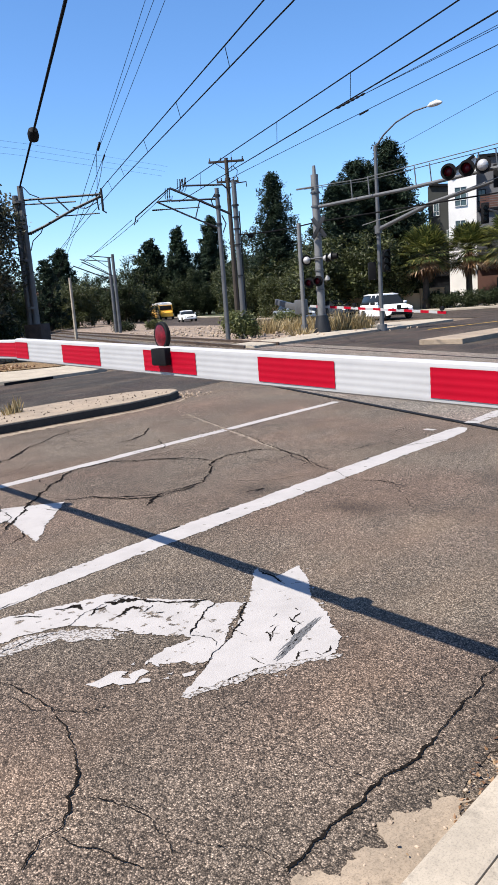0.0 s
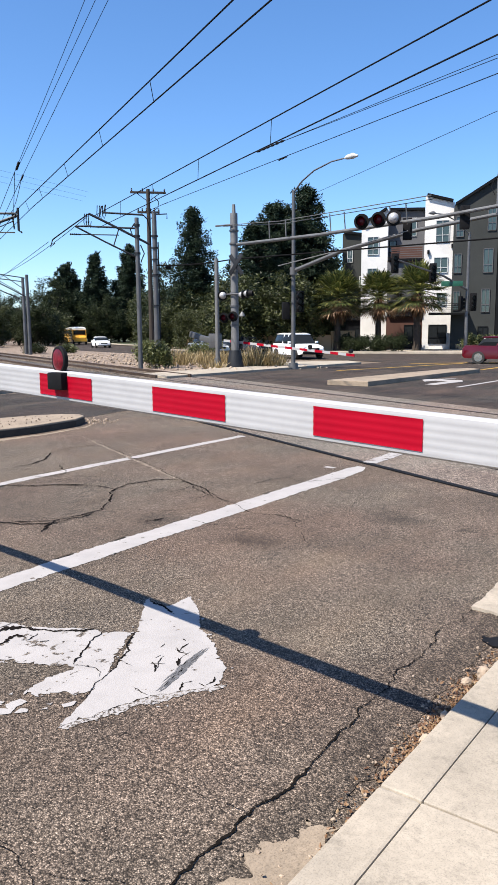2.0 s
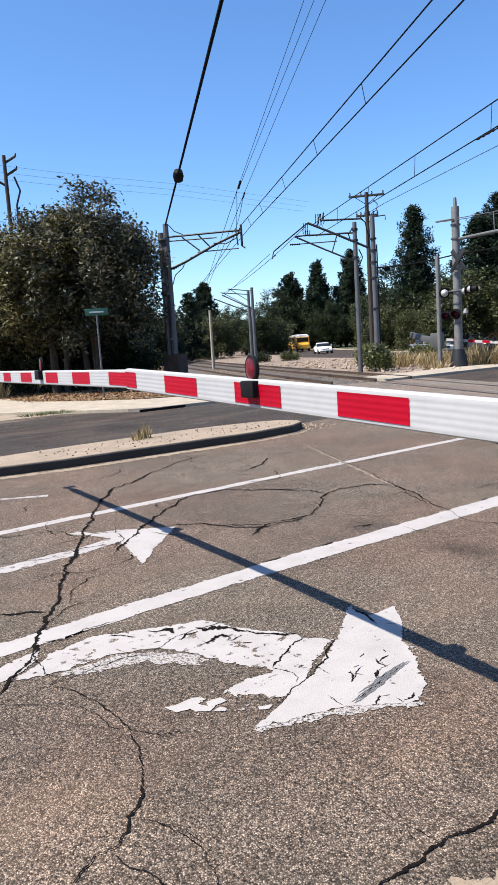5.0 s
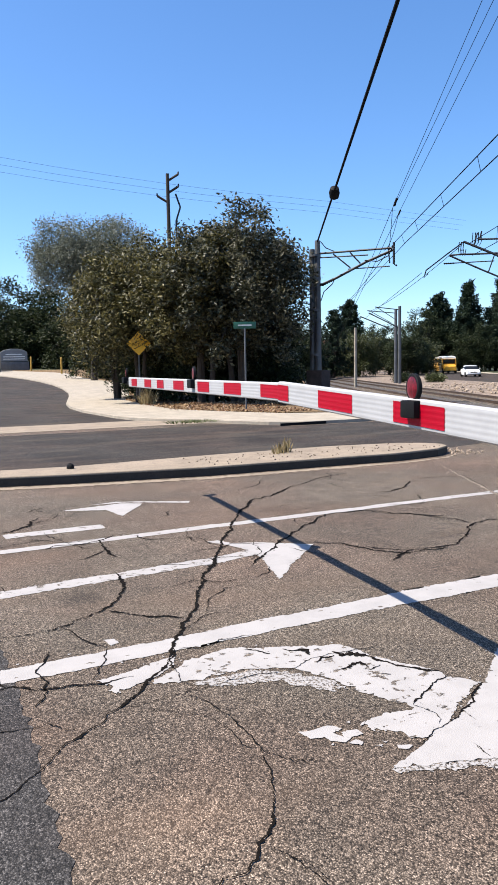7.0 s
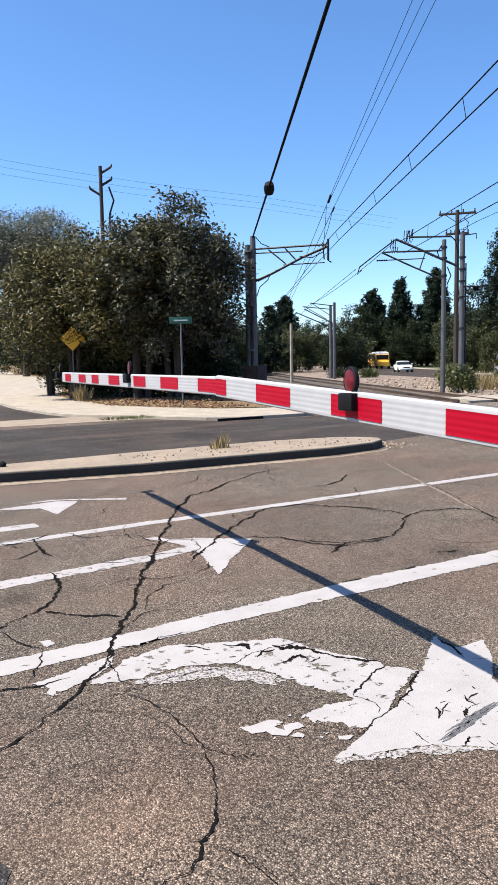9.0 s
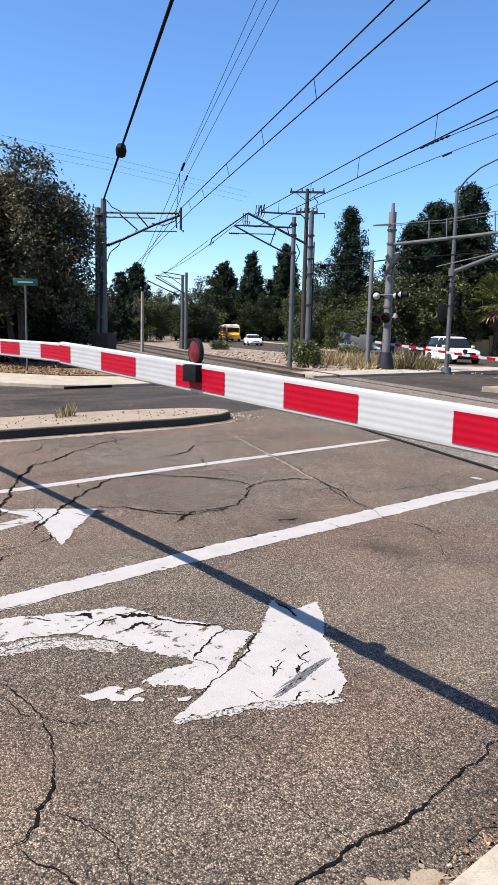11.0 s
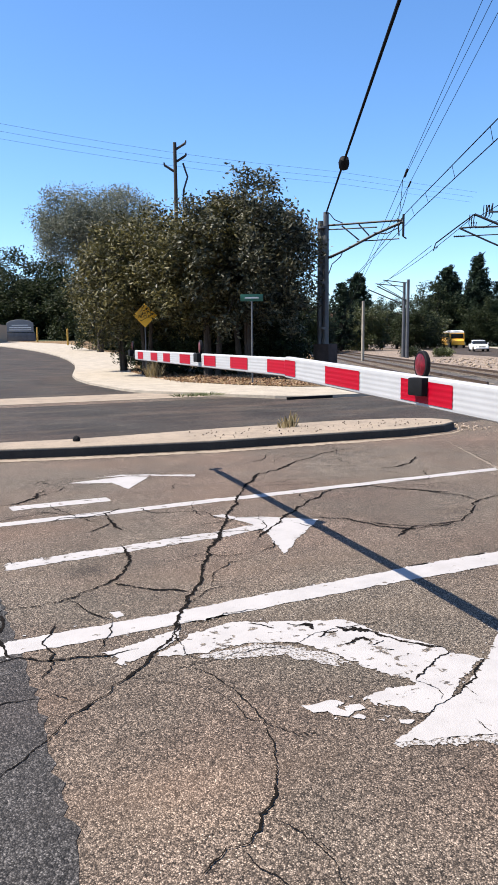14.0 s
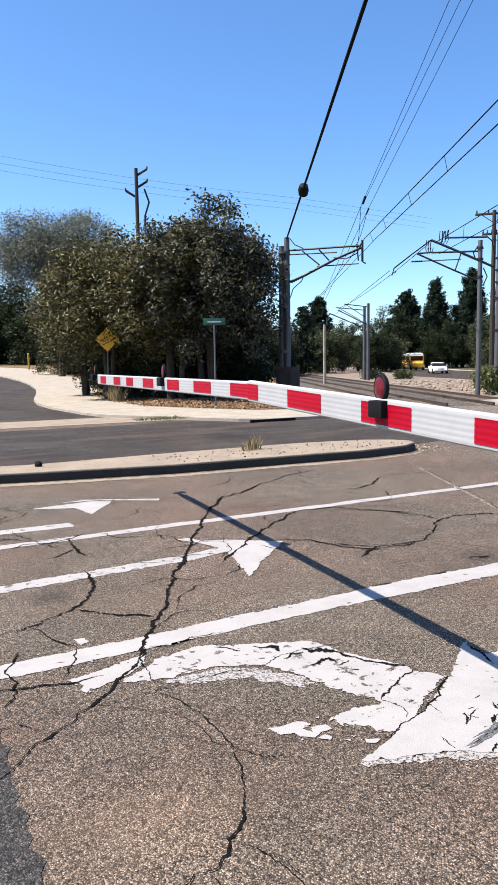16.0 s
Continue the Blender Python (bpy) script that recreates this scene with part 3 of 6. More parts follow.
def flake(bm, x, y, q, r, z):
    """One loose flake of paint, an uneven little polygon."""
    turn = r.uniform(0, 6.28)
    vs = []
    for k in range(7):
        t, d = k * 0.8976, q * r.uniform(0.45, 1.25)
        ex, ey = 1.6 * d * math.cos(t), d * math.sin(t)
        vs.append(bm.verts.new((x + ex * math.cos(turn) - ey * math.sin(turn), y + ex * math.sin(turn) + ey * math.cos(turn), z)))
    bm.faces.new(vs)


def marking(name, pts, m, label, z=0.0036, rough=0.006, flakes=0.0):
    """A painted shape with crumbled edges; flakes: loose flakes a metre of edge."""
    r = random.Random(len(pts) + int(abs(pts[0][0]) * 100))
    out, bm = [], bmesh.new()
    drift = 0.0
    loose = []
    for (x0, y0), (x1, y1) in zip(pts, pts[1:] + pts[:1]):
        L = math.hypot(x1 - x0, y1 - y0) or 1e-6
        k = min(400, max(1, int(L / 0.014)))
        nx, ny = -(y1 - y0) / L, (x1 - x0) / L
        for j in range(k):
            drift = 0.86 * drift + r.gauss(0, rough * 0.55)
            d = drift + r.gauss(0, rough * 0.4) - (rough * 3.2 if r.random() < 0.03 else 0)
            out.append((x0 + (x1 - x0) * j / k + nx * d, y0 + (y1 - y0) * j / k + ny * d))
            if r.random() < flakes * L / k:
                o = r.choice((-1, 1)) * r.uniform(0.012, 0.05)
                loose.append((out[-1][0] + nx * o, out[-1][1] + ny * o, r.uniform(0.003, 0.009)))
    f = bm.faces.new([bm.verts.new((x, y, z)) for x, y in out])
    bmesh.ops.triangulate(bm, faces=bm.faces)
    for i, (x, y, q) in enumerate(loose):
        flake(bm, x, y, q, r, z + 0.0004 + 0.00002 * i)
    bm.normal_update()
    for f in bm.faces:
        if f.normal.z < 0:
            f.normal_flip()
    return part(name, bm, m, road, label, False)


def line_strip(x0, y0, x1, y1, w, m, label, z=0.0036, flakes=1.0):
    return marking("lane_line", [(x0, y0 - w / 2), (x1, y1 - w / 2), (x1, y1 + w / 2), (x0, y0 + w / 2)], m, label, z, 0.005, flakes)


marking("lane_line", [(0.06, 3.96), (1.28, 3.98), (2.85, 4.04), (5.4, 4.07), (7.5, 4.09), (7.98, 4.13), (8.2, 4.22), (8.22, 4.33), (8.0, 4.38), (7.4, 4.36), (5.4, 4.33), (3.45, 4.30), (1.34, 4.19), (0.08, 4.13)], PAINT, "thick white lane line", 0.0036, 0.006, 2.0)
line_strip(-9, 6.76, 9.62, 7.28, 0.155, PAINT, "thin white lane line")
line_strip(8.45, 4.30, 9.6, 4.33, 0.2, PAINT_HALF, "worn white line on concrete", 0.018)
marking("lane_line", [(0.63, 5.55), (2.52, 5.71), (3.05, 5.86), (3.05, 6.02), (2.61, 5.92), (0.65, 5.73)], PAINT_HALF, "white arrow shaft", 0.0036, 0.007, 3.0)
marking("arrow_head", [(2.66, 6.47), (2.79, 6.48), (2.86, 6.28), (3.07, 6.23), (3.53, 5.89), (2.72, 5.02), (2.86, 5.62), (2.9, 5.95), (2.8, 6.25)], PAINT, "white straight arrow head", 0.0046, 0.006, 1.0)
line_strip(0.92, 7.69, 1.94, 7.69, 0.20, PAINT_HALF, "faded white arrow shaft")
marking("arrow_head", [(1.72, 8.80), (1.95, 8.66), (2.20, 8.60), (2.28, 8.13), (2.50, 8.45), (2.72, 8.79), (2.46, 8.93)], PAINT, "white turn arrow head", 0.0046)
marking("arrow_shaft", [(2.10, 9.02), (2.46, 9.08), (3.29, 8.64), (3.24, 8.52), (2.95, 8.72), (2.55, 8.96)], PAINT_HALF, "faded white curved arrow shaft")
# faint short cracks over the older lanes
net = random.Random(21)
for _ in range(42):
    x, y = net.uniform(0.6, 7.5), net.uniform(2.9, 9.0)
    way, run = net.choice((0.2, 1.9, 3.5, 5.2)) + net.gauss(0, 0.5), []
    for _k in range(net.randint(3, 7)):
        run.append((x, y))
        way += net.gauss(0, 0.55)
        hop = net.uniform(0.08, 0.28)
        x, y = x + math.cos(way) * hop, y + math.sin(way) * hop
    crack(net.uniform(0.004, 0.007), run, None, 0.0058)
# right-turn arrow: curved shaft, head, and the chipped barb
marking("arrow_shaft", [(1.23, 3.61), (1.43, 3.76), (1.54, 3.82), (1.76, 3.85), (1.99, 3.79), (2.17, 3.72), (2.41, 3.61), (2.49, 3.42), (2.57, 3.21), (2.67, 3.07), (2.70, 2.95), (2.78, 2.82), (2.48, 2.63), (2.24, 2.50), (2.16, 2.48), (2.11, 2.51), (2.10, 2.59), (1.98, 2.64), (2.01, 2.73), (2.15, 2.76), (2.29, 2.74), (2.27, 2.77), (2.22, 2.86), (2.15, 3.07), (2.10, 3.27), (1.97, 3.45), (1.77, 3.54), (1.57, 3.54), (1.36, 3.53)], PAINT_HALF, "chipped white curved arrow shaft", 0.0036, 0.009, 7.0)
marking("arrow_shaft", [(1.42, 3.50), (1.57, 3.515), (1.77, 3.52), (1.95, 3.43), (2.08, 3.26), (2.13, 3.06), (2.04, 3.06), (1.96, 3.19), (1.85, 3.27), (1.68, 3.36), (1.52, 3.42)], PAINT_SPECK, "paint worn to specks along the inner edge", 0.0032, 0.012)
marking("arrow_shaft", [(0.96, 3.78), (1.13, 3.81), (1.46, 3.91), (1.41, 3.79), (1.29, 3.68), (1.22, 3.66), (1.13, 3.61), (1.02, 3.57), (0.98, 3.63), (1.02, 3.66), (0.98, 3.72)], PAINT, "broken end of the curved arrow shaft", 0.0042, 0.008, 5.0)
marking("arrow_head", [(1.87, 2.34), (2.16, 2.47), (2.59, 2.67), (2.80, 2.80), (3.22, 3.13), (3.19, 2.95), (3.26, 2.93), (3.42, 2.94), (3.22, 2.69), (3.06, 2.54), (2.97, 2.38), (2.74, 2.12), (2.62, 2.03), (2.54, 2.05), (2.44, 2.12), (2.32, 2.19), (2.14, 2.27), (2.0, 2.30)], PAINT, "white turn arrow head", 0.0045, 0.007, 9.0)
marking("arrow_head", [(1.87, 2.33), (2.0, 2.31), (2.14, 2.275), (2.32, 2.20), (2.44, 2.13), (2.54, 2.06), (2.62, 2.02), (2.61, 1.98), (2.42, 2.08), (2.2, 2.19), (2.0, 2.26)], PAINT_SPECK, "paint worn to specks along the lower edge", 0.0032, 0.01, 4.0)
marking("arrow_barb", [(1.67, 2.79), (1.73, 2.78), (1.83, 2.79), (1.87, 2.75), (1.87, 2.72), (1.81, 2.71), (1.83, 2.67), (1.88, 2.7), (1.93, 2.69), (1.93, 2.64), (1.87, 2.64), (1.82, 2.61), (1.76, 2.65), (1.76, 2.7), (1.7, 2.71)], PAINT, "chipped white arrow barb", 0.0042, 0.004, 8.0)
for q in ([(1.83, 2.6), (1.87, 2.61), (1.89, 2.58), (1.87, 2.56)], [(2.01, 2.49), (2.07, 2.46), (2.04, 2.44), (2.0, 2.46)], [(1.92, 2.53), (1.96, 2.52), (1.94, 2.5)],
          [(1.97, 2.55), (2.0, 2.54), (1.98, 2.53)], [(1.97, 2.73), (2.02, 2.74), (1.98, 2.71), (1.96, 2.71)], [(1.92, 2.77), (1.95, 2.77), (1.93, 2.75)],
          [(1.14, 4.36), (1.21, 4.35), (1.22, 4.27), (1.16, 4.24)], [(7.90, 4.66), (7.99, 4.65), (7.98, 4.50), (7.89, 4.51)]):
    marking("paint_chip", q, PAINT, "", 0.0048, 0.003)
# flakes gone from the shaft and the head
for w, q in ((30, [(2.07, 3.71), (2.11, 3.66), (2.18, 3.65), (2.17, 3.56)]), (26, [(2.15, 3.44), (2.21, 3.5), (2.23, 3.48), (2.29, 3.48)]), (34, [(2.31, 3.54), (2.34, 3.46), (2.4, 3.46), (2.47, 3.38)]),
             (34, [(2.22, 3.3), (2.3, 3.32), (2.37, 3.33), (2.38, 3.26)]), (30, [(2.47, 3.38), (2.51, 3.27), (2.58, 3.14), (2.7, 3.03)]), (24, [(2.35, 3.22), (2.45, 3.25)]), (28, [(2.39, 3.15), (2.43, 3.12)]),
             (24, [(1.86, 3.81), (1.92, 3.77), (1.97, 3.68)]), (26, [(2.5, 2.37), (2.55, 2.41), (2.58, 2.46)]), (20, [(2.57, 2.44), (2.6, 2.39)]), (22, [(2.78, 2.48), (2.75, 2.41), (2.76, 2.37)]),
             (20, [(2.77, 2.44), (2.86, 2.46)]), (26, [(2.61, 2.3), (2.69, 2.38)]), (26, [(2.89, 2.53), (2.88, 2.5)]), (20, [(2.73, 2.55), (2.78, 2.57)]), (18, [(2.62, 2.48), (2.66, 2.48)]),
             (26, [(2.43, 2.13), (2.5, 2.18)]), (24, [(2.54, 2.11), (2.54, 2.06)]), (22, [(2.55, 2.07), (2.59, 2.06), (2.64, 2.09)]), (22, [(2.52, 2.16), (2.54, 2.15)]), (14, [(2.32, 2.33), (2.31, 2.25)]),
             (10, [(2.49, 2.6), (2.48, 2.51)]), (20, [(3.2, 3.1), (3.19, 2.97), (3.13, 2.81)]), (16, [(3.15, 2.78), (3.23, 2.73)])):
    crack(w * 0.001, q, None, 0.006)
# far-side markings
far_road = bpy.data.objects["road_far"]
for name, q, m in (("lane_line", [(22, 8.3), (60, 8.0), (60, 8.15), (22, 8.45)], PAINT),
                   ("lane_line", [(29, 16.6), (39, 14.6), (39, 14.8), (29, 16.8)], PAINT_YELLOW), ("lane_line", [(33, 11.4), (60, 11.4), (60, 11.6), (33, 11.6)], PAINT_YELLOW),
                   ("lane_line", [(37, 17), (37.4, 17), (46, 10), (45.4, 10)], PAINT_YELLOW),
                   ("turn_arrow", [(22.6, 9.35), (24.6, 9.2), (25.3, 9.5), (25.2, 10.2), (26.2, 10.0), (25.0, 10.9), (23.9, 10.3), (24.6, 10.2), (24.5, 9.7), (22.7, 9.75)], PAINT)):
    part(name, slab(q, 0.008, 0.006), m, far_road, "", False)

# kerb, gutter and pavement on the near side
def kerb_run(x0, x1, y, h, w=0.161):
    bm = bmesh.new()
    box(bm, ((x0 + x1) / 2, y - w / 2, h / 2 - 0.1), (x1 - x0 - 0.006, w, h + 0.2), None, 0.012)
    return bm


pavement = ground_piece("pavement", slab([(-40, -30), (6.2, -30), (6.2, KERB_Y - 0.17), (-40, KERB_Y - 0.17)], 0.088, 0.3), CONCRETE_DIRTY, "concrete base under the near pavement", "pavement")
SLAB_X = [-3.4, -2.0, -0.6, 0.79, 2.2, 3.6, 5.0, 6.2]
for a, b in zip(SLAB_X, SLAB_X[1:]):
    part("kerb", kerb_run(a, b, KERB_Y, 0.10), CONCRETE, pavement, "", False)
    for y1, y0 in ((0.796, -0.6), (-0.604, -2.0)):
        part("slab", B(((a + b) / 2, (y0 + y1) / 2, 0.05), (b - a - 0.012, y1 - y0 - 0.002, 0.102), None, 0.004), CONCRETE, pavement, "", False)
part("gutter_patch", slab(jagged([(0.9, 1.0), (1.2, 1.22), (1.54, 1.19), (1.72, 1.20), (1.86, 1.13), (2.00, 1.14), (2.02, 1.02), (1.67, 0.97), (0.9, 1.0)], random.Random(3), 0.012, 0.34)[:-1], 0.008, 0.02), CONCRETE_DIRTY, road, "crumbling concrete gutter patch", False)
part("gutter_block", slab(jagged([(4.28, 1.39), (5.9, 1.42), (5.9, 1.0), (4.24, 1.17), (4.28, 1.39)], random.Random(5), 0.02, 0.05)[:-1], 0.02, 0.03), CONCRETE, road, "pale concrete gutter block", False)

part("gutter_strip", ribbon([(-6, 1.13), (0.5, 1.12), (1.5, 1.14), (3.2, 1.19), (4.2, 1.2), (6.6, 1.15)], 0.21, 0.004, 0.25, False, 3), ASPHALT_GUTTER, road, "darker rough asphalt along the gutter", False)
# island in the middle of the road
ISLAND_FRONT = [(-9, 13.9), (-4, 12.7), (0.6, 11.3), (2.2, 10.92), (4.28, 10.56), (6.4, 10.5), (7.8, 10.43), (8.85, 10.6), (9.3, 10.88)]
island = ground_piece("traffic_island", slab(ISLAND_FRONT + [(9.42, 11.15), (9.25, 11.5), (8.8, 11.8), (7.4, 12.05), (5.0, 12.0), (2.4, 11.8), (0.6, 12.0), (-4, 13.4), (-9, 14.6)], 0.15, 0.3, 0.02), CONCRETE_DIRTY, "narrow concrete traffic island with near-black kerb front", "kerb")


def wall_strip(pts, z0, z1, off):
    bm = bmesh.new()
    lo = [bm.verts.new((x, y - off, z0)) for x, y in pts]
    hi = [bm.verts.new((x, y - off, z1)) for x, y in pts]
    for k in range(len(pts) - 1):
        bm.faces.new((lo[k], lo[k + 1], hi[k + 1], hi[k]))
    return bm


part("kerb_face", wall_strip(ISLAND_FRONT, 0.0, 0.118, 0.006), KERB_FACE, island, "near-black kerb face", False)
part("gutter_pan", ribbon([(x, y - 0.24) for x, y in ISLAND_FRONT], 0.2, 0.006, 0.4, True, 5), CONCRETE_DIRTY, road, "dusty concrete gutter along the island", False)
island_far = ground_piece("traffic_island", slab([(20.9, 12.4), (20.9, 10.9), (30.4, 10.7), (31, 11.3), (30.5, 11.9)], 0.16, 0.3, 0.02), CONCRETE_DIRTY, "concrete traffic island beyond the tracks", "kerb")

# far corner pavement with ramp, and planting bed
corner = ground_piece("pavement_far", slab([(10.4, FAR_Y + 0.03), (12.6, FAR_Y), (13.4, 19.0), (14.2, 21.9), (13.3, 21.5), (11.8, 22.3), (10.75, 24.4), (9.75, 26.9), (9.6, 29.49), (6.36, 29.49), (6.5, 26.5), (6.55, 25.2), (6.75, 23.9), (7.3, 22.8), (8.2, 21.5), (8.9, 20.2), (9.6, 19.1)], 0.10, 0.3, 0.02), CONCRETE, "pale concrete corner pavement with kerb ramp", "pavement")
part("street_pavement", climbing(KERB_ROWS, 0.10), CONCRETE, corner, "", False)
bed = ground_piece("planting_bed", slab([(9.78, 26.92), (10.78, 24.42), (11.82, 22.33), (13.3, 21.53), (14.22, 21.95), (17.1, 26.1), (18.8, 29.49), (9.63, 29.49)], 0.13, 0.3), MULCH, "planting bed of dry leaves and mulch", "ground")
part("rear_bed", climbing([(y, b, 19.0 + 0.46 * (y - 29.5)) for y, a, b in KERB_ROWS], 0.13), MULCH, bed, "", False)
ground_piece("lawn", climbing([(107.1, -40, 54), (125, -40, 62), (150, -40, 70)], 0.1), GRASS, "green lawn beside the entrance wall", "ground")
part("drain_inlet", B((10.4, FAR_Y - 0.005, 0.045), (1.5, 0.03, 0.075)), BLACK, corner, "dark storm drain opening", False)
verge = ground_piece("verge", slab(STREET_FAR + [(240, 250), (130, 110), (95, 75), (75, 44)], 0.05, 0.3), GRASS, "green verge with low planting along the street", "ground")
part("kerb", slab(STREET_FAR + [(x + 1.1, y - 0.5) for x, y in STREET_FAR[::-1]], 0.14, 0.3), CONCRETE, verge, "pale kerb along the street", False)
ground_piece("corner_pavement", slab([(20.5, 19.3), (36, 19.3), (37.5, 21), (34, 23.6), (30, 22.2), (26, 21.8), (21.4, 21.6)], 0.10, 0.3, 0.02), CONCRETE, "concrete pavement corner at the far gate", "pavement")
ground_piece("building_pavement", slab([(52, 41), (50, 38), (56, 20), (62, 10), (70, -5), (130, -5), (130, 60), (60, 60)], 0.12, 0.3), CONCRETE, "concrete pavement before the apartment building", "pavement")

crack(0.0035, [(8.17, 9.68), (7.47, 8.19), (6.93, 7.0), (6.55, 6.2), (6.21, 5.5), (5.9, 5.0), (5.62, 4.5)], end=0.006)
# pale sealed joint running across the lanes, and skid streaks on the turn arrow
part("sealed_joint", ribbon([(8.15, 9.7), (7.43, 8.19), (6.89, 7.01), (6.51, 6.21), (6.18, 5.51)], 0.04, 0.0056, 0.5, True, 31), asphalt("joint_mortar", (0.16, 0.135, 0.11), (0.33, 0.28, 0.225), (0.5, 0.43, 0.35), 150, 0.3), road, "pale sealed joint", False)
SKID = plain("rubber_skid", (0.10, 0.10, 0.105), 0.8, 0, 0.5, 25)
for k, (a, b) in enumerate(((0.0, 0.5), (0.04, 0.62), (0.0, 0.8), (0.1, 1.0), (0.3, 1.0), (0.16, 0.86), (0.45, 0.95))):
    p, d, o = (2.36, 2.205), (0.53, 0.10), (-0.0016 * k, 0.0085 * k)
    part("skid_mark", ribbon([(p[0] + d[0] * f + o[0], p[1] + d[1] * f + o[1]) for f in (a, (a + b) / 2, b)], 0.0075, 0.0064, 0.6, True, 40 + k, 0.02), SKID, road, "dark tyre skid on paint", False)

# ---- gate arm over the near lanes ----
ARM_DX = -0.065


def arm_at(y):
    return Vector((2.208 + 0.0763 * (y - 2.805), y, 1.474 + 0.0382 * (min(y, 4.25) - 2.805)))


def arm_profile(h, depth, ribs=5):
    """The ribbed outline of the arm's section, x towards the road ahead, z up."""
    pts = []
    for k in range(ribs * 4 + 1):
        z = -h / 2 + h * k / (ribs * 4)
        pts.append((-depth / 2 - 0.0013 * (0.5 - 0.5 * math.cos(2 * math.pi * k / 4)) + 0.001, z))
    pts += [(-depth / 2 + 0.012, h / 2 + 0.007), (depth / 2 - 0.012, h / 2 + 0.007), (depth / 2, h / 2 - 0.005), (depth / 2, -h / 2 + 0.005), (depth / 2 - 0.012, -h / 2 - 0.007), (-depth / 2 + 0.012, -h / 2 - 0.007)]
    return pts


def arm_piece(y0, y1, h, depth):
    bm = bmesh.new()
    prof = arm_profile(h, depth)
    rings = [[bm.verts.new(arm_at(y) + Vector((x, 0, z))) for x, z in prof] for y in (y0, y1)]
    for k in range(len(prof)):
        j = (k + 1) % len(prof)
        bm.faces.new((rings[0][k], rings[0][j], rings[1][j], rings[1][k]))
    bm.faces.new(rings[0][::-1])
    bm.faces.new(rings[1])
    bmesh.ops.recalc_face_normals(bm, faces=bm.faces)
    return bm


def arm_sheet(y0, y1, h, depth):
    """A red sheet lying on the ribbed front and back of the arm."""
    bm = bmesh.new()
    front = arm_profile(h, depth)[2:19]
    rows = [[bm.verts.new(arm_at(y) + Vector((x - 0.0025, 0, z))) for x, z in front] for y in (y0, y1)]
    for k in range(len(front) - 1):
        bm.faces.new((rows[0][k], rows[0][k + 1], rows[1][k + 1], rows[1][k]))
    back = [[bm.verts.new(arm_at(y) + Vector((depth / 2 + 0.0025, 0, z))) for z in (-h * 0.42, h * 0.42)] for y in (y0, y1)]
    bm.faces.new((back[0][0], back[0][1], back[1][1], back[1][0]))
    bmesh.ops.recalc_face_normals(bm, faces=bm.faces)
    return bm


gate = thing("crossing_gate", "lowered crossing gate arm with red and white stripes over the road", "gate")
STRIPE = 0.3995
e0 = 2.754
H1, H2 = 0.122, 0.108
part("near_section", arm_piece(-1.2, 4.145, H1, 0.05), ARM_WHITE, gate, "white ribbed arm section")
part("tip_section", arm_piece(4.145, 9.06, H2, 0.042), ARM_WHITE, gate, "white ribbed slimmer arm section")
for k in range(-2, 10, 2):
    part("red_stripe", arm_sheet(e0 - (k + 1) * STRIPE, e0 - k * STRIPE, H1, 0.05), ARM_RED, gate)
part("red_stripe", arm_sheet(3.975, 4.14, H1, 0.05), ARM_RED, gate)
part("red_stripe", arm_sheet(4.15, 4.46, H2, 0.042), ARM_RED, gate)
for y0, y1 in ((4.855, 5.25), (5.637, 5.975), (6.433, 6.815), (7.214, 7.51), (7.79, 8.13), (8.55, 8.87)):
    part("red_stripe", arm_sheet(y0, y1, H2, 0.042), ARM_RED, gate)


def gate_lamp(y, top, size, box_h):
    """A round red lamp on a black junction box that straddles the arm."""
    c = arm_at(y)
    junction = part("junction_box", B(c + Vector((-0.016, -0.034, 0.022)), (0.10, 0.112 * size, box_h * 0.98), None, 0.008), BLACK, gate, "black junction box")
    part("stem", T([c + Vector((0, 0, box_h / 2)), c + Vector((0, 0, top - 0.05))], 0.016, 8), BLACK, junction)
    hub = c + Vector((0, 0, top))
    face = Vector((1, -0.2, 0)).normalized()
    bm = tube(bmesh.new(), [hub + face * x for x in (-0.011, -0.008, 0.008, 0.011)], [0.066 * size, 0.070 * size, 0.070 * size, 0.066 * size], 24)
    part("lamp_rim", bm, BLACK, junction, "black lamp rim")
    for s in (-1, 1):
        bm = tube(bmesh.new(), [hub + face * (s * x) for x in (0.008, 0.011, 0.013, 0.014)], [0.064 * size, 0.056 * size, 0.034 * size, 0.004], 24)
        part("lens", bm, RED_LENS, junction, "red lamp lens")


gate_lamp(2.62, 0.116, 0.9, 0.08)
gate_lamp(6.15, 0.112, 0.9, 0.08)
gate_lamp(9.28, 0.112, 0.9, 0.08)
part("tip_bracket", B(arm_at(9.14) + Vector((0, 0, -0.01)), (0.03, 0.26, 0.05), None, 0.004), BLACK, gate)
part("counterweight_arm", arm_piece(-1.75, -1.21, 0.12, 0.05), DARK_STEEL, gate)
stand = thing("gate_stand", "grey steel gate stand with drive box on the pavement", "gate stand")
part("post", T([(1.93, -1.45, 0.1), (1.93, -1.45, 1.9)], 0.06, 12), STEEL_LIGHT, stand)
part("drive_box", B((2.06, -1.45, 1.25), (0.2, 0.34, 0.5), None, 0.02), STEEL, stand)


# ---- masts, poles and overhead line ----
def V3(x, y, z):
    return Vector((x, y, z))


def bars(name, parent, m, rows, label=""):
    """One bar a row: two or more places, then the radius."""
    for *pts, r in rows:
        part(name, T(pts, r, 8), m, parent, label)


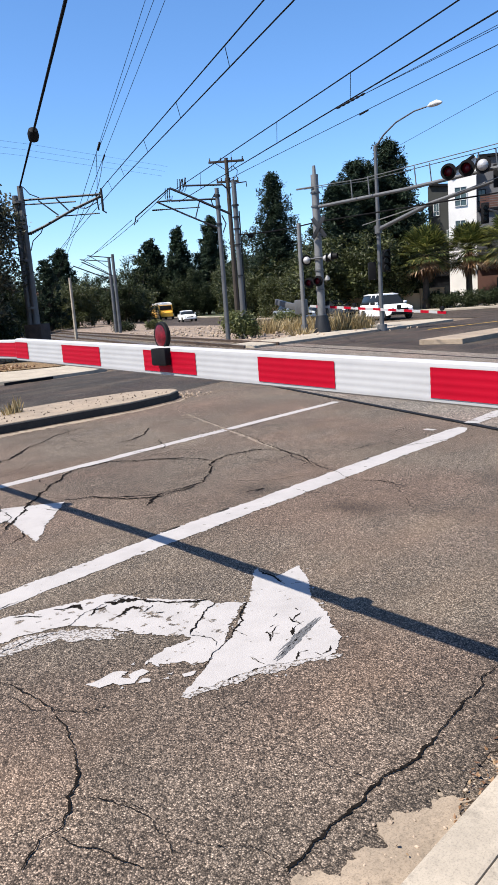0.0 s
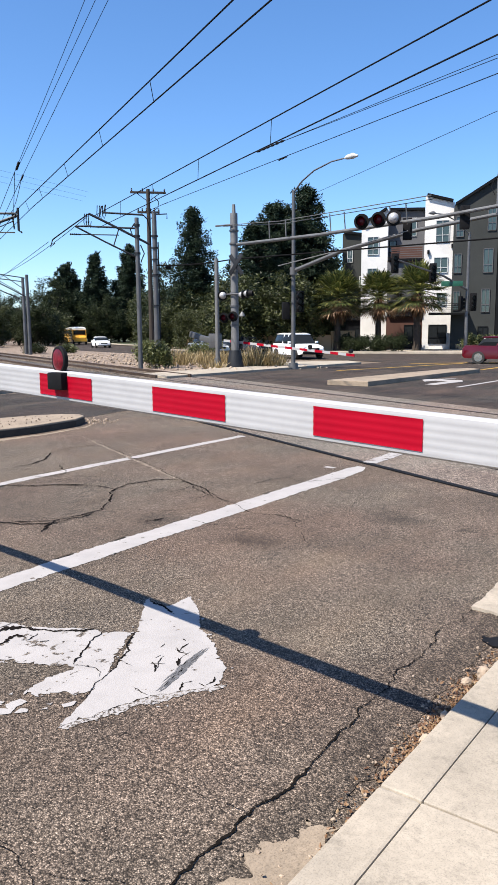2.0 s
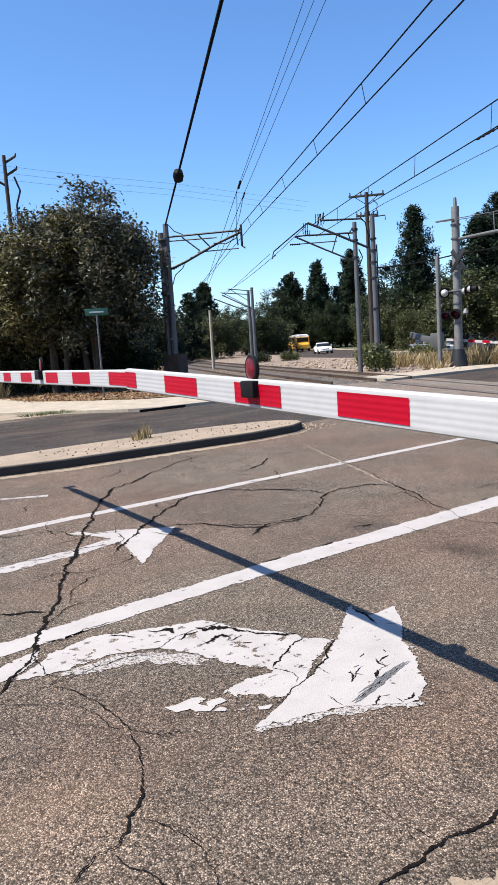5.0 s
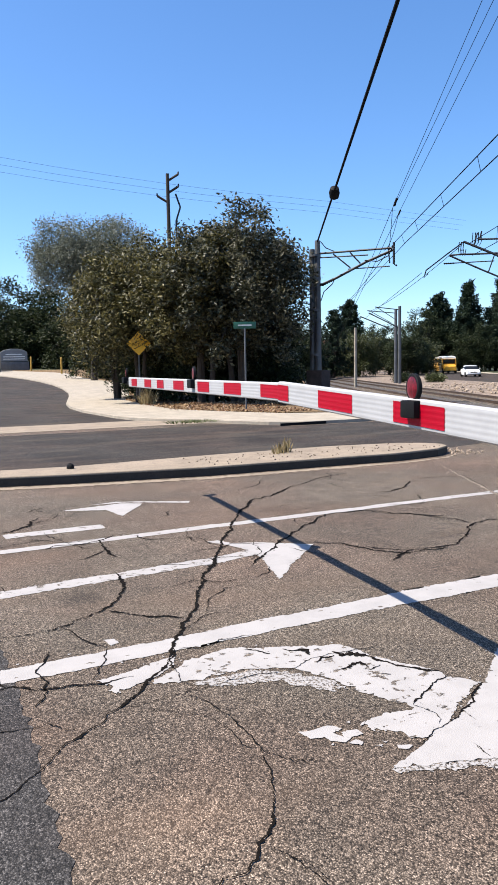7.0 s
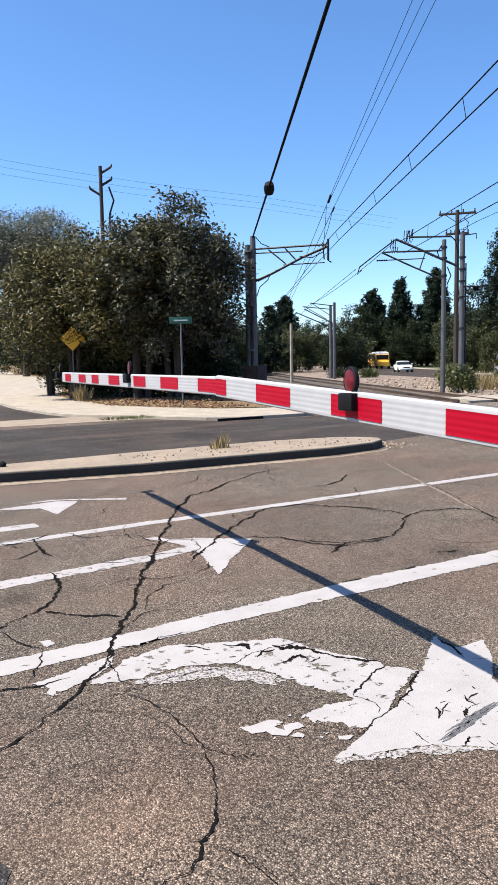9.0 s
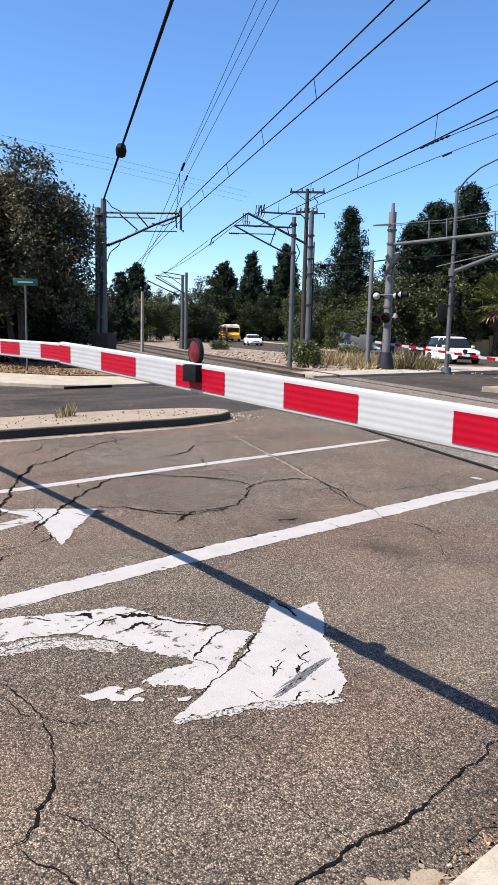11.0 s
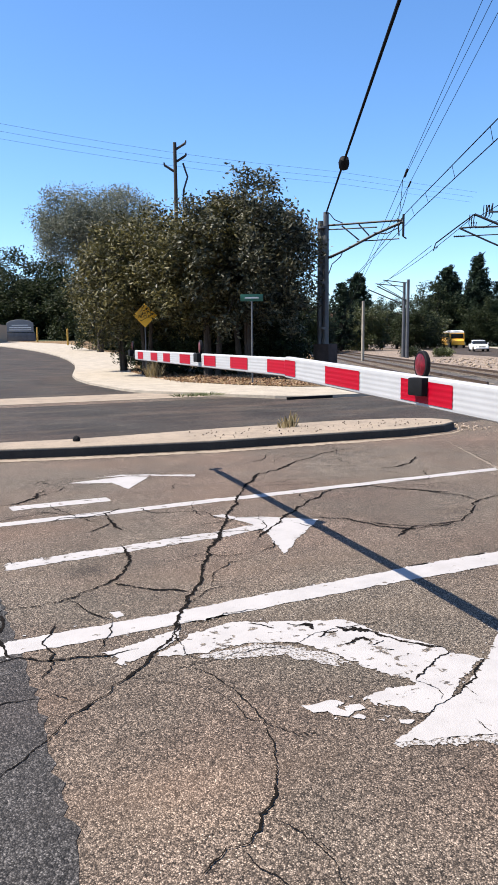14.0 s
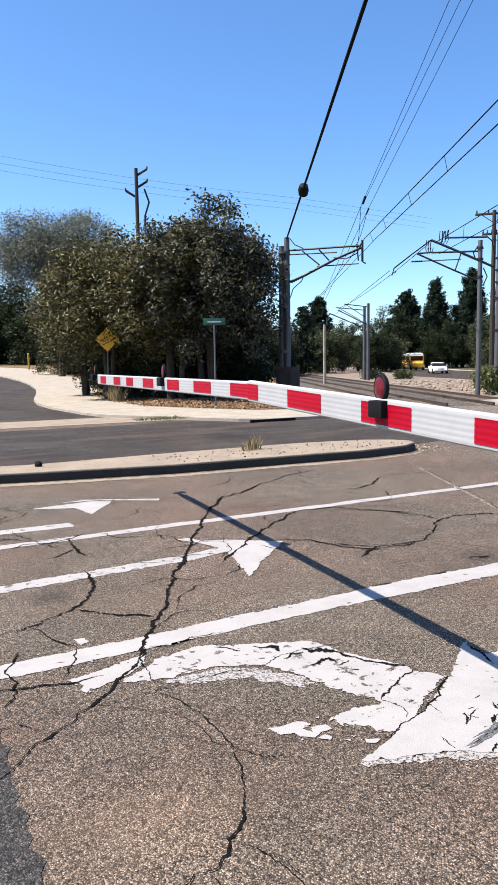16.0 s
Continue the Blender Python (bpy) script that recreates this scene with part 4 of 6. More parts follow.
def insulator(parent, p, q, r=0.05, name="insulator"):
    """A string of sheds from p to q."""
    p, q = Vector(p), Vector(q)
    pts, rad = [], []
    for k in range(13):
        pts.append(p + (q - p) * k / 12)
        rad.append(r if k % 2 else r * 0.45)
    part(name, T(pts, rad, 8), BLACK, parent)


M1 = V3(17.0, 28.9, 0)
mast = thing("catenary_mast", "dark steel catenary mast with bracket arm beside the tree", "mast", M1, group="catenary masts")
for off, h in (((0, 0), 7.25), ((-0.12, 0.28), 6.9)):
    part("column", T([(off[0], off[1], 0), (off[0], off[1], h)], [0.15, 0.12], 10), STEEL, mast)
for z in (2.2, 4.2, 5.6, 6.6):
    part("band", T([(-0.06, 0.14, z - 0.05), (-0.06, 0.14, z + 0.05)], 0.27, 12), STEEL, mast)
part("base_cabinet", B((0.05, 0.1, 0.75), (0.8, 0.8, 1.5), Matrix.Rotation(0.5, 4, "Z"), 0.03), plain("rust_brown_box", (0.06, 0.036, 0.028), 0.85, 0, 0.4, 4), mast, "rust-brown box round the mast foot")
bars("bracket_bar", mast, DARK_STEEL, (
    ((0, 0, 6.68), (2.05, -2.75, 6.62), 0.045), ((0, 0, 5.25), (0.55, -0.65, 5.55), (1.4, -1.8, 6.15), (2.1, -2.8, 6.55), 0.06),
    ((0.05, 0, 6.5), (1.4, -1.9, 6.42), 0.03), ((0.45, -0.6, 6.6), (0.95, -1.2, 5.95), 0.03), ((0.9, -1.25, 6.6), (1.2, -1.6, 6.1), 0.03),
    ((0.9, -1.1, 5.9), (2.05, -2.6, 5.88), 0.025), ((2.1, -2.8, 6.85), (2.1, -2.8, 5.95), 0.05), ((1.95, -2.6, 6.7), (2.0, -2.65, 6.0), 0.03)))
insulator(mast, (0.12, -0.15, 5.28), (0.5, -0.6, 5.52), 0.07)

for pts in (((2.1, -2.8, 6.8), (1.9, -2.7, 6.3), (1.6, -2.3, 6.1), (1.3, -1.8, 6.2)), ((0.1, -0.1, 7.2), (0.25, -0.3, 6.9), (0.5, -0.6, 6.72)), ((2.1, -2.8, 5.95), (2.4, -2.6, 5.9), (2.6, -2.3, 6.0)), ((0.5, -0.6, 5.5), (0.45, -0.5, 5.3), (0.2, -0.2, 5.0), (0.1, -0.1, 4.6))):
    part("jumper_cable", T(pts, 0.022, 6), BLACK, mast)
M2 = V3(25.4, 25.65, 0)
mast = thing("catenary_mast", "grey steel catenary mast with bracket arm beyond the tracks", "mast", M2, group="catenary masts")
part("column", T([(0, 0, 0), (0, 0, 7.15)], [0.115, 0.10], 12), STEEL, mast)
for z in (5.5, 6.3, 6.8):
    part("band", T([(0, 0, z - 0.05), (0, 0, z + 0.05)], 0.145, 12), DARK_STEEL, mast)


def aside(o, z):
    """A place on the bracket, o metres from the mast towards the tracks."""
    return (-0.71 * o, 0.71 * o, z)


bars("bracket_bar", mast, DARK_STEEL, (
    (aside(1.55, 7.36), aside(-0.3, 7.28), 0.045), (aside(2.15, 6.72), aside(0, 6.66), 0.045), (aside(2.2, 7.30), aside(1.0, 6.72), aside(-0.6, 5.92), 0.055),
    (aside(2.85, 6.72), aside(1.5, 6.03), aside(0, 5.3), 0.04), (aside(0.85, 6.6), aside(1.1, 5.85), 0.028), (aside(3.1, 6.36), aside(0.85, 6.34), 0.026),
    (aside(2.85, 6.72), aside(2.1, 6.74), 0.04), (aside(1.5, 7.36), aside(1.42, 7.72), 0.035), (aside(1.75, 7.1), aside(1.6, 7.66), 0.03)))
insulator(mast, aside(0.15, 6.28), aside(0.75, 6.58), 0.06)
insulator(mast, aside(0.1, 5.35), aside(0.55, 5.57), 0.055)
insulator(mast, aside(3.1, 6.36), aside(2.6, 6.35), 0.05)
for o in (1.55, 1.68, 1.8):
    part("jumper_cable", T([aside(o, 7.68), aside(o + 0.03, 7.3), aside(o - 0.05, 7.08), aside(o - 0.14, 7.3), aside(o - 0.1, 7.66)], 0.02, 6), BLACK, mast)
for o in (2.2, 2.3, 2.4):
    part("jumper_cable", T([aside(o, 7.3), aside(o + 0.04, 6.9), aside(o - 0.04, 6.66), aside(o - 0.1, 6.95)], 0.022, 6), BLACK, mast)
for pts in ((aside(-0.3, 7.28), aside(-0.5, 7.1), aside(-0.62, 6.5), aside(-0.6, 5.9)), (aside(0.1, 6.9), aside(0.3, 6.6), aside(0.2, 6.3)), (aside(-0.15, 5.9), aside(-0.32, 5.5), aside(-0.15, 5.1)), (aside(2.2, 7.3), aside(3.0, 6.75), aside(3.9, 6.1)), (aside(3.9, 6.1), aside(4.0, 5.75), aside(3.8, 5.95))):
    part("jumper_cable", T(pts, 0.03, 6), BLACK, mast)
pole = thing("steel_pole", "tall tapered grey steel pole with conduits and bands", "pole", (28.75, 27.75, 0))
part("shaft", T([(0, 0, 0), (0, 0, 8.0)], [0.15, 0.12], 12), STEEL, pole)
part("conduit", T([(0.19, -0.08, 0), (0.17, -0.08, 6.5)], 0.04, 6), DARK_STEEL, pole)
for z in (3.2, 4.8, 5.6, 6.2, 6.8):
    part("band", T([(0, 0, z - 0.04), (0, 0, z + 0.04)], 0.185, 12), DARK_STEEL, pole)
part("bracket", T([(0, 0, 7.9), (0.5, -0.45, 7.95), (0.5, -0.45, 7.7)], 0.03, 6), DARK_STEEL, pole)


def wood_pole(at, h, arms, label):
    p = thing("utility_pole", label, "utility pole", at, group="utility poles")
    part("shaft", T([(0, 0, 0), (0, 0, h)], [0.19, 0.13], 10), WOODPOLE, p)
    for z, half, n in arms:
        arm = part("crossarm", B((0, 0, z), (half * 2, 0.12, 0.14), Matrix.Rotation(radians(-45), 4, "Z"), 0.01), WOODPOLE, p)
        for s in (-1, 1):
            part("brace", T([(s * half * 0.5, -s * half * 0.5, z), (0, 0, z - 0.6)], 0.025, 6), DARK_STEEL, p)
        for k in range(n):
            u = (k / (n - 1) * 2 - 1) * half * 0.92 * 0.7071
            part("insulator", T([(u, -u, z + 0.06), (u, -u, z + 0.15), (u, -u, z + 0.2), (u, -u, z + 0.26)], [0.03, 0.06, 0.035, 0.05], 8), DARK_STEEL, arm)
    return p


wp = wood_pole((37.1, 36.36, 0), 11.42, ((11.2, 1.2, 4), (9.9, 0.75, 6)), "wooden utility pole with two crossarms among the trees")
part("transformer_loop", T([(0.3, -0.3, 10.9), (0.5, -0.5, 10.6), (0.45, -0.45, 10.2), (0.2, -0.2, 10.0)], 0.03, 6), BLACK, wp)
up = wood_pole((18.9, 54.74, 0), 16.5, (), "dark utility pole rising behind the leafy trees")
for z, s in ((16.2, 1), (15.3, 1), (14.6, -1)):
    part("crossarm", T([(0, 0, z - 0.25), (0.75 * s, -0.3 * s, z + 0.25)], 0.09, 6), WOODPOLE, up)
    part("insulator", T([(0.75 * s, -0.3 * s, z + 0.25), (0.78 * s, -0.3 * s, z + 0.45)], [0.08, 0.05], 8), DARK_STEEL, up)
part("riser", T([(0.55, -0.2, 15.0), (0.85, -0.35, 14.0), (0.55, -0.2, 13.0), (0.5, -0.2, 9)], 0.07, 6), DARK_STEEL, up)


def far_mast(at, h, tip, label):
    m = thing("catenary_mast", label, "mast", at, group="catenary masts")
    part("column", T([(0, 0, 0), (0, 0, h)], [0.16, 0.13], 8), STEEL, m)
    bars("bracket_bar", m, DARK_STEEL, (((0, 0, h - 0.3), (tip[0] * 0.8, tip[1] * 0.8, h + 0.0), 0.04), ((0, 0, h - 1.9), (tip[0] * 0.5, tip[1] * 0.5, h - 1.2), (tip[0], tip[1], h - 0.5), 0.05), ((tip[0] * 0.75, tip[1] * 0.75, h), (tip[0] * 0.1, tip[1] * 0.1, h - 1.2), 0.03)))
    return m


far_mast((39.3, 53.1, 0), 6.75, (-2.2, 1.5), "slim far catenary mast with bracket arm")
far_mast((40.2, 54.9, 0), 6.6, (-2.6, 1.8), "slim far catenary mast with bracket arm")
post = thing("concrete_post", "pale slim post standing in the gravel", "post", (31.8, 48.6, 0))
part("shaft", T([(0, 0, 0), (0, 0, 4.6)], [0.13, 0.10], 8), CONCRETE, post)

LINE = thing("overhead_line", "black overhead contact and messenger wires", "wires", kind="stuff")


def wire(a, b, r, sag=0.0, before=0.0, after=0.0, name="wire"):
    a, b = Vector(a), Vector(b)
    d = b - a
    pts = []
    for k in range(17):
        f = -before + (1 + before + after) * k / 16
        p = a + d * f
        p.z -= sag * 4 * max(0.0, f) * max(0.0, 1 - f)
        pts.append(p)
    return part(name, T(pts, r, 6), WIRE, LINE)


def span(msg, ct, r, times, drop_at):
    """A messenger and contact wire with droppers between them."""
    wire(*msg, r, 0.0, times, 0.0, "messenger_wire")
    wire(*ct, r, 0.0, times, 0.0, "contact_wire")
    for f in drop_at:
        p, way = Vector(msg[0]).lerp(Vector(msg[1]), f), Vector(ct[1]) - Vector(ct[0])
        q = Vector(ct[0]) + way * ((p - Vector(ct[0])).xy.dot(way.xy) / way.xy.dot(way.xy))
        part("dropper", T([p, q], 0.008, 5), WIRE, LINE)


wire((8.062, 11.046, 7.5), (17.0, 28.9, 7.2), 0.035, 0, 1.0, 0, "feeder_cable")
feeder_knot = part("cable_ball", tube(bmesh.new(), [(12.98, 20.87, 7.45), (13.0, 20.9, 7.42), (13.05, 21.0, 7.3), (13.1, 21.1, 7.17), (13.12, 21.14, 7.12)], [0.04, 0.14, 0.18, 0.15, 0.04], 12), BLACK, LINE, "black cable insulator ball")
span(((10.653, 9.213, 6.9), (18.789, 25.517, 6.8)), ((10.195, 8.152, 6.48), (18.064, 23.802, 6.48)), 0.016, 1.2, (0.12, 0.34, 0.56, 0.78, 0.93))
wire((18.789, 25.517, 6.8), (38.0, 61.5, 6.8), 0.016, 0.25)
wire((18.064, 23.802, 6.48), (37.6, 61.2, 6.3), 0.014)
span(((13.665, 7.082, 6.9), (22.789, 25.747, 6.9)), ((13.105, 6.033, 6.3), (18.478, 17.009, 6.3)), 0.016, 1.2, (0.2, 0.42, 0.62, 0.8))
wire((18.478, 17.009, 6.3), (22.4, 25.0, 6.3), 0.014)
wire((22.6, 25.9, 6.9), (38.2, 56.2, 6.5), 0.016, 0.3)
wire((21.2, 26.9, 5.75), (37.9, 56.4, 5.9), 0.014)
wire((14.211, 6.616, 6.1), (18.887, 17.555, 6.1), 0.008, 0, 1.5, 0.0)
wire((18.887, 17.555, 6.1), (36.9, 36.5, 9.9), 0.012)
wire((14.09, 6.556, 6.4), (15.114, 10.336, 6.2), 0.006, 0, 3, 0)
wire((14.0, 6.7, 6.3), (15.114, 10.336, 6.2), 0.006, 0, 3, 0)
insulator(LINE, (15.0, 10.1, 6.2), (15.4, 11.2, 6.17), 0.03)
insulator(LINE, (16.0, 10.7, 6.1), (16.2, 11.1, 6.1), 0.025)
wire((23.682, 7.818, 8.5), (29.848, 16.832, 8.5), 0.009, 0, 1.5, 0.3)
for a, b in (((15.161, 17.623, 10.5), (15.799, 21.558, 7.2)), ((15.36, 17.482, 10.5), (15.834, 21.541, 7.2)), ((15.627, 17.293, 10.5), (16.478, 22.205, 7.1))):
    wire(a, b, 0.009, 0, 1.5, 0)
insulator(LINE, (15.75, 21.3, 7.4), (15.85, 21.6, 7.2), 0.05)
insulator(LINE, (16.45, 22.05, 7.2), (16.5, 22.25, 7.05), 0.035)
wire((15.82, 21.6, 7.2), (19.77, 28.95, 6.3), 0.010, 0, 0, 4)
wire((16.478, 22.205, 7.1), (18.454, 25.908, 6.45), 0.010, 0.3)
wire((16.478, 22.205, 7.1), (20.2, 29.5, 6.0), 0.010, 0.0, 0, 3)
wire((15.85, 21.7, 7.15), (18.6, 25.9, 6.35), 0.010, 0.5)
for z, dy in ((17.6, 0), (17.2, 0.5), (16.8, 1.0)):
    wire((4.03, 57.79 + dy, z), (35.39, 60.37 + dy, z - 0.6), 0.008, 0.4, 0.6, 0.6, "power_line")
wire((28.75, 27.75, 5.3), (28.1, 21.9, 5.2), 0.03, 0.1, 0, 3.0, "signal_cable")
insulator(LINE, (28.7, 26.9, 5.15), (28.68, 26.6, 5.13), 0.11)

# ---- far gate, cantilever and signals ----
HOUSING = plain("silver_lamp_housing", (0.40, 0.40, 0.41), 0.35, 0.3, 0.15, 6)


def crossing_flasher(parent, c, face, r=0.155, lens=RED_LENS, name="flasher"):
    """A round flasher: background disc, hood and lens, looking along face."""
    c, f = Vector(c), Vector(face).normalized()
    disc_ = part(name, disc(bmesh.new(), c, f, r * 1.45, 0.02, 24), BLACK, parent, "black round flasher")
    part("hood", tube(bmesh.new(), [c + f * 0.01, c + f * 0.25], [r * 0.95, r * 0.9], 20, False), BLACK, disc_)
    part("lens", tube(bmesh.new(), [c + f * 0.012, c + f * 0.05, c + f * 0.065], [r * 0.85, r * 0.6, 0.01], 20), lens, disc_, "round lamp lens")
    part("housing", tube(bmesh.new(), [c - f * 0.01, c - f * 0.07, c - f * 0.14, c - f * 0.19, c - f * 0.21], [r, r * 0.97, r * 0.8, r * 0.45, r * 0.1], 16), HOUSING, disc_, "silver lamp housing")


TOCAM = Vector((-0.92, -0.38, 0))
cant = thing("signal_cantilever", "grey steel crossing signal cantilever with walkway rails and flashers", "crossing signal", (28.05, 21.88, 0))
part("column", T([(0, 0, 0), (0, 0, 7.3)], [0.195, 0.175], 14), STEEL_LIGHT, cant)
part("cap", T([(0, 0, 7.3), (0, 0, 7.7)], [0.09, 0.07], 8), STEEL_LIGHT, cant)
part("foot", T([(0, 0, 0), (0, 0, 0.25), (0, 0, 0.9)], [0.42, 0.40, 0.27], 12), DARK_STEEL, cant, "dark flared column foot")
for z in (2.1, 3.0, 3.6, 4.6, 5.2, 5.9, 6.5):
    part("band", T([(0, 0, z - 0.035), (0, 0, z + 0.035)], 0.225, 12), STEEL, cant)
part("boom", T([(0, 0, 5.85), (-0.4, -5, 5.86), (-0.9, -10.5, 6.0), (-1.4, -16, 6.3)], [0.08, 0.078, 0.075, 0.07], 10), STEEL, cant)
part("boom", T([(-0.9, -9.3, 5.6), (-0.6, -7, 5.25), (0.2, -2.4, 4.75)], 0.02, 6), STEEL_LIGHT, cant)
part("hand_cable", T([(-0.3, 0.4, 6.75), (-0.5, -3, 6.6), (-1.3, -10.4, 6.75)], 0.018, 6), STEEL, cant)
part("hand_cable", T([(-0.3, 0.4, 6.7), (-0.4, -3, 6.5), (-1.2, -10.4, 6.62)], 0.016, 6), STEEL, cant)
part("top_arm", B((-0.25, 0.4, 6.75), (0.1, 0.9, 0.07), Matrix.Rotation(0.15, 4, "Z"), 0.01), STEEL, cant)
for yy in (-2.4, -3.3, -5.6, -6.3, -8.4, -9.1):
    part("stanchion", T([(-0.45 + yy * 0.01, yy, 5.9), (-0.45 + yy * 0.03, yy, 6.65)], 0.025, 6), STEEL_LIGHT, cant)
for yy, l in ((-7.45, RED_LENS), (-8.2, RED_LENS), (-8.85, LENS_WHITE)):
    crossing_flasher(cant, (-1.25, yy, 6.08), (-0.95, -0.3, -0.05) if l is RED_LENS else (0.95, 0.1, 0.05), 0.21, l)
# crossbuck boards: the dark steel colour stands in for backlighting
part("cross_sign", B((-0.3, -0.35, 4.9), (0.03, 1.15, 0.2), Matrix.Rotation(radians(52), 4, "X"), 0.004), DARK_STEEL, cant, "crossbuck board seen edge-on, coloured dark as if backlit")
part("cross_sign", B((-0.33, -0.35, 4.9), (0.03, 1.15, 0.2), Matrix.Rotation(radians(-52), 4, "X"), 0.004), DARK_STEEL, cant, "crossbuck board seen edge-on, coloured dark as if backlit")
part("signal_bar", T([(-0.25, 0.75, 3.55), (-0.25, -0.95, 3.55)], 0.03, 6), STEEL, cant)
crossing_flasher(cant, (-0.3, 0.5, 3.5), (0.5, 0.85, 0), 0.17, LENS_WHITE)
crossing_flasher(cant, (-0.3, 0.42, 2.45), TOCAM, 0.17)
crossing_flasher(cant, (-0.3, -0.12, 2.5), TOCAM, 0.17)
crossing_flasher(cant, (-0.2, -0.65, 3.5), (0.3, -0.95, 0), 0.15, LENS_WHITE)
crossing_flasher(cant, (-0.2, -0.95, 3.55), (0.3, -0.95, 0), 0.15, LENS_WHITE)
part("bell", T([(-0.2, -0.6, 2.5), (-0.2, -0.6, 2.6), (-0.2, -0.6, 2.72)], [0.14, 0.12, 0.03], 12), STEEL_LIGHT, cant)

fg = thing("far_crossing_gate", "slim lowered far gate arm with red and white stripes", "gate", (28.2, 23.1, 0))
part("post", T([(0, 0, 0), (0, 0, 5.3)], [0.11, 0.10], 12), STEEL_LIGHT, fg)
part("foot", T([(0, 0, 0), (0, 0, 0.5)], [0.22, 0.16], 10), STEEL, fg)
part("drive_box", B((0.25, 0.35, 1.35), (0.45, 0.5, 0.7), None, 0.04), STEEL, fg)
part("counterweight", B((0.3, 1.3, 1.5), (0.2, 1.5, 0.28), Matrix.Rotation(0.25, 4, "X"), 0.02), STEEL, fg)
for k in range(18):
    a, b = k * 0.405, (k + 1) * 0.405
    zz = lambda s: 1.36 - 0.088 * s
    bm = bmesh.new()
    vs = [[bm.verts.new((0.15 + dx, -0.3 - s, zz(s) + dz)) for dx, dz in ((-0.025, -0.055), (0.025, -0.055), (0.025, 0.055), (-0.025, 0.055))] for s in (a, b)]
    for i in range(4):
        j = (i + 1) % 4
        bm.faces.new((vs[0][i], vs[0][j], vs[1][j], vs[1][i]))
    bm.faces.new(vs[0])
    bm.faces.new(vs[1][::-1])
    bmesh.ops.recalc_face_normals(bm, faces=bm.faces)
    part("red_stripe" if k % 2 else "white_stripe", bm, ARM_RED if k % 2 else ARM_WHITE, fg, "", False)
for s in (2.6, 5.0, 7.1):
    part("gate_lamp", disc(bmesh.new(), (0.15, -0.3 - s, 1.36 - 0.088 * s + 0.16), (1, 0, 0), 0.09, 0.12, 16), BLACK, fg, "small dark gate lamp")


def signal_head(parent, c, face, h=1.05, plate=True):
    """A three-light traffic signal with hoods and a backplate."""
    c, f = Vector(c), Vector(face).normalized()
    ang = math.atan2(f.y, f.x)
    rot = Matrix.Rotation(ang, 4, "Z")
    body = part("signal_head", B(c, (0.2, 0.36, h), rot, 0.03), BLACK, parent, "black three-light signal head")
    if plate:
        part("backplate", B(c - f * 0.06, (0.02, 0.56, h + 0.2), rot, 0.006), BLACK, body)
    for k in (-1, 0, 1):
        p = c + Vector((0, 0, k * h * 0.31)) + f * 0.1
        part("hood", tube(bmesh.new(), [p, p + f * 0.24], [0.145, 0.135], 14, False), BLACK, body)
        part("lens", disc(bmesh.new(), p + f * 0.01, f, 0.12, 0.02, 14), GLASS_DARK, body)


P_LAMP = plain("pale_lamp_paint", (0.45, 0.45, 0.44), 0.5, 0, 0.15, 3)
sl = thing("street_lamp", "tall grey street lamp with curved arm and traffic signals", "street lamp", (29.27, 19.32, 0))
part("pole", T([(0, 0, 0), (0, 0, 8.2)], [0.11, 0.075], 12), STEEL, sl)
part("base", T([(0, 0, 0), (0, 0, 0.3)], [0.25, 0.22], 12), STEEL, sl)
part("lamp_arm", T([(0, 0, 8.1), (-0.05, -0.5, 8.55), (-0.15, -1.2, 8.9), (-0.3, -2.2, 9.12), (-0.4, -3.0, 9.15)], [0.045, 0.04, 0.036, 0.032, 0.03], 8), STEEL, sl)
part("lamp_head", T([(-0.38, -2.9, 9.14), (-0.42, -3.05, 9.16), (-0.45, -3.35, 9.17), (-0.5, -3.6, 9.13)], [0.04, 0.10, 0.12, 0.04], 12), P_LAMP, sl, "pale lamp head")
part("mast_arm", T([(0, 0, 4.57), (-0.25, -2.8, 5.3), (-0.7, -6.5, 5.8), (-1.4, -11, 6.08), (-2, -15, 6.2)], [0.095, 0.088, 0.08, 0.07, 0.06], 10), STEEL, sl)
part("clamp", T([(0, 0, 4.4), (0, 0, 4.75)], 0.17, 12), STEEL, sl)
signal_head(sl, (-0.1, -0.42, 3.15), (-0.7, -0.7, 0), 0.98, False)
signal_head(sl, (-0.1, 0.36, 2.75), (0.7, 0.7, 0), 0.8, False)
signal_head(sl, (-1.55, -6.45, 5.75), (0.9, 0.44, 0), 0.85, False)
signal_head(sl, (-2.0, -8.95, 5.9), (0.9, 0.44, 0), 0.85, False)
cam_pole = part("camera_post", T([(-1.3, -9.9, 6.05), (-1.3, -9.9, 7.3)], 0.03, 8), STEEL_LIGHT, sl)
part("camera_box", B((-1.35, -9.95, 7.42), (0.34, 0.12, 0.12), Matrix.Rotation(0.4, 4, "Z"), 0.03), STEEL_LIGHT, cam_pole)
part("camera_cable", T([(-1.3, -9.8, 7.35), (-1.3, -9.65, 7.0), (-1.3, -9.8, 6.7)], 0.015, 6), BLACK, cam_pole)

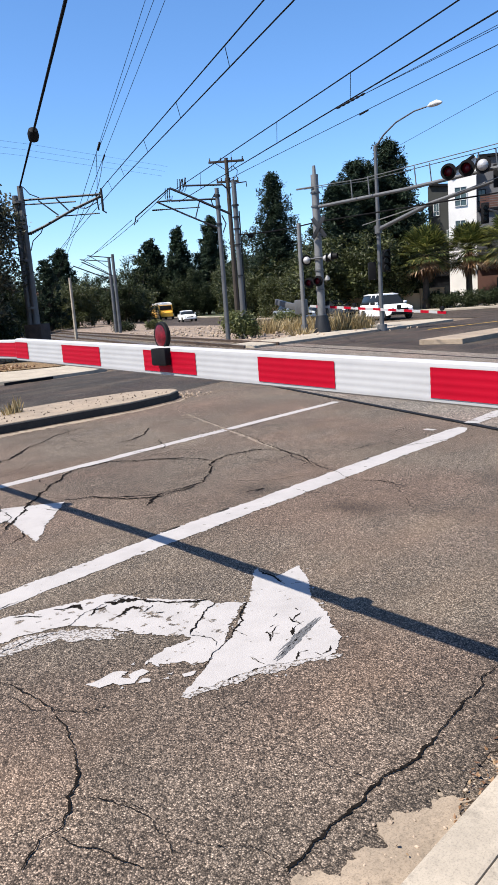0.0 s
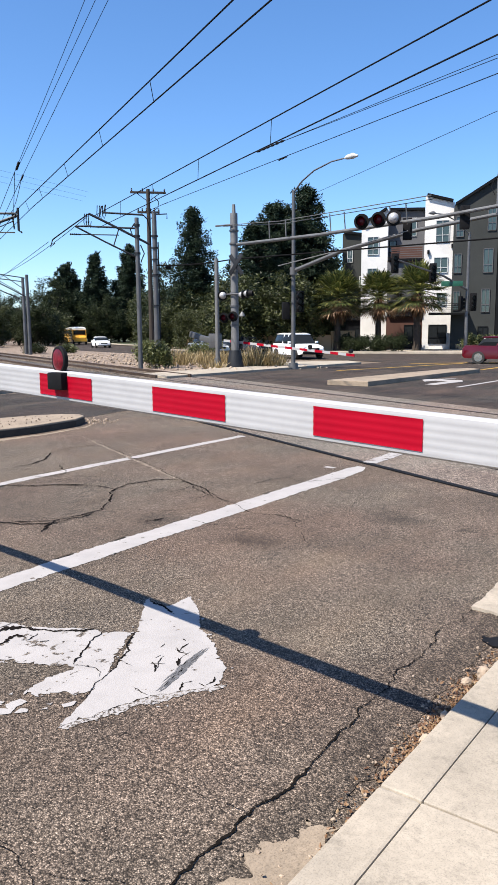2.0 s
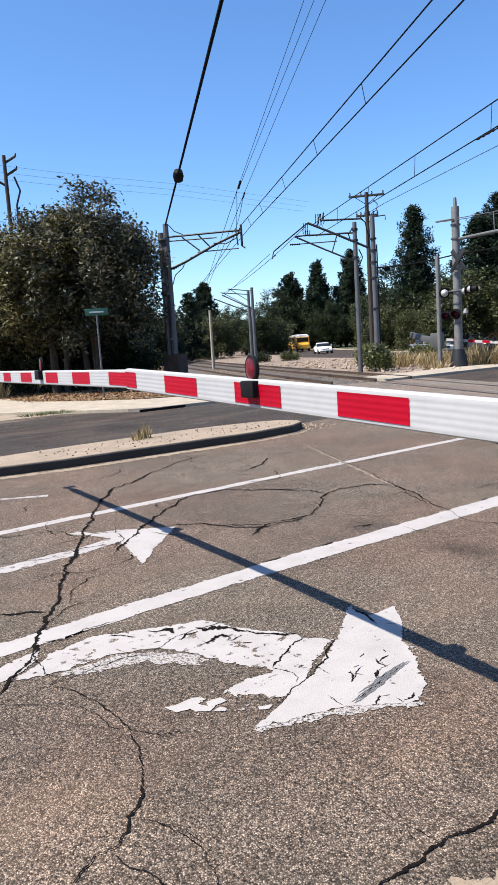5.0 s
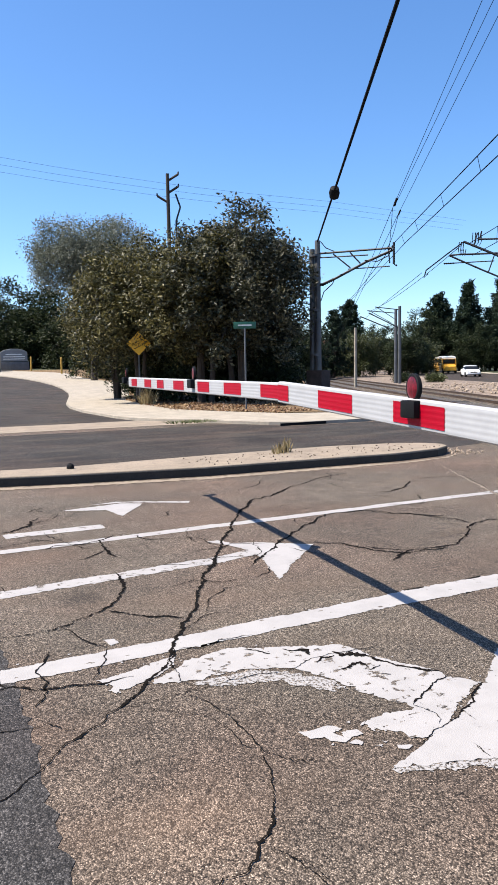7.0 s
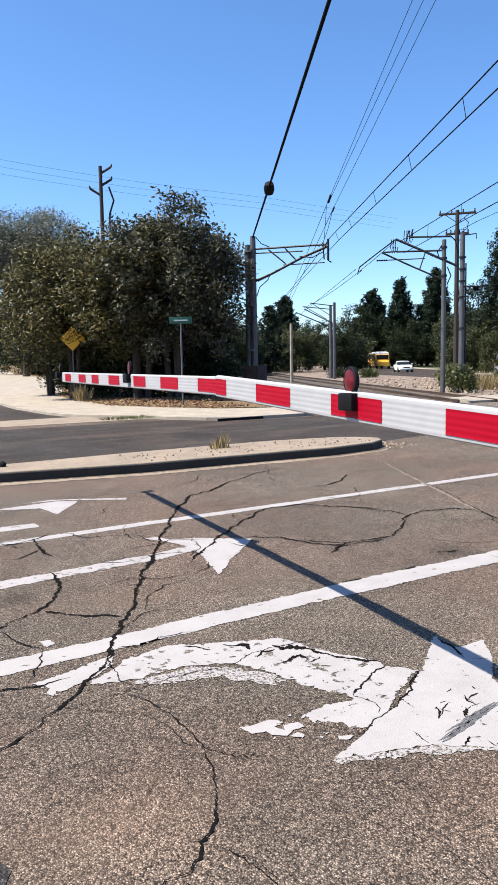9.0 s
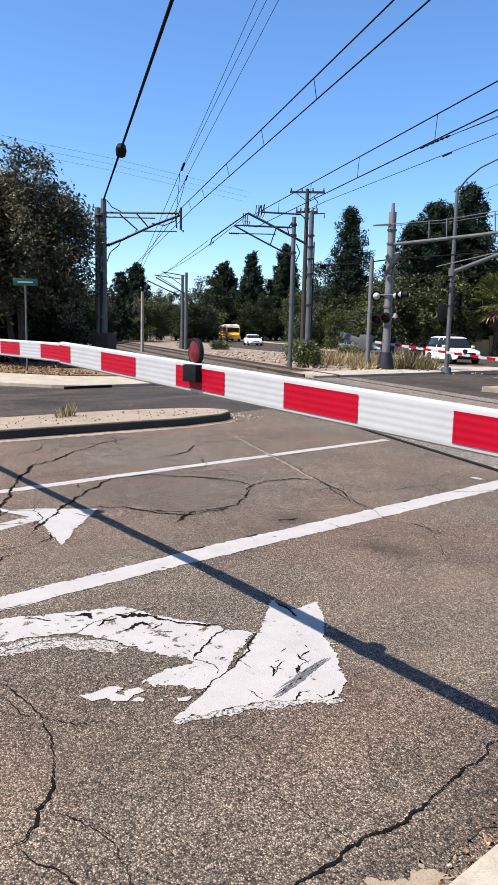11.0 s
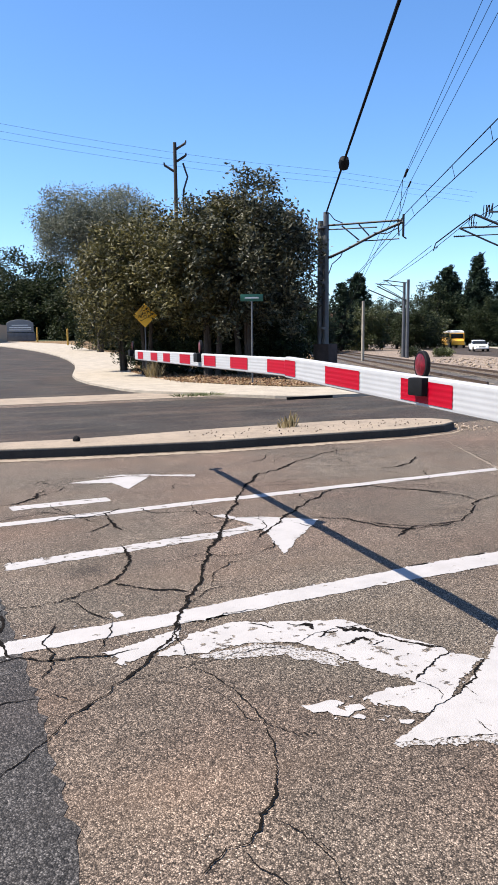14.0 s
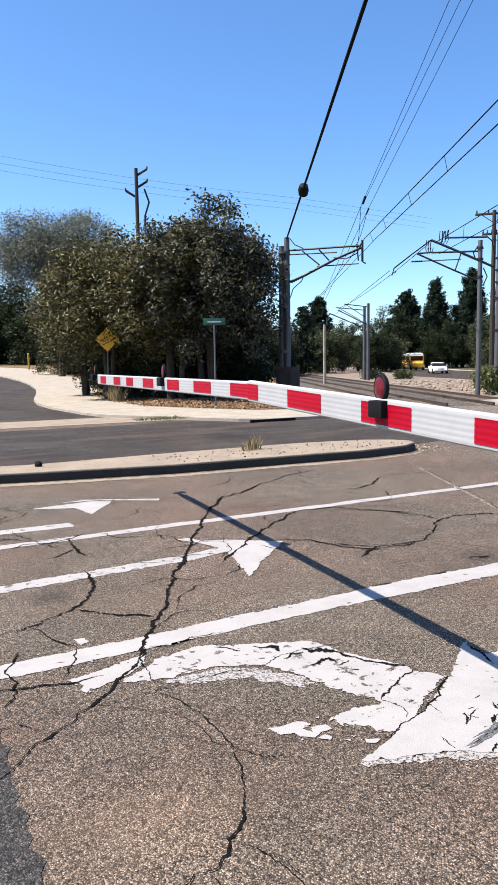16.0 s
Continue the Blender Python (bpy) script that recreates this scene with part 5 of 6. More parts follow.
sp = thing("signal_pole", "grey signal pole with lamp arm before the building", "traffic signal", (59.9, 22.5, 0.12))
part("pole", T([(0, 0, 0), (0, 0, 9.6)], [0.16, 0.10], 10), STEEL, sp)
part("lamp_arm", T([(0, 0, 9.4), (-1, 0.5, 10.3), (-2.6, 1.1, 10.8), (-3.6, 1.5, 10.8)], 0.05, 8), STEEL, sp)
part("lamp_head", T([(-3.5, 1.45, 10.8), (-3.8, 1.55, 10.82), (-4.2, 1.7, 10.75)], [0.06, 0.16, 0.06], 8), STEEL_LIGHT, sp)
part("mast_arm", T([(0, 0, 5.0), (-2.5, 1.0, 6.0), (-7.6, 2.6, 7.0)], [0.1, 0.09, 0.06], 8), STEEL, sp)
signal_head(sp, (-7.7, 2.8, 6.75), (-0.8, -0.5, 0), 1.25)
signal_head(sp, (-3.8, 1.4, 6.25), (-0.8, -0.5, 0), 1.25)
signal_head(sp, (0.1, -0.5, 4.0), (-0.8, -0.5, 0), 1.25)
signal_head(sp, (-0.3, 0.4, 3.9), (0.8, -0.5, 0), 1.0)
SIGN_GREEN = plain("sign_green", (0.010, 0.075, 0.045), 0.4, 0, 0.2, 6, 0)
part("name_sign", B((-1.7, 0.65, 5.45), (0.04, 1.7, 0.42), Matrix.Rotation(radians(22), 4, "Z"), 0.01), SIGN_GREEN, sp, "green street name sign")

# ---- plants ----
def leaves(name, centres, size, m, seed, aspect=0.45, up=0.8, fold=True):
    """Small folded leaves at the centres, each turned its own way."""
    r = np.random.RandomState(seed)
    c = np.asarray(centres)
    k = len(c)
    u = r.normal(size=(k, 3))
    u[:, 2] *= 0.7
    u /= np.linalg.norm(u, axis=1, keepdims=True)
    w = r.normal(size=(k, 3)) + (0, 0, up * 2)
    v = np.cross(u, w)
    v /= np.linalg.norm(v, axis=1, keepdims=True) + 1e-9
    nn = np.cross(u, v)
    s = size * (0.6 + 0.8 * r.rand(k, 1))
    a, b = c - u * s * 0.5, c + u * s * 0.5
    p, q = c + v * s * aspect * 0.5 + nn * s * 0.08, c - v * s * aspect * 0.5 + nn * s * 0.08
    verts = np.stack([a, p, b, q], 1).reshape(-1, 3)
    me = bpy.data.meshes.new(name)
    me.from_pydata(verts.tolist(), [], np.arange(4 * k).reshape(-1, 4).tolist())
    me.materials.append(m)
    return me


def crown_points(r, clusters, per, spread):
    c = np.repeat(np.asarray(clusters), per, axis=0)
    return c + np.clip(r.normal(size=c.shape), -1.35, 1.35) * spread * (0.6 + 0.6 * r.rand(len(c), 1))


def broadleaf(name, at, h, rx, rz, zc, n, per, leaf, m, seed, label, category="tree", group="", spread=0.35, bark=BARK, trunk=0.16, lean=(0, 0), stems=1):
    """A tree with tapered stem, limbs to its clumps, and a ragged crown with gaps."""
    r = np.random.RandomState(seed)
    tree = thing(name, label, category, at, 0, group)
    cl = []
    lumps = r.normal(size=(9, 3))
    lumps /= np.linalg.norm(lumps, axis=1, keepdims=True)
    while len(cl) < n:
        d = r.normal(size=3)
        d /= np.linalg.norm(d)
        bulge = 0.66 + 0.46 * max(0.0, (lumps @ d).max()) ** 3 + 0.12 * r.rand()
        f = bulge * (r.rand() ** 0.42)
        p = np.array([d[0] * rx * f + lean[0], d[1] * rx * f + lean[1], zc + d[2] * rz * f])
        if 0.25 < p[2] < h * 1.02:
            cl.append(p)
    bm = bmesh.new()
    for s in range(stems):
        ox, oy = (0.0, 0.0) if s == 0 else r.normal(size=2) * rx * 0.15
        top = np.array([lean[0] * 0.7 + ox, lean[1] * 0.7 + oy, zc + rz * 0.25])
        pts = [(ox * 0.8, oy * 0.8, 0), (ox + r.normal() * 0.1, oy + r.normal() * 0.1, top[2] * 0.4), (ox + r.normal() * 0.15, oy + r.normal() * 0.15, top[2] * 0.7), tuple(top)]
        tube(bm, pts, [trunk * 1.2, trunk * 0.9, trunk * 0.6, trunk * 0.25], 8)
        for i in r.choice(len(cl), min(len(cl), 16), replace=False):
            f = 0.35 + 0.6 * r.rand()
            b = Vector(pts[1]).lerp(Vector(pts[3]), f)
            e = Vector(cl[i])
            mid = b.lerp(e, 0.5) + Vector((0, 0, 0.12 * (e - b).length))
            tube(bm, [b, mid, e], [trunk * 0.35, trunk * 0.2, trunk * 0.06], 6)
    part("trunk", bm, bark, tree)
    part("crown", leaves("crown", crown_points(r, cl, per, spread), leaf, m, seed), m, tree)
    return tree


def conifer(name, at, h, rx, n, per, leaf, m, seed, label, group="", z0=0.12, full=1.0):
    """A pine: whorls of drooping boughs with clumps of needles."""
    r = np.random.RandomState(seed)
    tree = thing(name, label, "tree", at, 0, group)
    bm = tube(bmesh.new(), [(0, 0, 0), (0.1, 0, h * 0.5), (0, 0.05, h)], [h * 0.022, h * 0.014, 0.03], 8)
    cl = []
    for k in range(n):
        f = (k + r.rand()) / n
        z = h * (z0 + (1 - z0) * f)
        reach = rx * ((1 - f) ** 0.68 * (0.55 + 0.25 * math.sin(k * 0.55) ** 2 + 0.35 * r.rand()) + 0.04) * (0.65 + 0.35 * min(1, f * 6))
        a = k * 2.4 + r.rand()
        base, end = Vector((0, 0, z)), Vector((math.cos(a) * reach, math.sin(a) * reach, z + reach * (0.12 - 0.35 * (1 - f) * 0.5)))
        tube(bm, [base, base.lerp(end, 0.5) + Vector((0, 0, 0.06 * reach)), end], [0.07, 0.045, 0.015], 5)
        for s in np.linspace(0.35, 1.02, max(2, int(reach * 1.6 * full))):
            p = base.lerp(end, s)
            cl.append((p.x + r.normal() * 0.2, p.y + r.normal() * 0.2, p.z + r.normal() * 0.15 + 0.1))
    part("trunk", bm, BARK, tree)
    part("crown", leaves("crown", crown_points(r, cl, per, 0.30 * h / 14), leaf, m, seed, 0.36, 0.9), m, tree)
    return tree


def fan_palm(at, h, r0, seed, label):
    """A fan palm: ringed trunk, skirt of dead leaves and a head of split fans."""
    r = random.Random(seed)
    palm = thing("palm_tree", label, "palm tree", at, 0, "palms before the building")
    bm = tube(bmesh.new(), [(0, 0, 0), (0.02, 0, 0.5), (0.0, 0.03, h * 0.5), (0.05, 0, h)], [0.42, 0.30, 0.26, 0.30], 12)
    part("trunk", bm, BARK, palm)
    green, dry = bmesh.new(), bmesh.new()
    for k in range(96):
        a = k * 2.39996 + r.uniform(-0.2, 0.2)
        f = k / 95
        elev = radians(82 - 120 * f + r.uniform(-8, 8))
        bm = dry if f > 0.92 else green
        stem = r0 * (0.55 + 0.15 * r.random())
        d = Vector((math.cos(a) * math.cos(elev), math.sin(a) * math.cos(elev), math.sin(elev)))
        side = Vector((-math.sin(a), math.cos(a), 0))
        b = Vector((0.05, 0, h + 0.1 * (1 - f)))
        hub = b + d * stem + Vector((0, 0, -0.10 * stem))
        tube(bm, [b, b + d * stem * 0.5, hub], [0.03, 0.022, 0.014], 4, False)
        nrm = d.cross(side)
        for j in range(17):
            t = (j / 16 - 0.5) * radians(215)
            ln = r0 * 0.52 * (0.75 + 0.25 * math.cos(t)) * r.uniform(0.85, 1.1)
            dd = (d * math.cos(t) + side * math.sin(t)).normalized()
            w = dd.cross(nrm).normalized() * ln * 0.055
            mid = hub + dd * ln * 0.6 + nrm * 0.03
            tip = hub + dd * ln + Vector((0, 0, -ln * r.uniform(0.04, 0.22)))
            vs = [bm.verts.new(p) for p in (hub, mid + w, tip, mid - w)]
            bm.faces.new(vs)
    for k in range(150):
        a, z = r.uniform(0, 6.3), h - 0.1 - 1.5 * r.random() ** 1.3
        c = Vector((math.cos(a) * 0.33, math.sin(a) * 0.33, z))
        o = Vector((math.cos(a), math.sin(a), 0)) * r.uniform(0.05, 0.45)
        s = Vector((-math.sin(a), math.cos(a), 0)) * 0.09
        vs = [dry.verts.new(p) for p in (c, c + o * 0.7 + s - Vector((0, 0, 0.35)), c + o - Vector((0, 0, 0.9)), c + o * 0.7 - s - Vector((0, 0, 0.35)))]
        dry.faces.new(vs)
    part("crown", green, LEAF_PALM, palm, "", False)
    part("dead_skirt", dry, LEAF_DRY, palm, "brown dead palm leaves", False)
    return palm


def az(angle, dist, z=0.0):
    return dist * math.cos(radians(angle)), dist * math.sin(radians(angle)), z


# leafy trees on the far corner
broadleaf("leafy_tree", (13.3, 29.2, 0.13), 8.9, 3.1, 3.7, 5.1, 380, 85, 0.19, LEAF_GREY, 3, "dense grey-green leafy tree by the mast", spread=0.30, trunk=0.13, stems=3)
broadleaf("leafy_tree", (11.9, 30.3, 0.13), 7.4, 2.75, 2.8, 4.6, 330, 85, 0.19, LEAF_OLIVE, 8, "olive-yellow leafy tree on the planting bed", spread=0.30, trunk=0.13, stems=3)
broadleaf("leafy_tree", (10.1, 33.9, 0.13), 7.8, 3.0, 2.9, 4.8, 320, 85, 0.20, LEAF_OLIVE, 12, "olive-yellow leafy tree behind the pavement", spread=0.34, trunk=0.11, stems=3)
broadleaf("leafy_tree", (10.3, 39.2, 0.13), 7.0, 2.5, 2.6, 4.3, 240, 75, 0.2, LEAF_OLIVE, 15, "tangled olive tree along the side street", spread=0.36, trunk=0.11, stems=3)
broadleaf("leafy_tree", (15.4, 32.5, 0.13), 7.0, 2.4, 3.2, 3.9, 260, 75, 0.2, LEAF_DARK, 19, "dark leafy tree behind the mast", spread=0.36, trunk=0.11, stems=3)
# dark-leaved undergrowth, added partly to stand in for the shade under the crowns
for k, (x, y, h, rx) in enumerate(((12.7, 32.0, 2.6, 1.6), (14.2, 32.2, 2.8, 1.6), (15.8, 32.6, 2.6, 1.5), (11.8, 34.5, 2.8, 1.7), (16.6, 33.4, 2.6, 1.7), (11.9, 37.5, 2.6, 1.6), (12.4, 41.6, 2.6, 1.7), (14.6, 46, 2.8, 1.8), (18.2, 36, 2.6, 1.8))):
    broadleaf("undergrowth_bush", (x, y, 0.13), h, rx, h * 0.55, h * 0.45, 150, 60, 0.17, LEAF_DARK, 30 + k, "dark undergrowth bush filling in the shade beneath the trees", "bush", "undergrowth", 0.28, trunk=0.05)
broadleaf("eucalyptus", az(77.0, 70), 15.4, 5.4, 3.0, 12.0, 420, 150, 0.20, LEAF_EUC, 41, "pale grey eucalyptus rising behind the trees", spread=0.6, trunk=0.3)

# background wood: a few grown trees, copied with their own turn and size
fa = broadleaf("background_tree", az(43, 96), 10.0, 4.6, 5.0, 4.6, 220, 70, 0.34, LEAF_DARK, 51, "dark green rounded tree behind the street", "tree", "background trees", 0.5, trunk=0.25)
fb = broadleaf("background_tree", az(47, 168), 11.0, 3.8, 5.8, 5.2, 220, 70, 0.34, LEAF_PINE, 52, "dark narrow evergreen tree behind the street", "tree", "background trees", 0.45, trunk=0.25)
fc = broadleaf("background_tree", az(39, 84), 7.0, 4.2, 3.6, 3.0, 200, 70, 0.32, LEAF_MID, 53, "mid-green bushy tree behind the street", "tree", "background trees", 0.45, trunk=0.2)
rng = random.Random(9)


def again(src, angle, dist, size, tall=1.0):
    ob = copy_thing(src, pose(*az(angle, dist), 0, 0, rng.uniform(0, 360)))
    ob.scale = (size, size, size * tall)
    return ob


for angle, dist, src, size in (
    (51.6, 105, fa, 1.0), (50.0, 108, fb, 0.9), (49.2, 112, fb, 0.9), (47.9, 100, fa, 0.75), (46.6, 108, fb, 1.0), (45.3, 103, fa, 0.75), (44.4, 96, fc, 1.0), (42.3, 90, fa, 0.85), (40.5, 84, fc, 1.2),
    (38.0, 80, fa, 0.95), (37.0, 86, fb, 0.95), (36.0, 78, fc, 1.25), (34.8, 84, fa, 1.1), (33.4, 88, fb, 1.2), (32, 84, fa, 1.25), (30.5, 88, fa, 1.2), (29, 92, fb, 1.0), (27.5, 95, fa, 0.9), (43.4, 82, fc, 0.8), (41.2, 78, fc, 0.75), (39.3, 74, fc, 0.8),
    (53.0, 118, fa, 0.9), (54.3, 125, fa, 0.95), (55.5, 132, fb, 0.8), (56.6, 110, fc, 1.0), (57.6, 140, fa, 1.0), (58.5, 118, fc, 1.05), (59.4, 105, fa, 0.72), (60.3, 95, fb, 0.75), (61.0, 88, fa, 0.72), (62.0, 92, fa, 0.8), (63, 84, fb, 0.8), (64, 78, fa, 0.8), (65.2, 80, fb, 0.8), (66.4, 78, fa, 0.7),
    (45.9, 120, fa, 1.0), (48.6, 122, fa, 0.95), (50.8, 124, fb, 0.9), (52.2, 128, fc, 1.1), (43.6, 112, fb, 1.0), (41.5, 105, fb, 0.95),
    (79.5, 104, fa, 1.5), (81.0, 106, fa, 1.55), (82.5, 108, fa, 1.5), (83.8, 108, fa, 1.4), (84.9, 112, fa, 1.15), (85.9, 112, fa, 1.0), (86.9, 110, fa, 0.95), (88, 112, fa, 1.0), (89.5, 115, fb, 1.0), (78.4, 98, fa, 1.3), (91, 108, fa, 0.8), (76.5, 75, fa, 0.8), (74, 72, fa, 0.8), (71, 70, fa, 0.8), (68.5, 74, fa, 0.75)):
    again(src, angle, dist * (1.5 if 44 < angle < 52 else 1.0) + (16 if angle > 78 else 0), size * (1.5 if 44 < angle < 52 else 1.0) * (1.0 if angle > 78 else 0.86 if 50.5 < angle < 61 else 0.84) * rng.uniform(0.92, 1.06), rng.uniform(0.92, 1.08))
conifer("pine_tree", az(41.1, 85, 0.1), 15.1, 3.9, 150, 70, 0.34, LEAF_PINE, 61, "tall pointed dark pine above the trees", "pines", 0.1)
conifer("pine_tree", az(46.0, 159, 0.1), 19.5, 5.5, 110, 80, 0.55, LEAF_PINE, 62, "dense conical dark cypress-like pine", "pines", 0.05)
conifer("pine_tree", az(48.6, 159, 0.1), 17.7, 4.4, 100, 80, 0.55, LEAF_PINE, 66, "dense conical dark cypress-like pine", "pines", 0.05)
conifer("pine_tree", az(50.7, 162, 0.1), 16.0, 6.5, 110, 80, 0.55, LEAF_PINE, 67, "dense dark rounded pine behind the street", "pines", 0.05)
conifer("pine_tree", az(57.4, 162, 0.1), 15.0, 6.2, 100, 80, 0.55, LEAF_PINE, 68, "dense dark rounded pine behind the street", "pines", 0.05)
conifer("pine_tree", az(58.5, 102, 0.1), 8.9, 2.6, 80, 50, 0.38, LEAF_PINE, 69, "dense dark rounded pine behind the street", "pines", 0.05)
conifer("pine_tree", az(32.6, 78, 0.1), 15.9, 5.0, 150, 84, 0.38, LEAF_PINE, 63, "broad dark pine beside the apartment building", "pines", 0.12)
conifer("pine_tree", az(34.8, 76, 0.1), 14.0, 5.6, 150, 84, 0.38, LEAF_PINE, 64, "broad dark pine beside the apartment building", "pines", 0.1)
conifer("pine_tree", az(36.4, 72, 0.1), 11.6, 4.6, 130, 80, 0.36, LEAF_PINE, 65, "broad dark pine beside the apartment building", "pines", 0.1)
broadleaf("background_tree", az(37.6, 66, 0.1), 6.6, 3.6, 3.0, 3.4, 190, 55, 0.32, LEAF_MID, 71, "thick ivy-green tree behind the parked car", "tree", "", 0.4, trunk=0.2)
broadleaf("background_tree", az(33.4, 66, 0.1), 6.6, 3.2, 3.0, 3.5, 160, 50, 0.32, LEAF_MID, 72, "green street tree before the building", "tree", "", 0.4, trunk=0.2)
fan_palm((57.1, 33.1, 0.12), 4.6, 2.5, 1, "fan palm with yellowing fronds before the building")
fan_palm((60.6, 30.9, 0.12), 4.7, 2.4, 2, "fan palm with dark fronds before the building")
fan_palm((60.2, 27.0, 0.12), 5.0, 2.6, 3, "tall fan palm with dead leaf skirt")
for k, (an, di) in enumerate(((29.2, 66), (28.6, 64.5), (27.2, 64), (25.9, 63.5), (20.0, 66), (18.9, 66), (17.8, 65), (16.9, 65))):
    broadleaf("hedge_bush", az(an, di, 0.12), 1.3, 1.2, 0.62, 0.65, 60, 45, 0.18, LEAF_DARK if k < 4 else LEAF_BUSH, 80 + k, "clipped green bush before the building", "bush", "bushes before the building", 0.22, trunk=0.04)


def grass_clump(at, h, rad, n, m, seed, label, name="dry_grass"):
    r = random.Random(seed)
    bm = bmesh.new()
    for k in range(n):
        a, d = r.uniform(0, 6.283), rad * math.sqrt(r.random())
        x, y = math.cos(a) * d, math.sin(a) * d
        hh = h * r.uniform(0.55, 1.1) * (1 - 0.4 * d / rad)
        lx, ly = x * 0.5 + r.uniform(-0.25, 0.25) * h, y * 0.5 + r.uniform(-0.25, 0.25) * h
        w = 0.012 + 0.01 * h
        sx, sy = math.cos(a * 3 + k) * w, math.sin(a * 3 + k) * w
        v = [bm.verts.new(p) for p in ((x - sx, y - sy, 0), (x + sx, y + sy, 0), (x + lx * 0.5 + sx * 0.7, y + ly * 0.5 + sy * 0.7, hh * 0.65), (x + lx * 0.5 - sx * 0.7, y + ly * 0.5 - sy * 0.7, hh * 0.65), (x + lx, y + ly, hh))]
        bm.faces.new(v[:4])
        bm.faces.new((v[3], v[2], v[4]))
    g = thing(name, label, "grass clump", at, 0, "grass clumps", "stuff")
    part("blades", bm, m, g, "", False)
    return g


for k, (x, y, h, rd, n) in enumerate(((29.6, 27.2, 1.1, 1.1, 260), (31.0, 26.5, 1.0, 1.0, 220), (32.2, 25.6, 1.1, 1.0, 220), (29.6, 21.8, 1.3, 0.75, 260), (30.2, 21.2, 1.1, 0.7, 220), (33.5, 31, 0.9, 1.2, 220), (27.2, 22.6, 0.6, 0.6, 120), (35, 29, 0.9, 1.3, 220))):
    grass_clump((x, y, 0.04), h, rd, n, DRYGRASS, 100 + k, "clump of tall dry straw-coloured grass")
grass_clump((9.75, 31.6, 0.13), 0.95, 0.35, 120, DRYGRASS, 119, "clump of tall dry straw-coloured grass")
grass_clump((6.25, 11.6, 0.14), 0.34, 0.1, 34, DRYGRASS, 120, "thin dry weed tuft on the island", "weed_tuft")
grass_clump((6.05, 11.55, 0.14), 0.24, 0.14, 30, DRYGRASS, 121, "thin dry weed tuft on the island", "weed_tuft")
for k, x in enumerate((7.2, 7.6, 8.0)):
    grass_clump((x, 20.2, 0.1), 0.12, 0.4, 90, LEAF_BUSH, 122 + k, "low green weeds on the pavement", "weed_tuft")
for k, (x, y, h, rx, m) in enumerate(((26.5, 25.4, 1.15, 0.6, LEAF_BUSH), (30.8, 30.2, 1.2, 0.8, LEAF_BUSH), (32.2, 31.8, 1.3, 1.0, LEAF_BUSH), (42, 56, 0.8, 0.9, LEAF_DARK), (44, 54, 0.7, 0.8, LEAF_BUSH), (39.2, 33.4, 1.2, 1.3, LEAF_BUSH))):
    broadleaf("shrub", (x, y, 0.02), h, rx, h * 0.5, h * 0.45, 60, 45, 0.15, m, 140 + k, "scruffy green shrub in the gravel", "bush", "shrubs in the gravel", 0.2, trunk=0.03)


# ---- apartment building, in its own frame: x along the front, y away from the street ----
def painted(name, col):
    m = plain(name, col, 0.9, 0, 0.12, 0.6, 0.1, 25)
    m.node_tree.nodes["Principled BSDF"].inputs["Specular IOR Level"].default_value = 0.12
    return m


P_WHITE, P_DARK, P_GREY, P_BLACK, P_BROWN = painted("white_stucco", (0.62, 0.61, 0.595)), painted("dark_green_grey_stucco", (0.040, 0.043, 0.042)), painted("mid_grey_stucco", (0.10, 0.10, 0.106)), painted("black_stucco", (0.006, 0.0068, 0.0085)), painted("brown_slats", (0.085, 0.045, 0.036))
P_FRAME = painted("white_window_frame", (0.5, 0.51, 0.51))
GLASS_TEAL = mat("window_glass", (0.045, 0.068, 0.068), 0.1)
apt = thing("apartment_building", "four-storey white and dark grey apartment building with slanted roofs", "building", (66.22, 29.05, 0.12), 113.6, kind="")
KX, KZ = 0.0536, 0.0512


def bx(px):
    return (733 - px) * KX


def bz(py):
    return (600 - py) * KZ


def block(px0, px1, top0, top1, front, depth, m, name="wall", base=601):
    """A wing of the building whose roof slopes from top0 to top1; a storey block with a thin roof slab."""
    x0, x1 = bx(px0), bx(px1)
    bm = bmesh.new()
    z0 = bz(base)
    pts = [(x0, z0), (x1, z0), (x1, bz(top1)), (x0, bz(top0))]
    vf = [bm.verts.new((x, front, z)) for x, z in pts]
    vb = [bm.verts.new((x, front - depth, z)) for x, z in pts]
    bm.faces.new(vf)
    bm.faces.new(vb[::-1])
    for i in range(4):
        j = (i + 1) % 4
        bm.faces.new((vf[i], vb[i], vb[j], vf[j]))
    bmesh.ops.recalc_face_normals(bm, faces=bm.faces)
    w = part(name, bm, m, apt, "", False)
    ang = math.atan2(bz(top1) - bz(top0), x1 - x0)
    part("roof", B(((x0 + x1) / 2, front - depth / 2 + 0.15, (bz(top0) + bz(top1)) / 2 + 0.13), (abs(x1 - x0) / math.cos(ang) + 0.3, depth + 0.3, 0.24), Matrix.Rotation(-ang, 4, "Y"), 0.02), P_BLACK, apt, "dark roof edge", False)
    return w


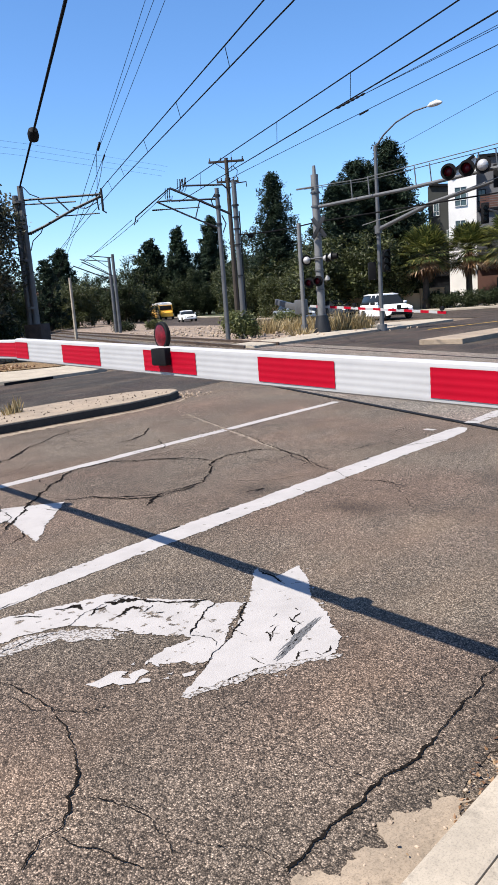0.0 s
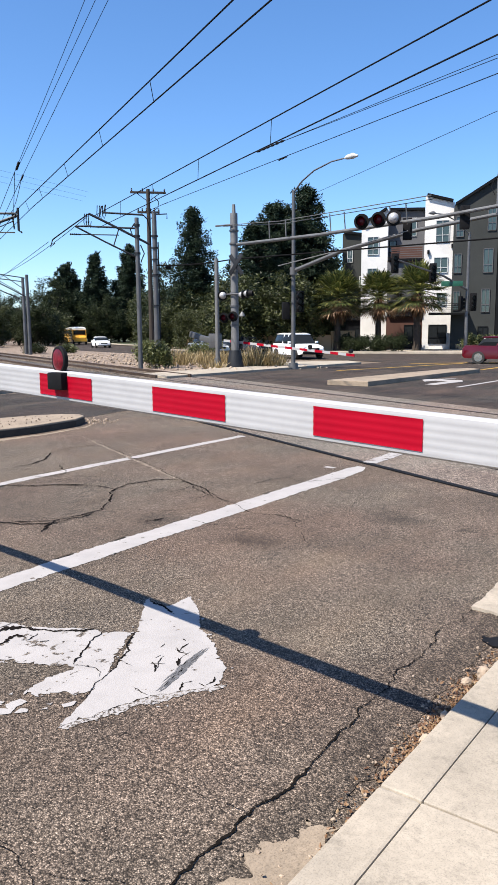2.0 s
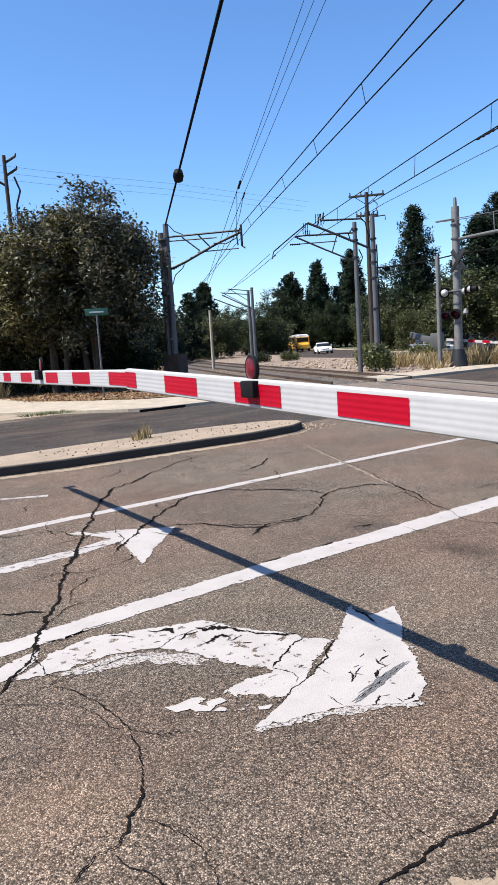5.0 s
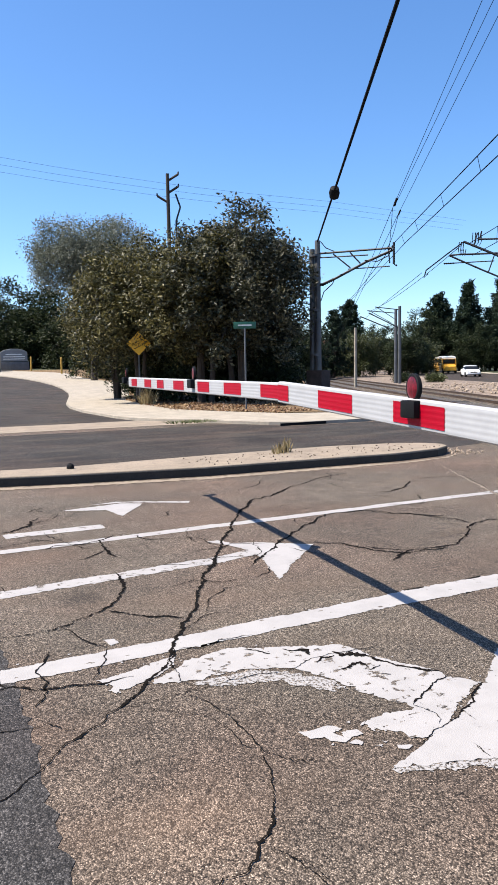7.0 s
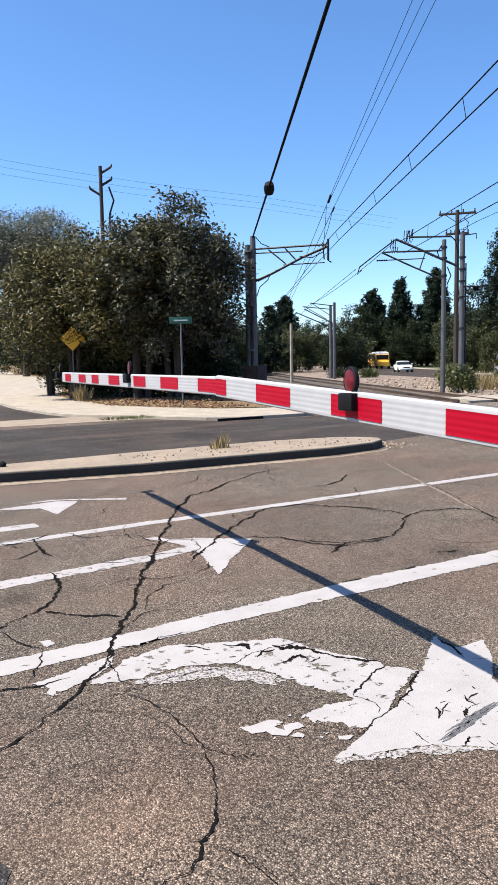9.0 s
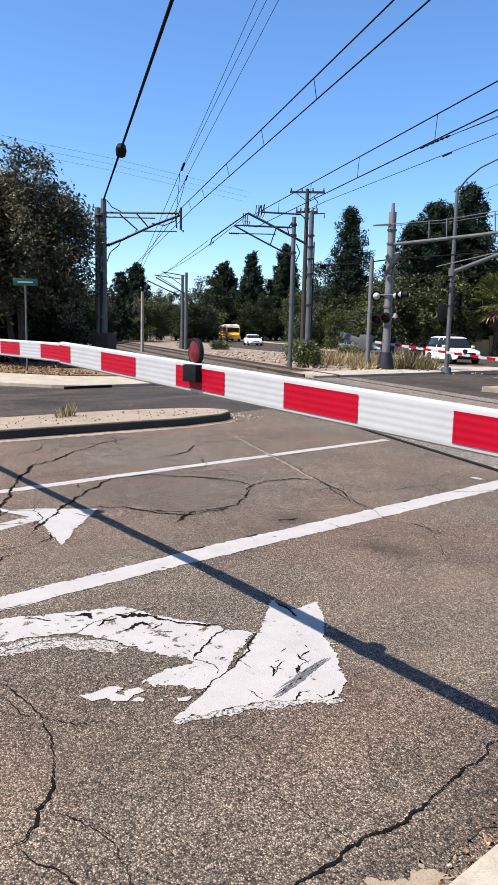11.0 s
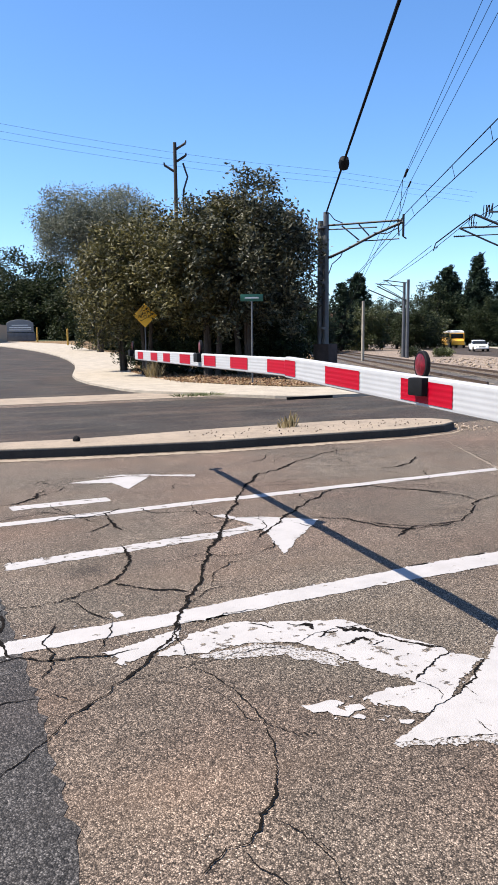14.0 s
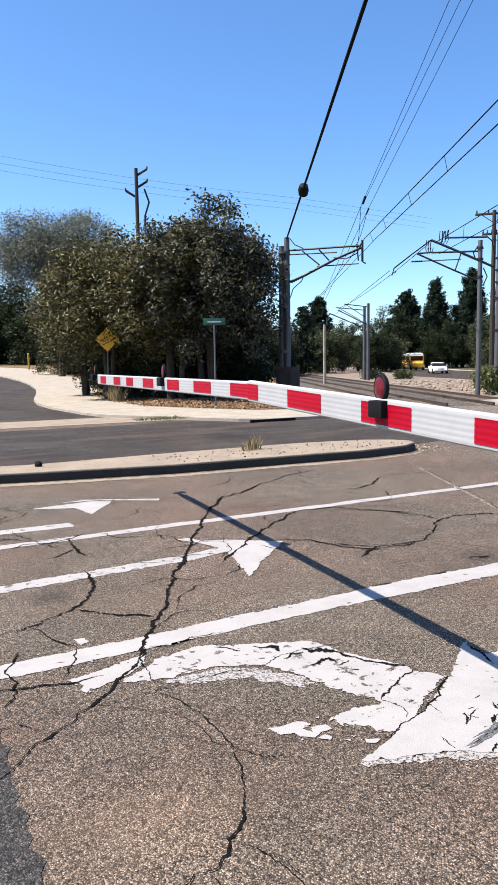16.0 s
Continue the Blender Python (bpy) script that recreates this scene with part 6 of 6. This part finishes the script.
def window(px0, px1, py0, py1, front, m=GLASS_TEAL, frame=P_FRAME, bars_at=(0.68,), split=True):
    x0, x1, z1, z0 = bx(px0), bx(px1), bz(py0), bz(py1)
    cx, cz, w, h = (x0 + x1) / 2, (z0 + z1) / 2, abs(x1 - x0), abs(z1 - z0)
    win = part("window", B((cx, front + 0.01, cz), (w, 0.05, h)), m, apt, "", False)
    bm = bmesh.new()
    t = 0.05
    for c, s in (((cx, z1), (w + t, t)), ((cx, z0), (w + t, t)), ((x0, cz), (t, h)), ((x1, cz), (t, h))):
        box(bm, (c[0], front + 0.04, c[1]), (s[0], 0.1, s[1]))
    for f in bars_at:
        box(bm, (cx, front + 0.04, z1 + (z0 - z1) * f), (w, 0.09, t))
    if split:
        box(bm, (cx, front + 0.04, cz), (t * 0.8, 0.09, h))
    part("frame", bm, frame, win, "", False)


block(572, 623, 366, 372, -8.0, 10, P_DARK)
block(622, 668, 374, 345, 0.0, 12, P_WHITE)
block(667, 733, 345, 347, -1.2, 12, P_GREY)
block(668, 732, 440, 440, 0.15, 2, P_GREY, "balcony_wall", 520)
block(731, 780, 326, 340, 0.3, 12, P_WHITE)
block(779, 851, 350, 304, 1.3, 12, P_DARK)
part("side_wall", B((bx(851) - 3.2, 1.28 - 6, bz(452)), (6.3, 12, abs(bz(304) - bz(600)))), P_BLACK, apt, "black stucco side wing", False)
block(668, 733, 540, 540, 0.2, 3, P_BROWN, "entrance_wall", 601)
block(588, 628, 545, 545, -4, 6, P_BLACK, "low_wing", 601)
for q in ((633, 652, 394, 426), (633, 650, 451, 474)):
    window(*q, 0.0)
for q in ((750, 772, 370, 408), (748, 771, 435, 462), (754, 770, 498, 520)):
    window(*q, 0.3)
for q in ((783, 795, 368, 402), (834, 847, 352, 393), (781, 793, 432, 465), (829, 844, 424, 465), (828, 841, 494, 534), (782, 792, 497, 530)):
    window(*q, 1.3, frame=P_GREY)
window(698, 716, 360, 392, -1.2)
window(670, 682, 400, 420, -1.2, frame=P_BLACK)
for q in ((606, 620, 454, 476), (582, 592, 400, 424)):
    window(*q, -8.0)
for q in ((862, 880, 355, 388), (862, 880, 425, 456), (862, 880, 496, 530), (892, 915, 355, 388), (892, 915, 425, 456), (892, 915, 496, 530)):
    window(*q, 1.28, GLASS_DARK, P_GREY)
window(742, 772, 556, 590, 0.3, GLASS_DARK, P_BLACK)
window(700, 728, 556, 598, 0.2, GLASS_DARK, P_BLACK)
window(824, 840, 560, 585, 1.3, GLASS_DARK, P_BLACK)
window(606, 624, 560, 592, -4, GLASS_DARK, P_BLACK)
for k in range(7):
    part("slat", B((bx(701), 0.32, bz(416 + k * 4.0)), (abs(bx(730) - bx(676)), 0.06, 0.15)), P_BROWN, apt, "", False)
balc = part("balcony", B((bx(775), 1.9, bz(537)), (3.6, 1.4, 0.18)), P_BLACK, apt, "dark railed balcony", False)
for k in range(5):
    part("rail", B((bx(775), 2.58, bz(534 - k * 3.6)), (3.6, 0.04, 0.05)), P_BLACK, balc, "", False)
for px, py in ((672, 435), (662, 530), (738, 425), (778, 415)):
    part("wall_lamp", B((bx(px), 0.42, bz(py)), (0.2, 0.25, 0.35), None, 0.02), P_BLACK, apt, "", False)

ret = thing("retaining_wall", "long tan stucco retaining wall behind the cars", "wall", kind="structure")
TAN = painted("tan_stucco", (0.407, 0.296, 0.185))
for (x0, y0), (x1, y1), h in (((56.0, 41.8), (57.6, 34.0), 1.35), ((57.6, 34.0), (60.5, 33.4), 1.7), ((58, 52), (56.5, 46), 1.0)):
    L = math.hypot(x1 - x0, y1 - y0)
    part("panel", B(((x0 + x1) / 2, (y0 + y1) / 2, h / 2 + 0.1), (L, 0.3, h), Matrix.Rotation(math.atan2(y1 - y0, x1 - x0), 4, "Z"), 0.02), TAN, ret)
    part("coping", B(((x0 + x1) / 2, (y0 + y1) / 2, h + 0.14), (L + 0.02, 0.4, 0.09), Matrix.Rotation(math.atan2(y1 - y0, x1 - x0), 4, "Z"), 0.02), TAN, ret)


# ---- vehicles ----
def rounded_side(length, stations, width, taper):
    """A car shell: cross-sections along x, each (x, z_low, z_high, half width low, half width high)."""
    bm = bmesh.new()
    rings = []
    for x, z0, z1, w0, w1 in stations:
        ring = [(x, -w0, z0), (x, -w0 * 1.02, z0 + (z1 - z0) * 0.5), (x, -w1, z1 - 0.03), (x, -w1 * 0.75, z1), (x, w1 * 0.75, z1), (x, w1, z1 - 0.03), (x, w0 * 1.02, z0 + (z1 - z0) * 0.5), (x, w0, z0)]
        rings.append([bm.verts.new(p) for p in ring])
    for a, b in zip(rings, rings[1:]):
        for k in range(8):
            j = (k + 1) % 8
            bm.faces.new((a[k], a[j], b[j], b[k]))
    bm.faces.new(rings[0][::-1])
    bm.faces.new(rings[-1])
    bmesh.ops.recalc_face_normals(bm, faces=bm.faces)
    return bm


def car(at, turn, paint, label, L=4.6, H=1.7, W=1.85, hood=0.98, suv=True):
    c = thing("car", label, "car", at, turn, "cars")
    h2, w = L / 2, W / 2
    part("body", rounded_side(L, ((-h2, 0.42, hood - 0.12, w * 0.86, w * 0.8), (-h2 + 0.12, 0.3, hood + 0.03, w * 0.95, w * 0.9), (-h2 + 0.8, 0.26, hood + 0.05, w, w * 0.95), (0.3, 0.26, hood + 0.02, w, w * 0.95), (h2 - 1.1, 0.26, hood, w, w * 0.93), (h2 - 0.25, 0.3, hood - 0.13, w * 0.94, w * 0.86), (h2, 0.42, hood - 0.3, w * 0.82, w * 0.74)), W, 0), paint, c)
    back = -h2 + (0.15 if suv else 0.75)
    part("window_band", rounded_side(L, ((back, hood - 0.05, hood, w * 0.9, w * 0.88), (back + 0.35, hood - 0.05, H - 0.07, w * 0.9, w * 0.74), (0.35, hood - 0.05, H - 0.04, w * 0.91, w * 0.76), (h2 - 1.25, hood - 0.06, hood, w * 0.88, w * 0.86)), W, 0), GLASS_DARK, c, "dark car windows")
    part("roof", rounded_side(L, ((back + 0.28, H - 0.1, H - 0.03, w * 0.76, w * 0.7), (back + 0.6, H - 0.1, H, w * 0.77, w * 0.72), (0.1, H - 0.1, H, w * 0.77, w * 0.72), (0.45, H - 0.12, H - 0.05, w * 0.76, w * 0.7)), W, 0), paint, c)
    for s in (-1, 1):
        for x in (-0.62, 0.25):
            part("pillar", T([(x, s * w * 0.93, hood - 0.02), (x + (0.1 if x < 0 else -0.15), s * w * 0.76, H - 0.06)], 0.045, 6), paint, c)
        part("headlight", B((h2 - 0.2, s * w * 0.66, hood - 0.27), (0.3, 0.36, 0.16), Matrix.Rotation(-s * 0.35, 4, "Z"), 0.04), LENS_WHITE, c)
        part("mirror", B((0.75, s * (w + 0.1), hood + 0.1), (0.16, 0.18, 0.14), None, 0.03), paint, c)
        for x in (-h2 + 0.85, h2 - 0.88):
            tyre = part("wheel", disc(bmesh.new(), (x, s * (w - 0.05), 0.33), (0, 1, 0), 0.33, 0.22, 20), RUBBER, c)
            part("rim", disc(bmesh.new(), (x, s * (w + 0.062), 0.33), (0, 1, 0), 0.22, 0.03, 16), CHROME, tyre)
    part("grille", B((h2 - 0.05, 0, hood - 0.36), (0.14, W * 0.45, 0.2), None, 0.02), BLACK, c)
    part("bumper", B((h2 - 0.06, 0, 0.42), (0.2, W * 0.84, 0.2), None, 0.05), BLACK if suv else paint, c)
    return c


CAR_WHITE, CAR_SILVER = mat("white_car_paint", (0.75, 0.76, 0.77), 0.25), mat("silver_car_paint", (0.32, 0.34, 0.37), 0.25, 0.5)
CAR_RED = mat("red_car_paint", (0.065, 0.0015, 0.006), 0.2)
CAR_DARK = mat("dark_car_paint", (0.03, 0.032, 0.036), 0.2)
car((42.0, 27.4, 0.01), -120, CAR_WHITE, "white sport utility vehicle waiting at the far gate")
car((45.6, 38.4, 0.01), -110, CAR_SILVER, "silver hatchback on the cross street", 4.2, 1.48, 1.75, 0.92, False)
car((51, 38.6, 0.01), -100, CAR_DARK, "dark sedan on the cross street", 4.5, 1.45, 1.8, 0.92, False)
car((64.5, 72.5, 0.01), -121, CAR_WHITE, "white sedan driving along the far street", 4.6, 1.42, 1.8, 0.92, False)

car((40.0, 12.5, 0.01), -76, CAR_RED, "dark red sedan on the road before the building", 4.8, 1.46, 1.82, 0.94, False)

BUS_Y = mat("school_bus_yellow", (0.62, 0.32, 0.03), 0.4)
bus = thing("school_bus", "yellow school bus with black bands and pale roof", "bus", (85, 102, 0.01), -121)
part("body", rounded_side(10, ((-5.2, 0.6, 2.5, 1.2, 1.18), (-5.0, 0.5, 2.62, 1.22, 1.2), (3.8, 0.5, 2.62, 1.22, 1.2), (4.1, 0.5, 2.45, 1.2, 1.12)), 2.4, 0), BUS_Y, bus)
part("hood", rounded_side(10, ((4.05, 0.5, 1.55, 1.1, 1.0), (5.3, 0.5, 1.45, 1.05, 0.92), (5.6, 0.55, 1.2, 0.95, 0.8)), 2.4, 0), BUS_Y, bus)
part("roof", rounded_side(10, ((-5.1, 2.55, 2.85, 1.15, 0.85), (-4.6, 2.58, 3.0, 1.18, 0.9), (3.4, 2.58, 3.0, 1.18, 0.9), (4.0, 2.5, 2.8, 1.1, 0.8)), 2.4, 0), LENS_WHITE, bus, "pale bus roof")
for s in (-1, 1):
    for k in range(9):
        part("window", B((-4.4 + k * 0.92, s * 1.225, 2.1), (0.74, 0.04, 0.62), None, 0.01), GLASS_DARK, bus)
    for z in (1.0, 1.55):
        part("band", B((-0.5, s * 1.235, z), (9.0, 0.03, 0.09)), BLACK, bus)
    for x in (-3.2, 4.3):
        wheel = part("wheel", disc(bmesh.new(), (x, s * 1.05, 0.5), (0, 1, 0), 0.5, 0.28, 18), RUBBER, bus)
        part("rim", disc(bmesh.new(), (x, s * 1.2, 0.5), (0, 1, 0), 0.26, 0.03, 14), STEEL_LIGHT, wheel)
part("windscreen", B((4.08, 0, 2.05), (0.1, 2.0, 0.75), None, 0.02), GLASS_DARK, bus)

# ---- signs, wall and posts on the far left ----
SIGN_YELLOW = plain("sign_yellow", (0.75, 0.42, 0.02), 0.45, 0, 0.1, 5, 0)
ss = thing("street_sign", "green street name sign on a slim post", "street sign", (11.35, 24.5, 0.1))
part("post", T([(0, 0, 0), (0, 0, 3.0)], 0.035, 8), STEEL, ss)
plate = part("plate", B((0, 0, 3.12), (0.82, 0.03, 0.25), Matrix.Rotation(radians(-24), 4, "Z"), 0.004), SIGN_GREEN, ss, "green name plate with a pale bar of writing")
part("writing_bar", B((0, -0.0, 3.12), (0.5, 0.036, 0.05), Matrix.Rotation(radians(-24), 4, "Z")), P_FRAME, plate, "", False)
part("bracket", B((0, 0, 2.95), (0.06, 0.05, 0.12), None, 0.01), STEEL, ss)
ns = thing("warning_sign", "yellow diamond no outlet sign among the leaves", "road sign", (9.62, 32.3, 0.1), -16)
part("post", T([(0, 0.04, 0), (0, 0.04, 3.05)], 0.035, 8), STEEL, ns)
dia = part("plate", B((0, 0, 2.75), (0.76, 0.02, 0.76), Matrix.Rotation(radians(45), 4, "Y"), 0.004), SIGN_YELLOW, ns, "yellow diamond plate")
for text, z in (("NO", 2.80), ("OUTLET", 2.64)):
    cu = bpy.data.curves.new("lettering", "FONT")
    cu.body, cu.size, cu.align_x, cu.extrude = text, 0.17, "CENTER", 0.002
    tx = new("lettering", cu)
    tx.parent = dia
    tx.matrix_basis = pose(0, -0.014, z, 90, 0, 0)
    cu.materials.append(BLACK)
for an, di, m, z in ((71.8, 52, STEEL, 0.3), (79.4, 91, PAINT_YELLOW, 1.3), (81.6, 104, PAINT_YELLOW, 1.7)):
    b = thing("bollard", "slim weathered marker post beside the pavement", "post", az(an, di, z), group="marker posts")
    part("shaft", T([(0, 0, 0), (0, 0, 1.9)], 0.11, 8), m, b)
    part("cap", T([(0, 0, 1.9), (0, 0, 2.0)], [0.12, 0.05], 8), m, b)
TAN_PALE = painted("beige_stucco", (0.33, 0.27, 0.205))
lw = thing("entrance_wall", "curved beige entrance wall at the side street", "wall", kind="structure")


def curved_wall(stations, thick):
    """An upright wall through stations of bearing, distance, foot and top."""
    bm = bmesh.new()
    rings = []
    for a, d, z0, z1 in stations:
        p, q = az(a, d), az(a, d + thick)
        rings.append([bm.verts.new(v) for v in ((p[0], p[1], z0), (p[0], p[1], z1), (q[0], q[1], z1), (q[0], q[1], z0))])
    for u, v in zip(rings, rings[1:]):
        for k in range(4):
            bm.faces.new((u[k], u[(k + 1) % 4], v[(k + 1) % 4], v[k]))
    bm.faces.new(rings[0])
    bm.faces.new(rings[-1][::-1])
    bmesh.ops.recalc_face_normals(bm, faces=bm.faces)
    return bm


part("low_wall", curved_wall([(87.1, 110, 1.5, 3.6), (86.5, 107, 1.4, 3.6), (85.8, 105.2, 1.4, 3.6)], 0.5), TAN_PALE, lw, "", False)
part("bowed_wall", curved_wall([(85.9 - 0.24 * k, 104.6 - 2.2 * math.sin(k * math.pi / 9), 1.4, 4.0 + 0.15 * math.sin(k * math.pi / 9)) for k in range(10)], 0.5), TAN_PALE, lw, "", False)
mon = thing("monument_sign", "grey monument sign with rounded top and pale bars", "sign", az(82.8, 108, 1.7), -8)
part("base", B((0, 0, 0.6), (4.0, 0.7, 1.5), None, 0.05), STEEL, mon)
bm = slab([(-1.8, -0.85), (1.8, -0.85), (1.8, 0.45), (1.3, 0.75), (0.5, 0.9), (-0.5, 0.9), (-1.3, 0.75), (-1.8, 0.45)], 0.2, 0.4, 0.05)
bmesh.ops.rotate(bm, cent=(0, 0, 0), matrix=Matrix.Rotation(radians(90), 3, "X"), verts=bm.verts)
bmesh.ops.translate(bm, vec=(0, 0, 2.25), verts=bm.verts)
part("board", bm, plain("grey_sign_board", (0.16, 0.17, 0.175), 0.6, 0, 0.15, 3), mon, "grey board with rounded top", False)
for z, w in ((1.75, 2.9), (2.05, 2.9), (2.4, 2.2)):
    part("writing_bar", B((0, -0.22, z), (w, 0.04, 0.09)), LENS_WHITE, mon, "", False)
fp = wood_pole(az(86.4, 150), 17.6, ((17.2, 1.5, 2), (15.4, 2.2, 4)), "distant utility pole above the trees")
houses = ((61.3, 116, 6.4), (52.2, 240, 9.0), (55.0, 230, 9.5))
HOUSE_WALL, HOUSE_ROOF = painted("brown_stucco", (0.19, 0.14, 0.10)), painted("terracotta_roof", (0.15, 0.08, 0.056))
for an, di, h in houses:
    hs = thing("house", "distant house with terracotta roof among trees", "house", az(an, di), an + 60, "distant houses")
    part("wall", B((0, 0, h * 0.4), (9, 8, h * 0.8)), HOUSE_WALL, hs, "", False)
    bm = bmesh.new()
    vs = [bm.verts.new(p) for p in ((-5, -4.6, h * 0.8), (5, -4.6, h * 0.8), (5, 4.6, h * 0.8), (-5, 4.6, h * 0.8), (-3, 0, h), (3, 0, h))]
    for q in ((0, 1, 5, 4), (2, 3, 4, 5), (1, 2, 5), (3, 0, 4), (3, 2, 1, 0)):
        bm.faces.new([vs[i] for i in q])
    part("roof", bm, HOUSE_ROOF, hs, "", False)
    for x in (-2.5, 2.0):
        part("window", B((x, -4.02, h * 0.45), (1.4, 0.06, 1.2)), GLASS_DARK, hs, "", False)

# ---- loose small things ----
def scatter_stones(name, places, size, m, label, seed):
    """Many small angular stones as one heap."""
    r = random.Random(seed)
    bm = bmesh.new()
    for x, y, z in places:
        s = size * r.uniform(0.5, 1.5)
        q = bmesh.ops.create_icosphere(bm, subdivisions=1 if len(places) > 9 else 3, radius=s, matrix=Matrix.Translation((x, y, z + s * 0.35)) @ Euler((r.uniform(0, 6), r.uniform(0, 6), r.uniform(0, 6))).to_matrix().to_4x4() @ Matrix.Diagonal((1, r.uniform(0.6, 1), r.uniform(0.5, 0.8), 1)))
    if len(places) < 10:
        for v in bm.verts:
            v.co += Vector((r.gauss(0, 1), r.gauss(0, 1), r.gauss(0, 1))) * size * 0.05
    ob = part(name, bm, m, None, "", False)
    return tagged(ob, label, "stones", "", "stuff")


r_ = random.Random(5)
STONE = plain("tan_stone", (0.311, 0.244, 0.185), 0.9, 0, 0.4, 6)
scatter_stones("gravel_stones", [(*nd(r_.uniform(12.6, 20), r_.uniform(29, 60)), 0.02) for _ in range(420)], 0.09, STONE, "loose tan rocks on the gravel strip", 1)
scatter_stones("gutter_stones", [(r_.uniform(1.2, 6.0), 0.98 + abs(r_.gauss(0, 0.10)), 0.004) for _ in range(170)], 0.008, STONE, "small stones in the gutter", 2)
scatter_stones("island_stones", [(r_.uniform(4.2, 9.2), 11.2 + r_.uniform(-0.5, 0.6), 0.15) for _ in range(120)], 0.014, plain("dark_stone", (0.12, 0.09, 0.07), 0.9), "small dark stones on the traffic island", 3)
scatter_stones("island_nose_stones", [(9.5 + r_.gauss(0, 0.22), 10.9 + r_.gauss(0, 0.25), 0.004) for _ in range(70)], 0.025, STONE, "loose stones at the island nose", 4)
scatter_stones("island_rock", [(2.35, 11.5, 0.15)], 0.06, BLACK, "dark lump lying on the traffic island", 5)
pts = [(r_.gauss(2.95, 0.42), 0.97 + abs(r_.gauss(0, 0.055)), r_.uniform(0.006, 0.024)) for _ in range(1500)]
lit = tagged(part("gutter_leaf_litter", leaves("gutter_leaf_litter", pts, 0.021, LEAF_DRY, 77, 0.5, 1.2), LEAF_DRY), "dry brown leaves gathered in the gutter", "leaves", "", "stuff")
pts = [(11.2 + r_.uniform(0, 5.5), 26.2 + r_.uniform(0, 4.0), 0.15 + 0.05 * r_.random()) for _ in range(3600)]
tagged(part("bed_leaf_litter", leaves("bed_leaf_litter", pts, 0.14, LEAF_DRY, 78, 0.55, 1.4), LEAF_DRY), "fallen dry leaves on the planting bed", "leaves", "", "stuff")
tagged(part("flat_scrap", slab(jagged([(3.80, 1.08), (3.83, 1.15), (3.92, 1.12), (3.96, 1.05), (3.88, 1.02), (3.80, 1.08)], random.Random(8), 0.01, 0.3)[:-1], 0.014, 0.008), BLACK), "flat black rubber scrap in the gutter", "scrap")
for k, (x, y, s_) in enumerate(((3.40, 1.00, 0.036), (3.52, 1.04, 0.022), (3.30, 1.05, 0.024), (2.68, 0.99, 0.026), (2.92, 1.00, 0.03))):
    scatter_stones("gutter_rock", [(x, y, 0.006)], s_, STONE, "tan broken stone lying in the gutter", 20 + k)

# dry leaves fallen on the front of the bed
lit = np.random.RandomState(77)
spots = []
while len(spots) < 1500:
    x, y = lit.uniform(9.2, 13.0), 22.5 + 20 * lit.rand() ** 1.6
    edge_x = 9.3 + 0.12 * max(0.0, y - 29.5) + 0.55 * max(0.0, 26.5 - y)
    if x > edge_x:
        spots.append((x, y, 0.145 + 0.03 * lit.rand()))
litter = thing("leaf_litter", "fallen dry tan leaves on the planting bed", "leaves", kind="stuff")
part("leaves", leaves("leaves", spots, 0.13, LEAF_DRY, 78, 0.6, 1.5), LEAF_DRY, litter, "", False)
